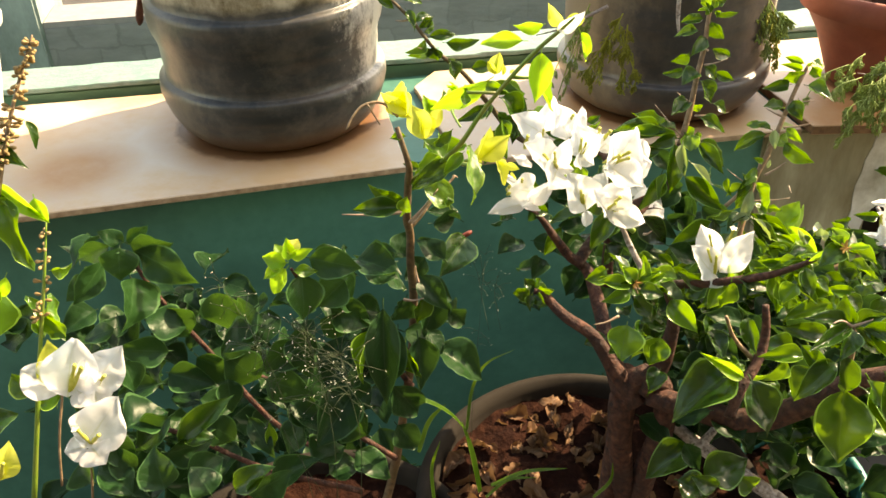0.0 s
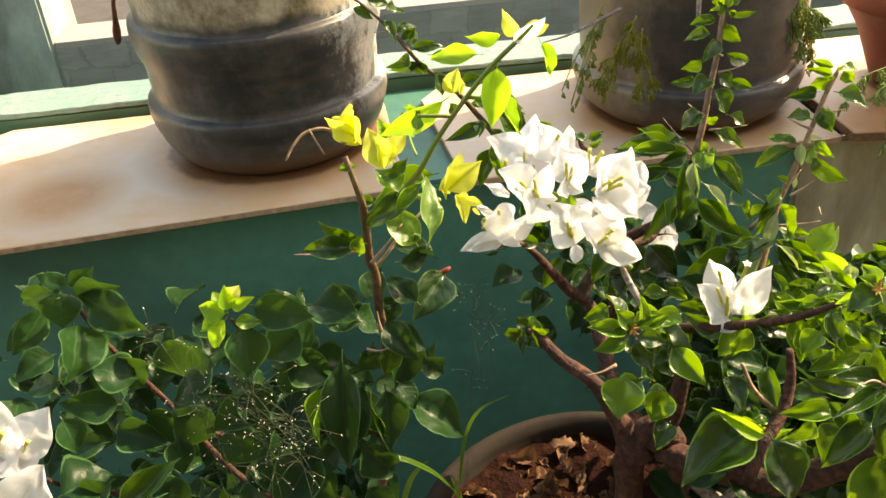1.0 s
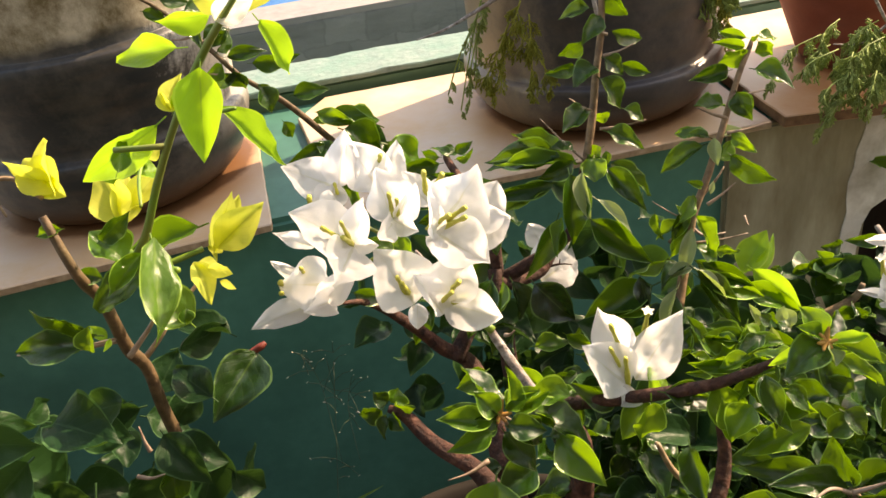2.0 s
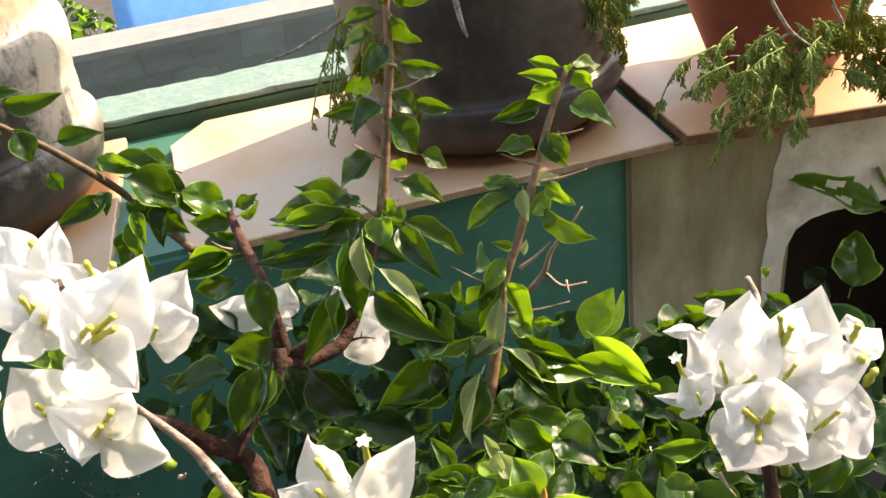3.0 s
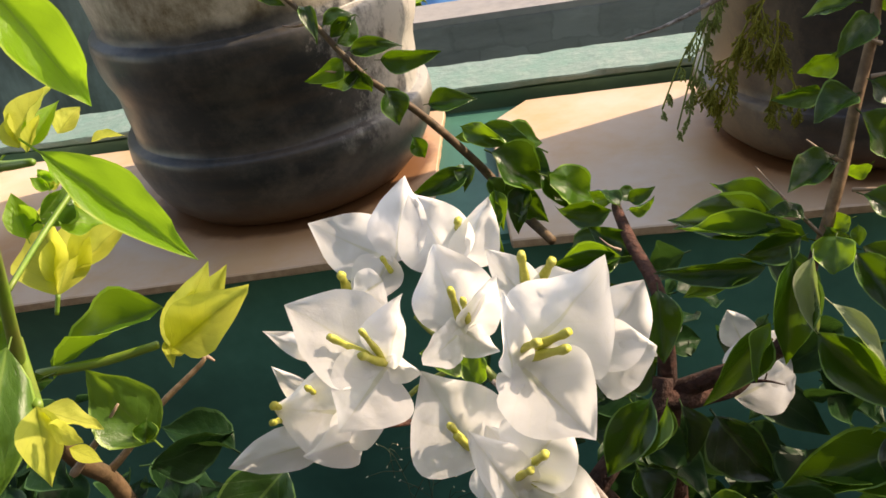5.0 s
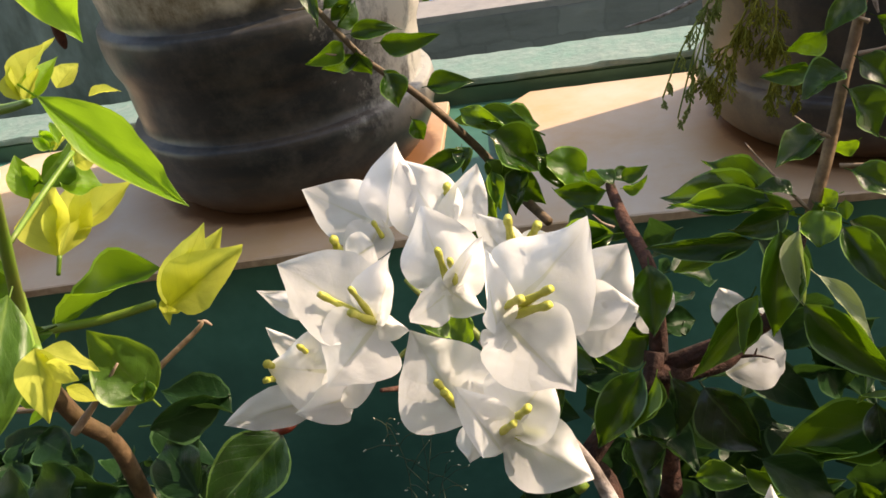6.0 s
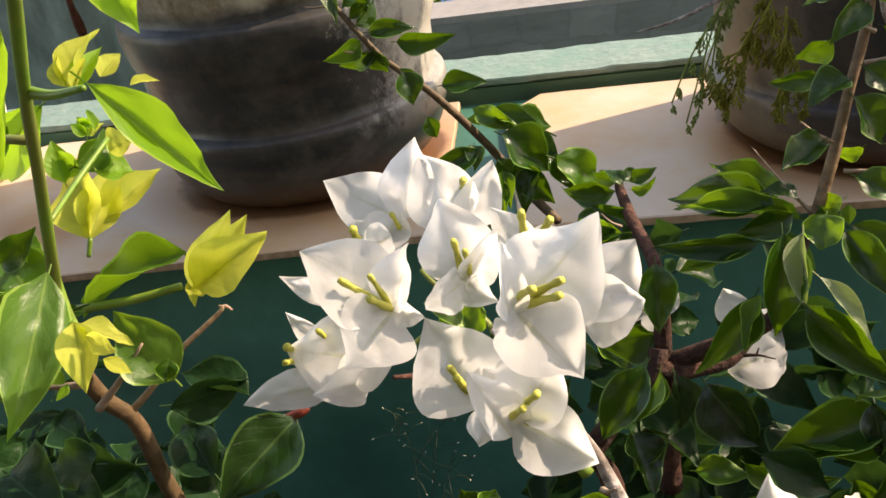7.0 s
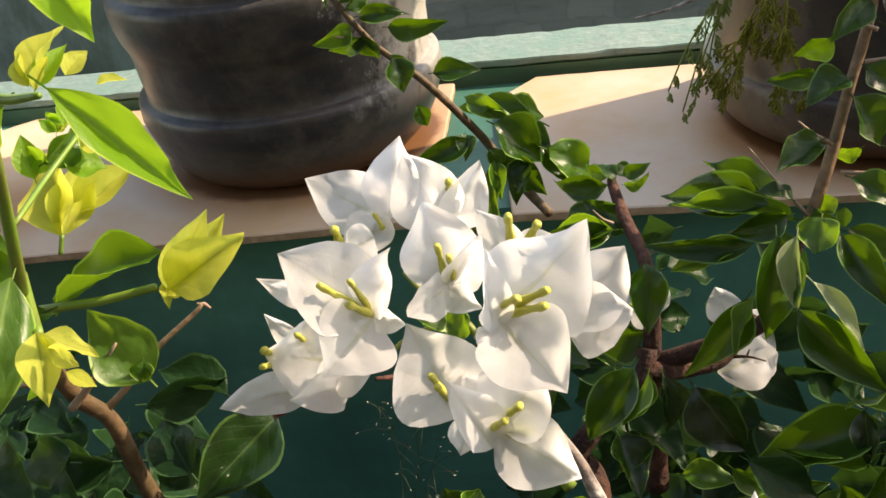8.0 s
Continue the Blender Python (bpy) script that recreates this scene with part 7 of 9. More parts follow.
leaf(right_shrub, "m", (0.3153, 0.4502, 0.7016), (0.2972, 0.4524, 0.7063), (0.2197, -0.6555, 0.7226), 0.0079)
leaf(right_shrub, "g", (0.3115, 0.4418, 0.6971), (0.3225, 0.4412, 0.7042), (-0.3070, -0.5327, 0.7886), 0.0095)
leaf(right_shrub, "g", (0.3108, 0.4402, 0.6944), (0.2886, 0.4429, 0.6989), (-0.1804, -0.5798, 0.7946), 0.0069)
leaf(right_shrub, "g", (0.3185, 0.4521, 0.6960), (0.3275, 0.4539, 0.7064), (-0.0454, -0.6174, 0.7853), 0.0089)
leaf(right_shrub, "p", (0.3171, 0.4292, 0.7252), (0.3191, 0.4295, 0.7316), (0.0906, -0.6429, 0.7606), 0.0052)
leaf(right_shrub, "y", (0.3157, 0.4489, 0.7090), (0.3199, 0.4430, 0.7064), (0.2197, -0.6555, 0.7226), 0.0056)
leaf(right_shrub, "m", (0.2918, 0.4452, 0.6792), (0.2809, 0.4440, 0.6803), (-0.3070, -0.5327, 0.7886), 0.0053)
leaf(right_shrub, "k", (0.3098, 0.4331, 0.6925), (0.3019, 0.4280, 0.6884), (-0.1804, -0.5798, 0.7946), 0.0047)
leaf(right_shrub, "m", (0.3100, 0.4745, 0.6823), (0.3049, 0.4800, 0.6951), (-0.0454, -0.6174, 0.7853), 0.0071)
leaf(right_shrub, "m", (0.3271, 0.4505, 0.7049), (0.3230, 0.4522, 0.7120), (0.0906, -0.6429, 0.7606), 0.0065)
leaf(right_shrub, "g", (0.3227, 0.4277, 0.702), (0.3168, 0.4341, 0.7024), (-0.3261, -0.3531, 0.8769), 0.0044)
leaf(right_shrub, "g", (0.3181, 0.432, 0.7019), (0.307, 0.4371, 0.6992), (-0.4204, -0.4942, 0.7609), 0.0039)
leaf(right_shrub, "k", (0.3193, 0.4296, 0.6985), (0.3066, 0.4313, 0.6978), (-0.0811, -0.2008, 0.9763), 0.0045)
leaf(right_shrub, "g", (0.2987, 0.4391, 0.6807), (0.2914, 0.4439, 0.6823), (0.1664, -0.0721, 0.9834), 0.0068)
leaf(right_shrub, "g", (0.3134, 0.4311, 0.6903), (0.3018, 0.4356, 0.6869), (-0.3691, -0.3037, 0.8784), 0.0054)
leaf(right_shrub, "g", (0.3015, 0.4511, 0.6905), (0.2935, 0.4541, 0.6964), (0.3655, -0.5306, 0.7647), 0.0053)
leaf(right_shrub, "k", (0.3032, 0.4494, 0.6883), (0.2895, 0.4506, 0.6882), (-0.0876, -0.9779, 0.1898), 0.0051)
leaf(right_shrub, "g", (0.386, 0.4604, 0.6597), (0.3967, 0.4522, 0.6602), (-0.1879, -0.193, 0.963), 0.0091)
leaf(right_shrub, "s", (0.4141, 0.4886, 0.6172), (0.4301, 0.4737, 0.6065), (-0.4828, -0.7903, 0.3773), 0.0217)
leaf(right_shrub, "s", (0.4195, 0.4589, 0.6099), (0.4302, 0.4468, 0.5995), (0.2897, -0.4613, 0.8386), 0.0265)
leaf(right_shrub, "m", (0.3255, 0.4120, 0.7248), (0.3069, 0.4049, 0.7224), (-0.2632, -0.4410, 0.8581), 0.0151)
leaf(right_shrub, "g", (0.3249, 0.4125, 0.7272), (0.3140, 0.4140, 0.7345), (-0.0874, -0.2427, 0.9662), 0.0072)
leaf(right_shrub, "g", (0.3263, 0.4135, 0.7273), (0.3219, 0.4233, 0.7358), (-0.4274, -0.5844, 0.6898), 0.0111)
leaf(right_shrub, "m", (0.3282, 0.4139, 0.7264), (0.3386, 0.4211, 0.7307), (0.2786, -0.7489, 0.6013), 0.0100)
leaf(right_shrub, "y", (0.3271, 0.4103, 0.7263), (0.3392, 0.4050, 0.7301), (0.1268, -0.2947, 0.9471), 0.0053)
leaf(right_shrub, "g", (0.3281, 0.4104, 0.7248), (0.3441, 0.3994, 0.7208), (0.2601, -0.3751, 0.8897), 0.0098)
leaf(right_shrub, "p", (0.3264, 0.4097, 0.7250), (0.3247, 0.4012, 0.7227), (0.3382, -0.7961, 0.5018), 0.0079)
leaf(right_shrub, "m", (0.3260, 0.4106, 0.7209), (0.3263, 0.3960, 0.7058), (-0.2899, -0.7182, 0.6325), 0.0114)
leaf(right_shrub, "g", (0.3309, 0.4114, 0.7158), (0.3471, 0.4007, 0.7069), (0.1969, -0.3089, 0.9305), 0.0089)
leaf(right_shrub, "y", (0.3236, 0.4126, 0.7233), (0.3057, 0.4161, 0.7172), (0.0407, -0.3325, 0.9422), 0.0058)
leaf(right_shrub, "p", (0.3214, 0.4269, 0.7226), (0.3203, 0.4316, 0.7296), (0.1571, -0.8614, 0.4830), 0.0068)
leaf(right_shrub, "g", (0.3251, 0.4210, 0.7237), (0.3351, 0.4290, 0.7291), (-0.2644, -0.6593, 0.7038), 0.0087)
leaf(right_shrub, "m", (0.3075, 0.4195, 0.7080), (0.3076, 0.4048, 0.6928), (-0.3754, -0.6802, 0.6296), 0.0099)
leaf(right_shrub, "m", (0.3149, 0.4186, 0.6992), (0.3260, 0.4099, 0.6920), (0.0891, -0.4698, 0.8783), 0.0101)
leaf(right_shrub, "g", (0.3042, 0.4259, 0.6987), (0.3087, 0.4203, 0.6910), (-0.0343, -0.5838, 0.8112), 0.0054)
leaf(right_shrub, "g", (0.3001, 0.4146, 0.6987), (0.2883, 0.4095, 0.6882), (-0.3988, -0.5272, 0.7504), 0.0139)
leaf(right_shrub, "g", (0.3033, 0.4168, 0.6937), (0.3158, 0.4082, 0.6834), (0.2379, -0.5577, 0.7952), 0.0101)
leaf(right_shrub, "g", (0.3204, 0.4198, 0.7116), (0.3094, 0.4328, 0.7104), (-0.0347, -0.3140, 0.9488), 0.0081)
leaf(right_shrub, "g", (0.3103, 0.4346, 0.7042), (0.2976, 0.4389, 0.6986), (0.0553, -0.2788, 0.9588), 0.0076)
leaf(right_shrub, "g", (0.3108, 0.4456, 0.7027), (0.2983, 0.4542, 0.7038), (0.0407, -0.3325, 0.9422), 0.0074)
leaf(right_shrub, "m", (0.3192, 0.4416, 0.7078), (0.3043, 0.4360, 0.7049), (-0.3687, -0.4689, 0.8026), 0.0080)
leaf(right_shrub, "m", (0.3397, 0.4119, 0.6853), (0.3496, 0.4044, 0.6761), (0.1428, -0.6151, 0.7754), 0.0115)
f = flower(right_shrub, [((0.2817, 0.6411, 0.6233), (0.2900, 0.6390, 0.6250), 0.0005, 0)])
leaf(f, "w", (0.2792, 0.6341, 0.6207), (0.3031, 0.6549, 0.6397), (0.2799, -0.7177, 0.6377), 0.0337, "bract")
leaf(f, "w", (0.2783, 0.6319, 0.6212), (0.3070, 0.6412, 0.6272), (0.3705, -0.6335, 0.6793), 0.0250, "bract")
leaf(f, "w", (0.2866, 0.6505, 0.6339), (0.2816, 0.6634, 0.6476), (-0.0073, -0.7368, 0.6761), 0.0160, "bract")
f = flower(right_shrub, [((0.2454, 0.6619, 0.6368), (0.2414, 0.6539, 0.6458), 0.0008, 0)])
leaf(f, "w", (0.2453, 0.6595, 0.6366), (0.2119, 0.6706, 0.6484), (-0.0289, -0.7657, 0.6425), 0.0187, "bract")
leaf(f, "w", (0.2457, 0.6603, 0.6379), (0.2574, 0.6686, 0.6531), (0.0344, -0.887, 0.4605), 0.0201, "bract")
leaf(f, "w", (0.2427, 0.6608, 0.6383), (0.2539, 0.6552, 0.6313), (0.0213, -0.7594, 0.6503), 0.0134, "bract")
# left shrub
stem("thorn", left_shrub, [(0.0538, 0.5166, 0.7243, 0.0016), (0.0306, 0.5166, 0.7245, 0.0010), (0.0080, 0.5179, 0.7267, 0.0004)], M_THORN, sides=5)
stem("thorn", left_shrub, [(0.0548, 0.5110, 0.7181, 0.0016), (0.0655, 0.5127, 0.7285, 0.0010), (0.0764, 0.5156, 0.7407, 0.0004)], M_THORN, sides=5)
stem("thorn", left_shrub, [(0.0524, 0.5119, 0.7285, 0.0007), (0.0449, 0.5081, 0.7307, 0.0004), (0.0377, 0.5050, 0.7338, 0.0002)], M_THORN, sides=5)
stem("thorn", left_shrub, [(0.0455, 0.4880, 0.6689, 0.0012), (0.0522, 0.4840, 0.6699, 0.0007), (0.0590, 0.4814, 0.6729, 0.0003)], M_THORN, sides=5)
stem("thorn", left_shrub, [(0.0559, 0.4849, 0.6847, 0.0012), (0.0552, 0.4852, 0.6904, 0.0007), (0.0547, 0.4867, 0.6981, 0.0003)], M_THORN, sides=5)
stem("branch", left_shrub, [(-0.03, 0.5, 0.31, 0.0045), (0.02, 0.515, 0.42, 0.004), (0.05, 0.528, 0.56, 0.0036), (0.0565, 0.5285, 0.63, 0.0034), (0.0557, 0.5263, 0.6728, 0.0032), (0.056, 0.5241, 0.7011, 0.003), (0.0536, 0.5163, 0.7195, 0.003), (0.0545, 0.5058, 0.7532, 0.0027), (0.0539, 0.4918, 0.7743, 0.0022), (0.0482, 0.4977, 0.7993, 0.0016)], M_BRANCH, sides=8)
stem("shoot", left_shrub, [(0.0545, 0.5058, 0.7532, 0.0022), (0.0703, 0.4934, 0.7706, 0.0019), (0.085, 0.4804, 0.7902, 0.0016), (0.0977, 0.4713, 0.8156, 0.0014), (0.1123, 0.4591, 0.842, 0.0013), (0.1256, 0.4482, 0.8629, 0.0013), (0.1352, 0.4398, 0.8758, 0.0011), (0.142, 0.436, 0.884, 0.0008)], M_GREENSTEM, sides=8)
stem("twig", left_shrub, [(0.0497, 0.5019, 0.8046, 0.0010), (0.0405, 0.5057, 0.8134, 0.0010), (0.0284, 0.5048, 0.8132, 0.0010), (0.0209, 0.5005, 0.8084, 0.0008), (0.0158, 0.4957, 0.8018, 0.0007)], M_TWIG, sides=5)
stem("twig", left_shrub, [(0.0303, 0.5056, 0.8146, 0.0007), (0.0373, 0.4950, 0.8034, 0.0005)], M_TWIG, sides=5)
stem("branch", left_shrub, [(0.0492, 0.5021, 0.5718, 0.0026), (0.0203, 0.5130, 0.6188, 0.0021), (0.0002, 0.5039, 0.6557, 0.0018), (-0.0210, 0.4826, 0.6921, 0.0015), (-0.0295, 0.4747, 0.7150, 0.0011)], M_BARK, sides=6)
stem("branch", left_shrub, [(0.0327, 0.5012, 0.4941, 0.0028), (-0.0164, 0.5125, 0.5378, 0.0023), (-0.0601, 0.5106, 0.5899, 0.0019), (-0.0750, 0.5055, 0.5974, 0.0017)], M_BARK, sides=6)
stem("branch", left_shrub, [(0.0202, 0.5231, 0.4518, 0.0029), (-0.0593, 0.5431, 0.5025, 0.0026), (-0.1104, 0.5653, 0.5804, 0.0023), (-0.1414, 0.5714, 0.6381, 0.0020), (-0.1584, 0.5810, 0.6765, 0.0017)], M_BARK, sides=6)
stem("branch", left_shrub, [(0.0019, 0.4906, 0.4719, 0.0028), (-0.0747, 0.4992, 0.5059, 0.0023), (-0.1299, 0.5015, 0.5530, 0.0022), (-0.1653, 0.4902, 0.5835, 0.0016), (-0.1766, 0.4768, 0.6156, 0.0012)], M_BARK, sides=6)
leaf(left_shrub, "n", (0.1457, 0.4352, 0.8757), (0.151, 0.439, 0.8566), (0.7083, -0.7038, 0.0548), 0.0088)
leaf(left_shrub, "y", (0.0883, 0.5109, 0.814), (0.0849, 0.5105, 0.8179), (0.3508, -0.9145, 0.2016), 0.0032)
leaf(left_shrub, "y", (0.0883, 0.5107, 0.8136), (0.0846, 0.5163, 0.8183), (0.8023, 0.0284, 0.5963), 0.0038)
leaf(left_shrub, "l", (0.0885, 0.5117, 0.8132), (0.0913, 0.5152, 0.8161), (0.2217, -0.7215, 0.656), 0.0031)
leaf(left_shrub, "y", (0.0725, 0.5162, 0.7984), (0.0692, 0.5222, 0.8096), (0.3057, -0.7982, 0.5191), 0.0079)
leaf(left_shrub, "y", (0.0767, 0.518, 0.8), (0.0712, 0.5198, 0.8069), (-0.2122, -0.9728, 0.0925), 0.0090)
leaf(left_shrub, "g", (0.0764, 0.517, 0.8024), (0.0854, 0.5257, 0.8093), (0.742, -0.655, -0.1431), 0.0108)
leaf(left_shrub, "y", (0.0809, 0.5193, 0.8008), (0.0905, 0.5237, 0.7978), (0.4219, -0.3384, 0.8411), 0.0139)
leaf(left_shrub, "l", (0.0853, 0.5224, 0.8045), (0.0924, 0.5257, 0.806), (0.1447, -0.6427, 0.7523), 0.0097)
leaf(left_shrub, "y", (0.09, 0.5123, 0.8158), (0.0837, 0.514, 0.8174), (-0.1032, -0.8604, 0.4991), 0.0034)
leaf(left_shrub, "y", (0.0904, 0.5117, 0.8147), (0.0867, 0.5183, 0.8195), (0.6892, -0.1318, 0.7125), 0.0028)
leaf(left_shrub, "l", (0.1029, 0.5107, 0.7631), (0.1169, 0.5204, 0.7826), (0.4126, -0.8983, 0.1507), 0.0129)
leaf(left_shrub, "l", (0.1047, 0.5092, 0.764), (0.1279, 0.5151, 0.7779), (-0.052, -0.8864, 0.4601), 0.0167)
leaf(left_shrub, "l", (0.1011, 0.5159, 0.7606), (0.1179, 0.5289, 0.7768), (0.3146, -0.8725, 0.3739), 0.0123)
leaf(left_shrub, "l", (0.1013, 0.5114, 0.7648), (0.1045, 0.5063, 0.7598), (0.5592, -0.3664, 0.7437), 0.0036)
leaf(left_shrub, "l", (0.1037, 0.5082, 0.7627), (0.1076, 0.5121, 0.7622), (0.615, -0.5649, 0.5501), 0.0034)
leaf(left_shrub, "c", (0.0841, 0.5136, 0.7267), (0.0679, 0.5200, 0.7511), (0.1044, -0.5346, 0.8387), 0.0215)
leaf(left_shrub, "g", (0.0832, 0.5154, 0.7339), (0.0818, 0.5114, 0.7277), (0.5248, -0.7675, 0.3682), 0.0076)
leaf(left_shrub, "s", (0.0724, 0.5219, 0.7088), (0.097, 0.5371, 0.705), (0.5127, -0.8521, -0.1054), 0.0174)
leaf(left_shrub, "s", (0.096, 0.5344, 0.7021), (0.0709, 0.5391, 0.7125), (0.3899, 0.0273, 0.9205), 0.0163)
leaf(left_shrub, "l", (0.1041, 0.4555, 0.7909), (0.108, 0.4446, 0.7792), (0.5029, -0.5404, 0.6746), 0.0092)
leaf(left_shrub, "l", (0.1047, 0.4552, 0.7903), (0.116, 0.4563, 0.7835), (0.5159, -0.1189, 0.8484), 0.0057)
leaf(left_shrub, "l", (0.1117, 0.4496, 0.7845), (0.1163, 0.4508, 0.7791), (0.692, -0.5456, 0.4727), 0.0037)
leaf(left_shrub, "l", (0.1088, 0.4511, 0.7899), (0.1172, 0.4476, 0.7875), (-0.3234, -0.923, 0.2088), 0.0052)
leaf(left_shrub, "g", (0.0858, 0.4678, 0.7921), (0.0712, 0.459, 0.7821), (0.0105, -0.7554, 0.6552), 0.0084)
leaf(left_shrub, "m", (0.0692, 0.4822, 0.7921), (0.0829, 0.4838, 0.8015), (0.1517, -0.9869, -0.0542), 0.0084)
leaf(left_shrub, "g", (0.0733, 0.487, 0.7887), (0.075, 0.4923, 0.7961), (0.9365, -0.3489, 0.0347), 0.0053)
leaf(left_shrub, "y", (0.0499, 0.5077, 0.7322), (0.0441, 0.5101, 0.7389), (0.1399, -0.8868, 0.4405), 0.0054)
leaf(left_shrub, "y", (0.0508, 0.5078, 0.7321), (0.0474, 0.5037, 0.7285), (0.7525, -0.6569, 0.0469), 0.0034)
leaf(left_shrub, "s", (0.0443, 0.5304, 0.6731), (0.0143, 0.5286, 0.6801), (0.1083, -0.9711, 0.2127), 0.0224)
leaf(left_shrub, "s", (0.0464, 0.5576, 0.6585), (0.0602, 0.573, 0.6726), (0.1619, -0.7405, 0.6523), 0.0206)
leaf(left_shrub, "s", (0.0361, 0.5588, 0.6442), (0.0555, 0.5615, 0.6237), (0.7223, -0.2344, 0.6506), 0.0252)
leaf(left_shrub, "s", (-0.0044, 0.5225, 0.6762), (0.0181, 0.5227, 0.6725), (0.1581, -0.2794, 0.9471), 0.0179)
leaf(left_shrub, "s", (0.0015, 0.5118, 0.6959), (0.0098, 0.5242, 0.6948), (0.8329, -0.5532, 0.0154), 0.0136)
stem("shoot", left_shrub, [(0.1135, 0.4590, 0.8433, 0.0014), (0.1206, 0.4557, 0.8432, 0.0010), (0.1323, 0.4479, 0.8462, 0.0006)], M_GREENSTEM, sides=6)
stem("shoot", left_shrub, [(0.1056, 0.4654, 0.8309, 0.0012), (0.1014, 0.4650, 0.8317, 0.0011), (0.0883, 0.4684, 0.8319, 0.0010)], M_GREENSTEM, sides=6)
stem("shoot", left_shrub, [(0.0724, 0.4958, 0.7801, 0.0016), (0.0854, 0.4780, 0.7795, 0.0015), (0.0963, 0.4648, 0.7834, 0.0013)], M_GREENSTEM, sides=6)
stem("shoot", left_shrub, [(0.0639, 0.5064, 0.7610, 0.0014), (0.0817, 0.5090, 0.7613, 0.0014), (0.0991, 0.5115, 0.7638, 0.0012)], M_GREENSTEM, sides=6)
stem("shoot", left_shrub, [(0.0871, 0.4836, 0.8022, 0.0007), (0.0853, 0.5046, 0.8044, 0.0008), (0.0882, 0.5198, 0.8091, 0.0007)], M_GREENSTEM, sides=6)
leaf(left_shrub, "n", (0.1264, 0.4590, 0.8437), (0.1410, 0.4691, 0.8137), (0.0576, -0.5701, 0.8195), 0.0100)
leaf(left_shrub, "l", (0.1084, 0.4806, 0.8365), (0.1124, 0.4896, 0.8483), (-0.0839, -0.6339, 0.7689), 0.0089)
leaf(left_shrub, "l", (0.1083, 0.4798, 0.8370), (0.1042, 0.4854, 0.8440), (-0.3176, -0.5981, 0.7358), 0.0049)
leaf(left_shrub, "y", (0.1085, 0.4817, 0.8363), (0.1141, 0.4893, 0.8433), (0.5250, -0.5539, 0.6462), 0.0050)
leaf(left_shrub, "l", (0.1119, 0.4760, 0.8373), (0.1141, 0.4810, 0.8432), (0.1907, -0.6302, 0.7526), 0.0029)
leaf(left_shrub, "l", (0.1122, 0.4873, 0.8364), (0.1160, 0.4926, 0.8402), (0.4508, -0.5789, 0.6795), 0.0056)
leaf(left_shrub, "l", (0.1189, 0.4870, 0.8337), (0.1246, 0.4906, 0.8339), (0.1890, -0.3392, 0.9215), 0.0028)
leaf(left_shrub, "l", (0.0693, 0.5213, 0.7768), (0.0624, 0.5391, 0.7974), (-0.0633, -0.7943, 0.6043), 0.0179)
leaf(left_shrub, "l", (0.0684, 0.5229, 0.7759), (0.0734, 0.5412, 0.7932), (0.4521, -0.7313, 0.5106), 0.0139)
leaf(left_shrub, "l", (0.0695, 0.5296, 0.7789), (0.0857, 0.5472, 0.7873), (0.3676, -0.5674, 0.7368), 0.0110)
leaf(left_shrub, "c", (0.0896, 0.4720, 0.7938), (0.0907, 0.4387, 0.7732), (0.4885, -0.6813, 0.5452), 0.0164)
leaf(left_shrub, "g", (0.0982, 0.5225, 0.7690), (0.0584, 0.5143, 0.7567), (0.3019, -0.3252, 0.8962), 0.0165)
leaf(left_shrub, "b", (0.1029, 0.5510, 0.6759), (0.0786, 0.5187, 0.6652), (0.0900, -0.9000, 0.4200), 0.0262)
leaf(left_shrub, "s", (0.0690, 0.5472, 0.6629), (0.0517, 0.5364, 0.6504), (0.3694, -0.6006, 0.7091), 0.0178)
stem("bud", left_shrub, [(0.0964, 0.5513, 0.6744, 0.0016), (0.1013, 0.5520, 0.6760, 0.0019), (0.1050, 0.5524, 0.6774, 0.0020), (0.1077, 0.5535, 0.6784, 0.0012)], M_BUD, sides=6)
stem("shoot", left_shrub, [(0.0680, 0.5192, 0.7718, 0.0007), (0.0695, 0.5215, 0.7771, 0.0008)], M_GREENSTEM, sides=5)
stem("twig", left_shrub, [(0.0913, 0.5423, 0.7331, 0.0006), (0.0930, 0.5435, 0.7345, 0.0008), (0.0955, 0.5431, 0.7329, 0.0004)], M_THORN, sides=5)
stem("twig", left_shrub, [(0.0560, 0.5238, 0.7056, 0.0016), (0.0645, 0.5271, 0.7124, 0.0014), (0.0763, 0.5337, 0.7235, 0.0011), (0.0917, 0.5416, 0.7336, 0.0009), (0.0914, 0.5427, 0.7356, 0.0004)], M_TWIG, sides=6)
leaf(left_shrub, "y", (0.1259, 0.4411, 0.8632), (0.1205, 0.43, 0.838), (-0.0558, -0.9089, 0.4133), 0.0141)
leaf(left_shrub, "y", (0.1194, 0.4577, 0.865), (0.0962, 0.4711, 0.8609), (-0.5008, -0.7218, 0.4777), 0.0108)
leaf(left_shrub, "y", (0.131, 0.4591, 0.873), (0.1139, 0.4604, 0.8726), (-0.0689, -0.9606, -0.2692), 0.0089)
leaf(left_shrub, "l", (0.1355, 0.4416, 0.8767), (0.1544, 0.4505, 0.8799), (0.308, -0.8262, 0.4718), 0.0078)
leaf(left_shrub, "l", (0.1372, 0.4422, 0.8779), (0.1286, 0.4437, 0.8888), (-0.4321, -0.8739, -0.2227), 0.0085)
leaf(left_shrub, "w", (0.1335, 0.4391, 0.8762), (0.1481, 0.4363, 0.8864), (-0.1386, -0.9873, -0.0772), 0.0083)
leaf(left_shrub, "y", (0.1028, 0.476, 0.8346), (0.0685, 0.4888, 0.8129), (-0.2064, -0.9496, -0.2359), 0.0140)
leaf(left_shrub, "g", (0.0863, 0.4703, 0.8227), (0.0913, 0.4795, 0.8326), (0.4972, -0.7459, 0.4432), 0.0070)
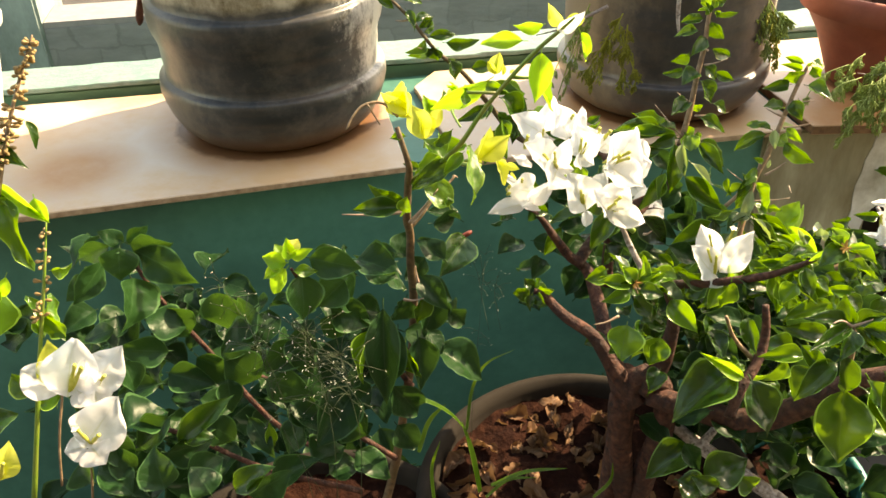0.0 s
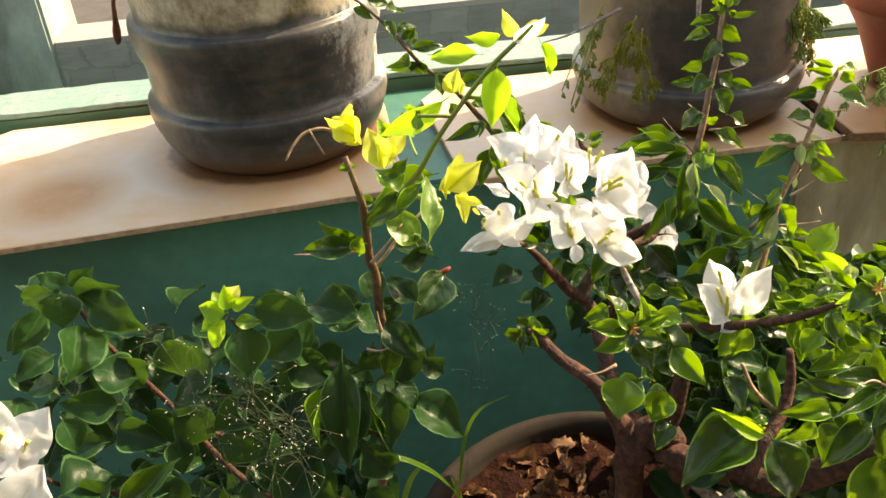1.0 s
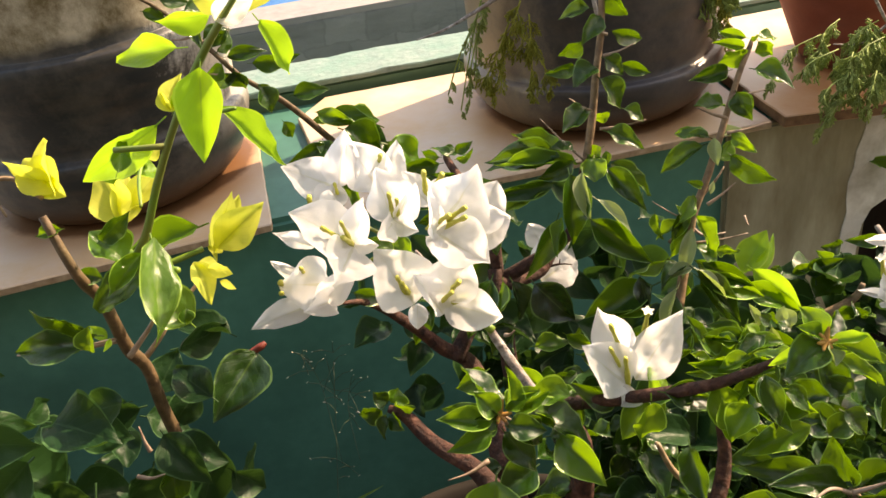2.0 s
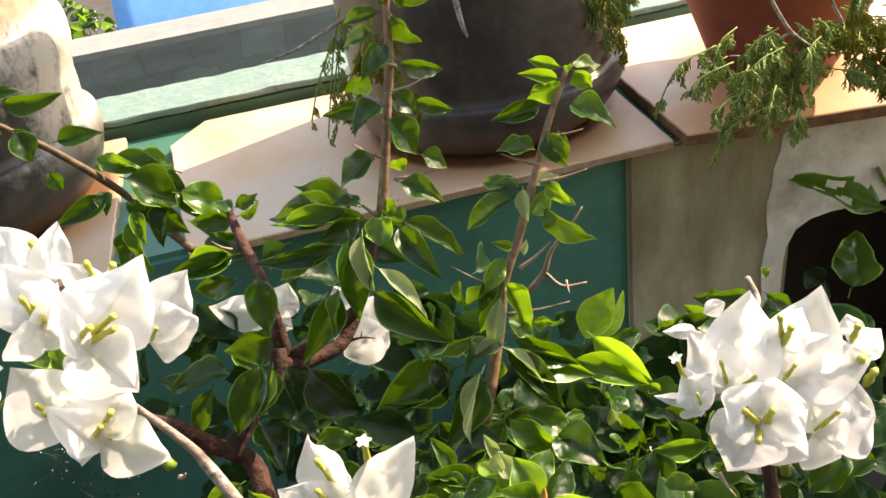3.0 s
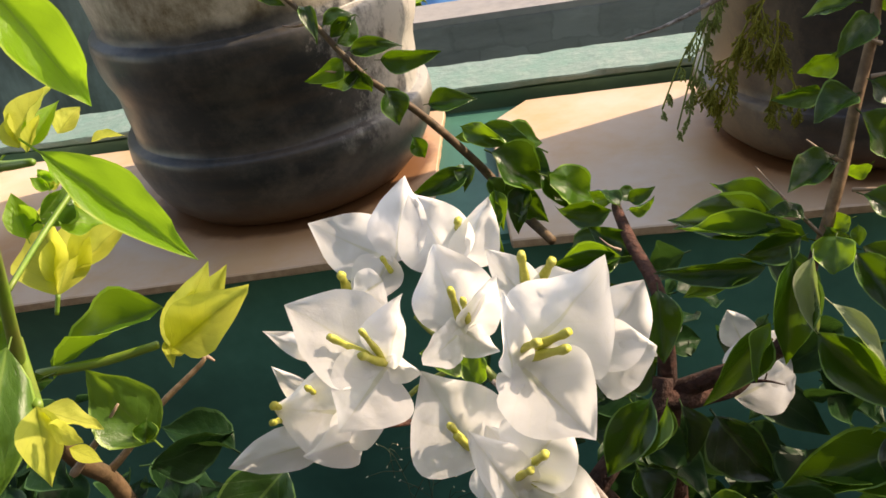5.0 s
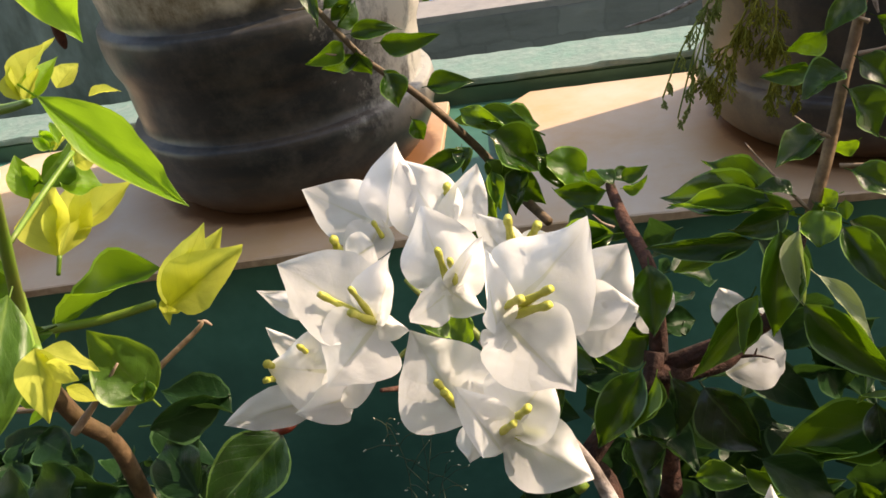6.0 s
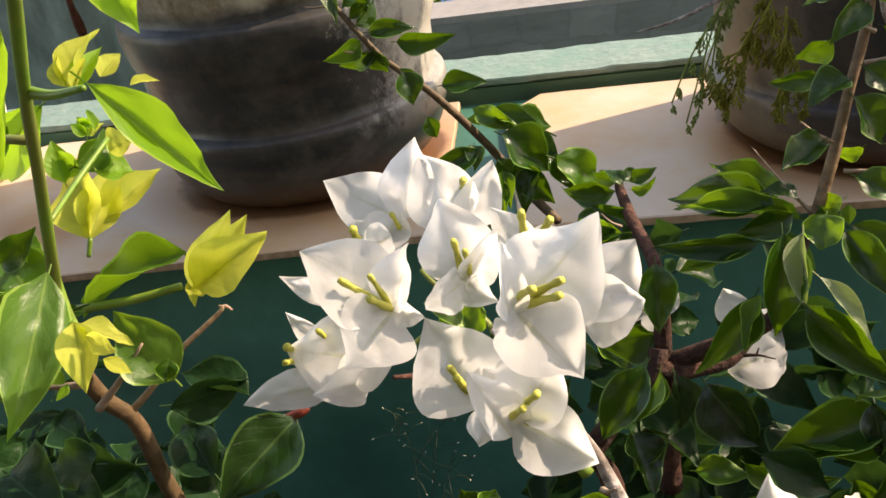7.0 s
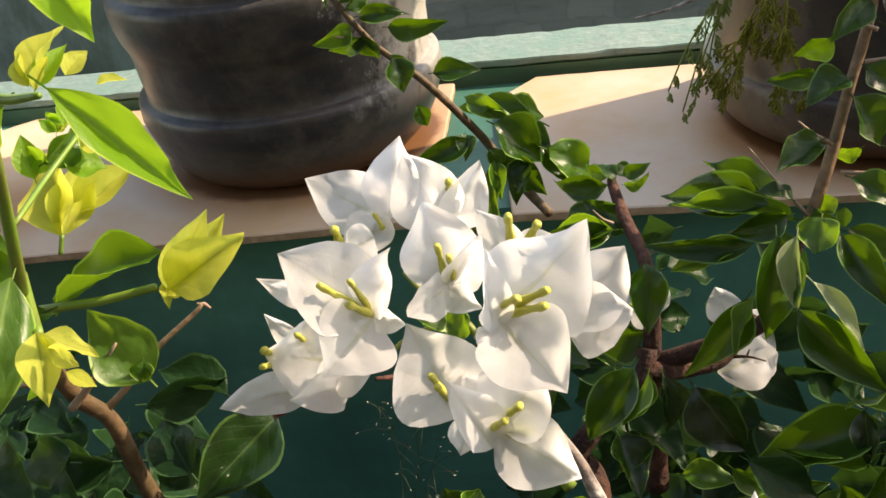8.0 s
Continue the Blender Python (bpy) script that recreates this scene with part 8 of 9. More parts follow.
leaf(left_shrub, "l", (0.0548, 0.5003, 0.8048), (0.0513, 0.5122, 0.8244), (-0.7363, -0.6287, 0.2501), 0.0223)
leaf(left_shrub, "l", (0.0567, 0.4992, 0.8070), (0.0431, 0.5119, 0.8198), (-0.063, -0.7441, 0.6651), 0.0168)
leaf(left_shrub, "l", (0.0583, 0.5014, 0.8039), (0.0396, 0.5068, 0.8204), (-0.0746, -0.9704, 0.2298), 0.0116)
leaf(left_shrub, "g", (0.0534, 0.4962, 0.7934), (0.0428, 0.4974, 0.7921), (-0.1638, -0.7007, 0.6944), 0.0060)
leaf(left_shrub, "g", (0.0752, 0.4809, 0.7825), (0.0649, 0.4897, 0.7949), (0.5265, -0.4156, 0.7417), 0.0170)
leaf(left_shrub, "m", (0.0822, 0.4862, 0.7750), (0.0523, 0.4854, 0.7610), (-0.3358, -0.5704, 0.7496), 0.0160)
leaf(left_shrub, "m", (0.0609, 0.4960, 0.7685), (0.0508, 0.4989, 0.7722), (-0.0014, -0.7937, 0.6082), 0.0073)
leaf(left_shrub, "m", (0.0473, 0.4882, 0.7455), (0.0142, 0.5000, 0.7408), (-0.3492, -0.7776, 0.5229), 0.0145)
leaf(left_shrub, "m", (0.0510, 0.4927, 0.7445), (0.0254, 0.4989, 0.7569), (-0.2887, -0.95, -0.1187), 0.0158)
leaf(left_shrub, "g", (0.0486, 0.4860, 0.7423), (0.0517, 0.4881, 0.7534), (-0.3107, -0.9138, 0.2616), 0.0104)
leaf(left_shrub, "s", (0.0809, 0.5197, 0.6776), (0.0627, 0.5391, 0.6875), (-0.1429, -0.5547, 0.8197), 0.0195)
leaf(left_shrub, "s", (0.0589, 0.4999, 0.6796), (0.0754, 0.4782, 0.6633), (-0.1735, -0.6736, 0.7185), 0.0193)
leaf(left_shrub, "m", (0.0614, 0.4928, 0.6695), (0.0547, 0.49, 0.6422), (0.2703, -0.9622, 0.0329), 0.0139)
leaf(left_shrub, "s", (0.081, 0.5071, 0.6404), (0.0947, 0.5067, 0.6223), (0.2403, -0.9489, 0.2044), 0.0172)
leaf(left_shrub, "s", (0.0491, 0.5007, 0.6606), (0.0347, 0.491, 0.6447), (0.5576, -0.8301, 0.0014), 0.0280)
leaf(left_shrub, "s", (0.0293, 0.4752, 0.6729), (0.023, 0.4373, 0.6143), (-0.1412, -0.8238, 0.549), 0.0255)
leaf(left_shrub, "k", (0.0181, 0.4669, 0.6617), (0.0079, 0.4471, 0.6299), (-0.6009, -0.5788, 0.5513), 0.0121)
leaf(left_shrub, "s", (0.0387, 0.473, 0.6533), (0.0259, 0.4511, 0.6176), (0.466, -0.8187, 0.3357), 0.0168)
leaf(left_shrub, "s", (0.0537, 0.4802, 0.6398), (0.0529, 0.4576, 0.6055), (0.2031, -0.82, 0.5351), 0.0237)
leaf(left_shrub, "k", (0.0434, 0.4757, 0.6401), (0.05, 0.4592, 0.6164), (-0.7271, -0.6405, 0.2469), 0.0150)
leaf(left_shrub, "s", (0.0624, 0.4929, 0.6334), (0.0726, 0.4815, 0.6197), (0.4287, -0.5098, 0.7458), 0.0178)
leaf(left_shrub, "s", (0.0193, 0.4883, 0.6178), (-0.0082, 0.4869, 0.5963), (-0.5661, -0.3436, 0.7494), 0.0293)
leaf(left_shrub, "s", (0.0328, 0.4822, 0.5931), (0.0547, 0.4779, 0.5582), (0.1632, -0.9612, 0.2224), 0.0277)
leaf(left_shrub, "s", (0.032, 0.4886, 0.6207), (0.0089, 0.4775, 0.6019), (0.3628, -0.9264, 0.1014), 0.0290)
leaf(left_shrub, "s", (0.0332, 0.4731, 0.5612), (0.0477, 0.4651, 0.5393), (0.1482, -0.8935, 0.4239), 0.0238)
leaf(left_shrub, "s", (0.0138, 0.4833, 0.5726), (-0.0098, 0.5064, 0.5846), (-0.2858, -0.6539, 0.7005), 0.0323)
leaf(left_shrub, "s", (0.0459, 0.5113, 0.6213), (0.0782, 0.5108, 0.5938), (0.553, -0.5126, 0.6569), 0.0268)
leaf(left_shrub, "y", (-0.0324, 0.4756, 0.7193), (-0.0477, 0.4782, 0.7242), (-0.0882, -0.9649, 0.2475), 0.0134)
leaf(left_shrub, "y", (-0.0324, 0.4756, 0.7193), (-0.0487, 0.4751, 0.7086), (-0.475, -0.4683, 0.7451), 0.0111)
leaf(left_shrub, "y", (-0.0308, 0.4746, 0.7219), (-0.0296, 0.4791, 0.7362), (0.3439, -0.904, 0.2539), 0.0097)
leaf(left_shrub, "l", (-0.0288, 0.4755, 0.7254), (-0.0234, 0.4852, 0.7328), (-0.163, -0.5388, 0.8265), 0.0121)
leaf(left_shrub, "y", (-0.0284, 0.4769, 0.7222), (-0.0145, 0.4733, 0.7292), (-0.3666, -0.8927, 0.262), 0.0081)
leaf(left_shrub, "y", (-0.0324, 0.471, 0.718), (-0.0449, 0.4699, 0.6982), (-0.604, -0.676, 0.4222), 0.0136)
leaf(left_shrub, "g", (-0.028, 0.4735, 0.7134), (-0.0123, 0.4753, 0.7098), (0.2309, -0.7298, 0.6434), 0.0089)
leaf(left_shrub, "y", (-0.0341, 0.4795, 0.7213), (-0.0384, 0.4852, 0.7292), (0.1494, -0.7577, 0.6353), 0.0088)
leaf(left_shrub, "q", (-0.0173, 0.4852, 0.715), (0.0167, 0.4757, 0.7075), (-0.1438, -0.8768, 0.4589), 0.0232)
leaf(left_shrub, "q", (-0.0136, 0.4919, 0.7168), (0.0126, 0.4966, 0.703), (0.4538, -0.6063, 0.653), 0.0133)
leaf(left_shrub, "q", (-0.0234, 0.4759, 0.7088), (-0.0235, 0.4584, 0.6825), (0.1321, -0.8267, 0.5469), 0.0260)
leaf(left_shrub, "q", (0.005, 0.4898, 0.69), (-0.0158, 0.479, 0.6773), (-0.0335, -0.7359, 0.6763), 0.0255)
leaf(left_shrub, "q", (-0.0079, 0.4979, 0.6814), (0.0124, 0.4987, 0.6577), (0.6609, -0.5132, 0.5476), 0.0337)
leaf(left_shrub, "q", (0.0138, 0.5053, 0.697), (0.044, 0.485, 0.697), (-0.1256, -0.1882, 0.9741), 0.0273)
leaf(left_shrub, "q", (0.045, 0.5109, 0.6935), (0.0168, 0.5165, 0.6891), (-0.2448, -0.7057, 0.6649), 0.0188)
leaf(left_shrub, "q", (0.0195, 0.5166, 0.6788), (0.0431, 0.5054, 0.6781), (-0.1388, -0.347, 0.9275), 0.0200)
leaf(left_shrub, "q", (-0.0068, 0.497, 0.6621), (0.0229, 0.4903, 0.6472), (-0.0042, -0.9157, 0.4019), 0.0267)
leaf(left_shrub, "q", (-0.0156, 0.494, 0.6558), (0.0099, 0.4898, 0.6394), (0.0073, -0.9662, 0.2577), 0.0200)
leaf(left_shrub, "q", (-0.1581, 0.5803, 0.6846), (-0.1749, 0.5802, 0.6971), (0.3327, -0.835, 0.4382), 0.0142)
leaf(left_shrub, "q", (-0.156, 0.58, 0.6845), (-0.1386, 0.5911, 0.6878), (0.5543, -0.8028, -0.2195), 0.0241)
leaf(left_shrub, "q", (-0.1595, 0.5789, 0.6858), (-0.1698, 0.5783, 0.6851), (-0.0332, -0.4576, 0.8886), 0.0189)
leaf(left_shrub, "q", (-0.1608, 0.5733, 0.6845), (-0.1637, 0.5598, 0.6634), (0.2215, -0.834, 0.5053), 0.0299)
leaf(left_shrub, "q", (-0.1541, 0.5785, 0.6827), (-0.1229, 0.5789, 0.6754), (-0.0177, -0.9917, -0.127), 0.0262)
leaf(left_shrub, "q", (-0.1499, 0.5797, 0.6762), (-0.108, 0.5502, 0.6591), (-0.3206, -0.7723, 0.5484), 0.0295)
leaf(left_shrub, "q", (-0.1723, 0.5898, 0.6779), (-0.2042, 0.5981, 0.6612), (-0.3487, -0.9127, 0.213), 0.0185)
leaf(left_shrub, "q", (-0.178, 0.5835, 0.6672), (-0.1979, 0.5563, 0.6476), (0.7228, -0.664, 0.1913), 0.0230)
leaf(left_shrub, "q", (-0.155, 0.5645, 0.6613), (-0.1518, 0.534, 0.636), (0.8235, -0.308, 0.4764), 0.0458)
leaf(left_shrub, "q", (-0.1881, 0.5779, 0.6568), (-0.2082, 0.5651, 0.6479), (0.1927, -0.742, 0.6421), 0.0205)
leaf(left_shrub, "q", (-0.1229, 0.5539, 0.6153), (-0.152, 0.5556, 0.6353), (0.4882, -0.4499, 0.7478), 0.0314)
leaf(left_shrub, "q", (-0.1338, 0.5653, 0.6304), (-0.1223, 0.5568, 0.6013), (-0.1464, -0.9637, 0.2232), 0.0331)
leaf(left_shrub, "q", (-0.0934, 0.5662, 0.6399), (-0.0923, 0.5571, 0.5989), (-0.1206, -0.9698, 0.2121), 0.0348)
leaf(left_shrub, "q", (-0.0653, 0.5384, 0.64), (-0.0876, 0.5412, 0.6139), (-0.6946, -0.4701, 0.5445), 0.0384)
leaf(left_shrub, "q", (-0.0632, 0.52, 0.6217), (-0.0992, 0.5266, 0.6113), (-0.2976, -0.137, 0.9448), 0.0386)
leaf(left_shrub, "q", (-0.0894, 0.5002, 0.6048), (-0.0883, 0.4857, 0.5831), (0.2184, -0.8062, 0.5499), 0.0201)
leaf(left_shrub, "q", (-0.0607, 0.4956, 0.6036), (-0.0294, 0.4837, 0.592), (-0.0773, -0.7944, 0.6024), 0.0274)
leaf(left_shrub, "q", (-0.0657, 0.5002, 0.6004), (-0.09, 0.5045, 0.623), (-0.1049, -0.9916, 0.0761), 0.0366)
leaf(left_shrub, "q", (-0.0368, 0.508, 0.6271), (-0.0618, 0.4879, 0.6163), (0.5228, -0.8038, 0.2838), 0.0263)
leaf(left_shrub, "q", (-0.0351, 0.5084, 0.6372), (-0.027, 0.4848, 0.6073), (0.1954, -0.7439, 0.639), 0.0269)
leaf(left_shrub, "q", (-0.1756, 0.5544, 0.6237), (-0.205, 0.5599, 0.6129), (-0.3751, -0.5595, 0.7391), 0.0175)
leaf(left_shrub, "q", (-0.1365, 0.5424, 0.6044), (-0.1739, 0.5362, 0.6161), (0.2839, -0.8447, 0.4537), 0.0246)
leaf(left_shrub, "q", (-0.164, 0.5151, 0.6215), (-0.1555, 0.5035, 0.5999), (0.5099, -0.6567, 0.5557), 0.0219)
leaf(left_shrub, "q", (-0.1371, 0.529, 0.5932), (-0.1013, 0.5098, 0.5925), (-0.3503, -0.675, 0.6493), 0.0244)
leaf(left_shrub, "q", (-0.1436, 0.5178, 0.5931), (-0.1774, 0.5169, 0.5886), (-0.0934, -0.5643, 0.8203), 0.0207)
leaf(left_shrub, "q", (-0.1143, 0.5326, 0.6031), (-0.0828, 0.5201, 0.5856), (-0.3152, -0.9427, 0.109), 0.0337)
leaf(left_shrub, "q", (-0.1626, 0.473, 0.5946), (-0.1334, 0.4922, 0.5924), (0.137, -0.0962, 0.9859), 0.0393)
leaf(left_shrub, "q", (-0.1303, 0.4723, 0.6), (-0.1608, 0.4722, 0.5723), (-0.4626, -0.724, 0.5118), 0.0278)
leaf(left_shrub, "m", (-0.1247, 0.4604, 0.5831), (-0.0875, 0.4694, 0.6164), (-0.5022, -0.5084, 0.6995), 0.0183)
leaf(left_shrub, "m", (-0.1223, 0.4622, 0.5863), (-0.0986, 0.4616, 0.5878), (-0.0665, -0.5361, 0.8415), 0.0153)
leaf(left_shrub, "q", (-0.1353, 0.4587, 0.5785), (-0.1022, 0.4652, 0.5734), (0.199, -0.9782, 0.0598), 0.0242)
leaf(left_shrub, "q", (-0.155, 0.4472, 0.5753), (-0.174, 0.458, 0.5902), (-0.0072, -0.8135, 0.5815), 0.0233)
leaf(left_shrub, "q", (-0.1711, 0.465, 0.599), (-0.1578, 0.4493, 0.5736), (0.0562, -0.8359, 0.5459), 0.0231)
leaf(left_shrub, "q", (-0.1192, 0.4359, 0.5745), (-0.0935, 0.4488, 0.5776), (0.2991, -0.7402, 0.6021), 0.0255)
leaf(left_shrub, "q", (-0.1355, 0.4342, 0.5687), (-0.1424, 0.4475, 0.5949), (0.0989, -0.8765, 0.4711), 0.0300)
leaf(left_shrub, "q", (-0.1571, 0.4321, 0.5702), (-0.1829, 0.4591, 0.5796), (0.006, -0.3227, 0.9465), 0.0251)
leaf(left_shrub, "m", (-0.0859, 0.4161, 0.5786), (-0.0575, 0.412, 0.5991), (-0.4826, -0.6977, 0.5294), 0.0187)
leaf(left_shrub, "q", (-0.1012, 0.4164, 0.5761), (-0.109, 0.4251, 0.5957), (0.5814, -0.6343, 0.5095), 0.0256)
leaf(left_shrub, "q", (-0.0612, 0.4348, 0.5572), (-0.0295, 0.4318, 0.5824), (-0.561, -0.5209, 0.6434), 0.0240)
leaf(left_shrub, "q", (-0.0775, 0.4858, 0.5763), (-0.0601, 0.4582, 0.5603), (0.066, -0.4696, 0.8804), 0.0156)
leaf(left_shrub, "g", (-0.0617, 0.4737, 0.5794), (-0.0622, 0.471, 0.5529), (0.1333, -0.9863, 0.0974), 0.0092)
leaf(left_shrub, "q", (-0.0376, 0.4867, 0.5675), (-0.0576, 0.4723, 0.5445), (-0.5417, -0.4152, 0.7308), 0.0264)
leaf(left_shrub, "q", (-0.046, 0.5026, 0.5715), (-0.0259, 0.4796, 0.5605), (0.0913, -0.3637, 0.927), 0.0248)
leaf(left_shrub, "q", (-0.0345, 0.4743, 0.5312), (-0.0081, 0.4886, 0.5353), (-0.1691, 0.026, 0.9853), 0.0357)
leaf(left_shrub, "q", (-0.0228, 0.4677, 0.5235), (0.0036, 0.4779, 0.5255), (0.1144, -0.4694, 0.8756), 0.0248)
leaf(left_shrub, "q", (-0.0002, 0.4807, 0.5295), (0.0242, 0.4577, 0.5245), (0.0396, -0.1725, 0.9842), 0.0268)
leaf(left_shrub, "q", (-0.1939, 0.4708, 0.6031), (-0.1705, 0.4698, 0.605), (-0.0881, -0.6023, 0.7934), 0.0149)
leaf(left_shrub, "q", (-0.1828, 0.4404, 0.5777), (-0.1932, 0.4519, 0.5897), (-0.3468, -0.809, 0.4747), 0.0293)
leaf(left_shrub, "q", (-0.0751, 0.4122, 0.575), (-0.0465, 0.4096, 0.5884), (-0.0561, -0.9957, -0.0737), 0.0301)
leaf(left_shrub, "q", (-0.1214, 0.5001, 0.5708), (-0.0969, 0.4941, 0.566), (-0.0056, -0.6396, 0.7687), 0.0237)
leaf(left_shrub, "q", (-0.091, 0.4893, 0.5516), (-0.1153, 0.4937, 0.5759), (0.1526, -0.9356, 0.3184), 0.0256)
leaf(left_shrub, "q", (-0.0218, 0.4795, 0.5598), (-0.0469, 0.5125, 0.5682), (0.0526, -0.2099, 0.9763), 0.0291)
leaf(left_shrub, "q", (0.01, 0.4864, 0.5402), (-0.0093, 0.5036, 0.5575), (-0.5015, -0.8255, 0.2591), 0.0334)
f = flower(left_shrub, [((-0.188, 0.4638, 0.6391), (-0.1782, 0.4647, 0.6645), 0.0013, 0), ((-0.1867, 0.4647, 0.6407), (-0.1736, 0.4629, 0.6628), 0.0013, 0)])
leaf(f, "w", (-0.1881, 0.4623, 0.6405), (-0.1786, 0.4789, 0.6783), (0.2343, -0.9106, 0.3403), 0.0332, "bract")
leaf(f, "w", (-0.1917, 0.464, 0.6422), (-0.2169, 0.4741, 0.6588), (0.3297, -0.4963, 0.8031), 0.0271, "bract")
leaf(f, "l", (-0.1943, 0.4678, 0.6418), (-0.1986, 0.4876, 0.6705), (0.3098, -0.7599, 0.5714), 0.0233, "bract")
leaf(f, "w", (-0.182, 0.4635, 0.6436), (-0.1695, 0.4513, 0.6391), (-0.107, -0.436, 0.8936), 0.0175, "bract")
leaf(f, "w", (-0.1802, 0.4631, 0.6435), (-0.1625, 0.4654, 0.6546), (-0.1447, -0.8983, 0.4149), 0.0139, "bract")
f = flower(left_shrub, [((-0.1728, 0.4672, 0.6386), (-0.1608, 0.4614, 0.6545), 0.0013, 1)])
leaf(f, "w", (-0.1741, 0.4659, 0.64), (-0.1488, 0.475, 0.6667), (-0.1284, -0.8946, 0.428), 0.0285, "bract")
leaf(f, "w", (-0.1722, 0.4656, 0.6399), (-0.1679, 0.4532, 0.6333), (0.1638, -0.4223, 0.8916), 0.0212, "bract")
leaf(f, "w", (-0.1739, 0.4669, 0.6416), (-0.1759, 0.4775, 0.6568), (0.2813, -0.7723, 0.5696), 0.0141, "bract")
f = flower(left_shrub, [((-0.1756, 0.4399, 0.6153), (-0.1801, 0.4373, 0.6321), 0.0012, 2), ((-0.1749, 0.4398, 0.6153), (-0.1658, 0.4328, 0.6287), 0.0012, 0)])
leaf(f, "w", (-0.1789, 0.438, 0.6153), (-0.153, 0.448, 0.6435), (0.0671, -0.958, 0.2787), 0.0350, "bract")
leaf(f, "w", (-0.1771, 0.4377, 0.6153), (-0.1911, 0.4335, 0.6167), (0.2738, -0.6948, 0.665), 0.0160, "bract")
leaf(f, "w", (-0.1752, 0.4374, 0.6152), (-0.1649, 0.4248, 0.6096), (0.006, -0.4031, 0.9151), 0.0228, "bract")
f = flower(left_shrub, [((-0.2299, 0.4213, 0.6114), (-0.222, 0.4177, 0.6295), 0.0012, 0)])
leaf(f, "l", (-0.229, 0.4198, 0.6129), (-0.2207, 0.4323, 0.6336), (0.2664, -0.868, 0.4191), 0.0199, "bract")
leaf(f, "l", (-0.2272, 0.4195, 0.6129), (-0.2346, 0.4315, 0.629), (0.3602, -0.6642, 0.6551), 0.0159, "bract")
stem("branch", left_shrub, [(-0.2071, 0.4486, 0.5703, 0.0009), (-0.2022, 0.4584, 0.6042, 0.0009), (-0.1925, 0.4646, 0.6392, 0.0009)], M_TWIG, sides=5)
stem("branch", left_shrub, [(-0.1872, 0.4363, 0.5566, 0.0009), (-0.1787, 0.4430, 0.6047, 0.0009), (-0.1792, 0.4603, 0.6304, 0.0009)], M_TWIG, sides=5)
# far weed
leaf(far_weed, "h", (0.8138, 0.8699, 0.4443), (0.7414, 0.9219, 0.4805), (-0.1489, -0.4114, 0.8992), 0.0412)
leaf(far_weed, "g", (0.7838, 0.8634, 0.3611), (0.8272, 0.9147, 0.3985), (-0.1115, -0.5214, 0.846), 0.0475)
leaf(far_weed, "g", (0.7954, 0.8853, 0.3977), (0.7764, 0.8818, 0.3913), (0.0713, -0.9513, 0.2998), 0.0248)
leaf(far_weed, "s", (0.7689, 0.9197, 0.3537), (0.7909, 0.9102, 0.3328), (-0.2201, -0.9539, 0.2041), 0.0273)
leaf(far_weed, "s", (0.7862, 0.92, 0.3195), (0.8128, 0.9313, 0.3196), (0.3857, -0.903, 0.189), 0.0392)


def inner_leaves(plant, kind, n, centre, radii, seed, size=0.042):
    """The dim crowded leaves deep inside a shrub, as one mesh."""
    rng = random.Random(seed)
    verts, faces, uvs = [], [], []
    inv = plant.matrix_world.inverted()
    for _ in range(n):
        while True:
            q = Vector((rng.uniform(-1, 1), rng.uniform(-1, 1), rng.uniform(-1, 1)))
            if q.length < 1:
                break
        base = Vector(centre) + Vector((q.x * radii[0], q.y * radii[1], q.z * radii[2]))
        a = rng.uniform(0, 2 * math.pi)
        y = Vector((math.cos(a), math.sin(a), rng.uniform(-0.8, 0.2))).normalized()
        nrm = Vector((rng.uniform(-0.5, 0.5), rng.uniform(-0.9, 0.1), 1)).normalized()
        x = y.cross(nrm).normalized()
        z = x.cross(y)
        s = size * rng.uniform(0.7, 1.2)
        me = rng.choice(LEAVES[kind])
        m = Matrix((x * s * 0.75, y * s, z * s)).transposed().to_4x4()
        m.translation = base
        m = inv @ m
        k = len(verts)
        verts += [m @ v.co for v in me.vertices]
        faces += [[k + i for i in p.vertices] for p in me.polygons]
        uvs += [tuple(d.uv) for d in me.uv_layers[0].data]
    me = bpy.data.meshes.new("inner_leaves")
    me.from_pydata(verts, [], faces)
    layer = me.uv_layers.new(name="uv")
    layer.data.foreach_set("uv", [c for u in uvs for c in u])
    me.polygons.foreach_set("use_smooth", [True] * len(faces))
    me.materials.append(LEAVES[kind][0].materials[0])
    ob = new("inner_leaves", me)
    ob.parent = plant
    return tagged(ob, "crowded dark inner leaves", kind="stuff")


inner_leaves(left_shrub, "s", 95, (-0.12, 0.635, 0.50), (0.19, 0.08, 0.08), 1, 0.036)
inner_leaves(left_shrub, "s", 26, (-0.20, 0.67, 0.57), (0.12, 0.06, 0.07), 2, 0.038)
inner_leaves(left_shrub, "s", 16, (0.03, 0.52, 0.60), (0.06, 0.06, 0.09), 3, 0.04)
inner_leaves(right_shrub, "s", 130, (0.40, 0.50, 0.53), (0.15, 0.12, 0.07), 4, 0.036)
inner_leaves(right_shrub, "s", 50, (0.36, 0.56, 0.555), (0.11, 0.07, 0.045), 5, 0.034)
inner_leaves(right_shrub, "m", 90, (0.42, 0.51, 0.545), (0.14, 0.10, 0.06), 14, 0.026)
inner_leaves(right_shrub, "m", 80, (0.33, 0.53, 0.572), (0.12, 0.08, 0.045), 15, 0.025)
# leaf mass added to keep the sun off the pot and its soil
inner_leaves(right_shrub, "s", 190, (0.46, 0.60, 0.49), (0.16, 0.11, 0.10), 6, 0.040)

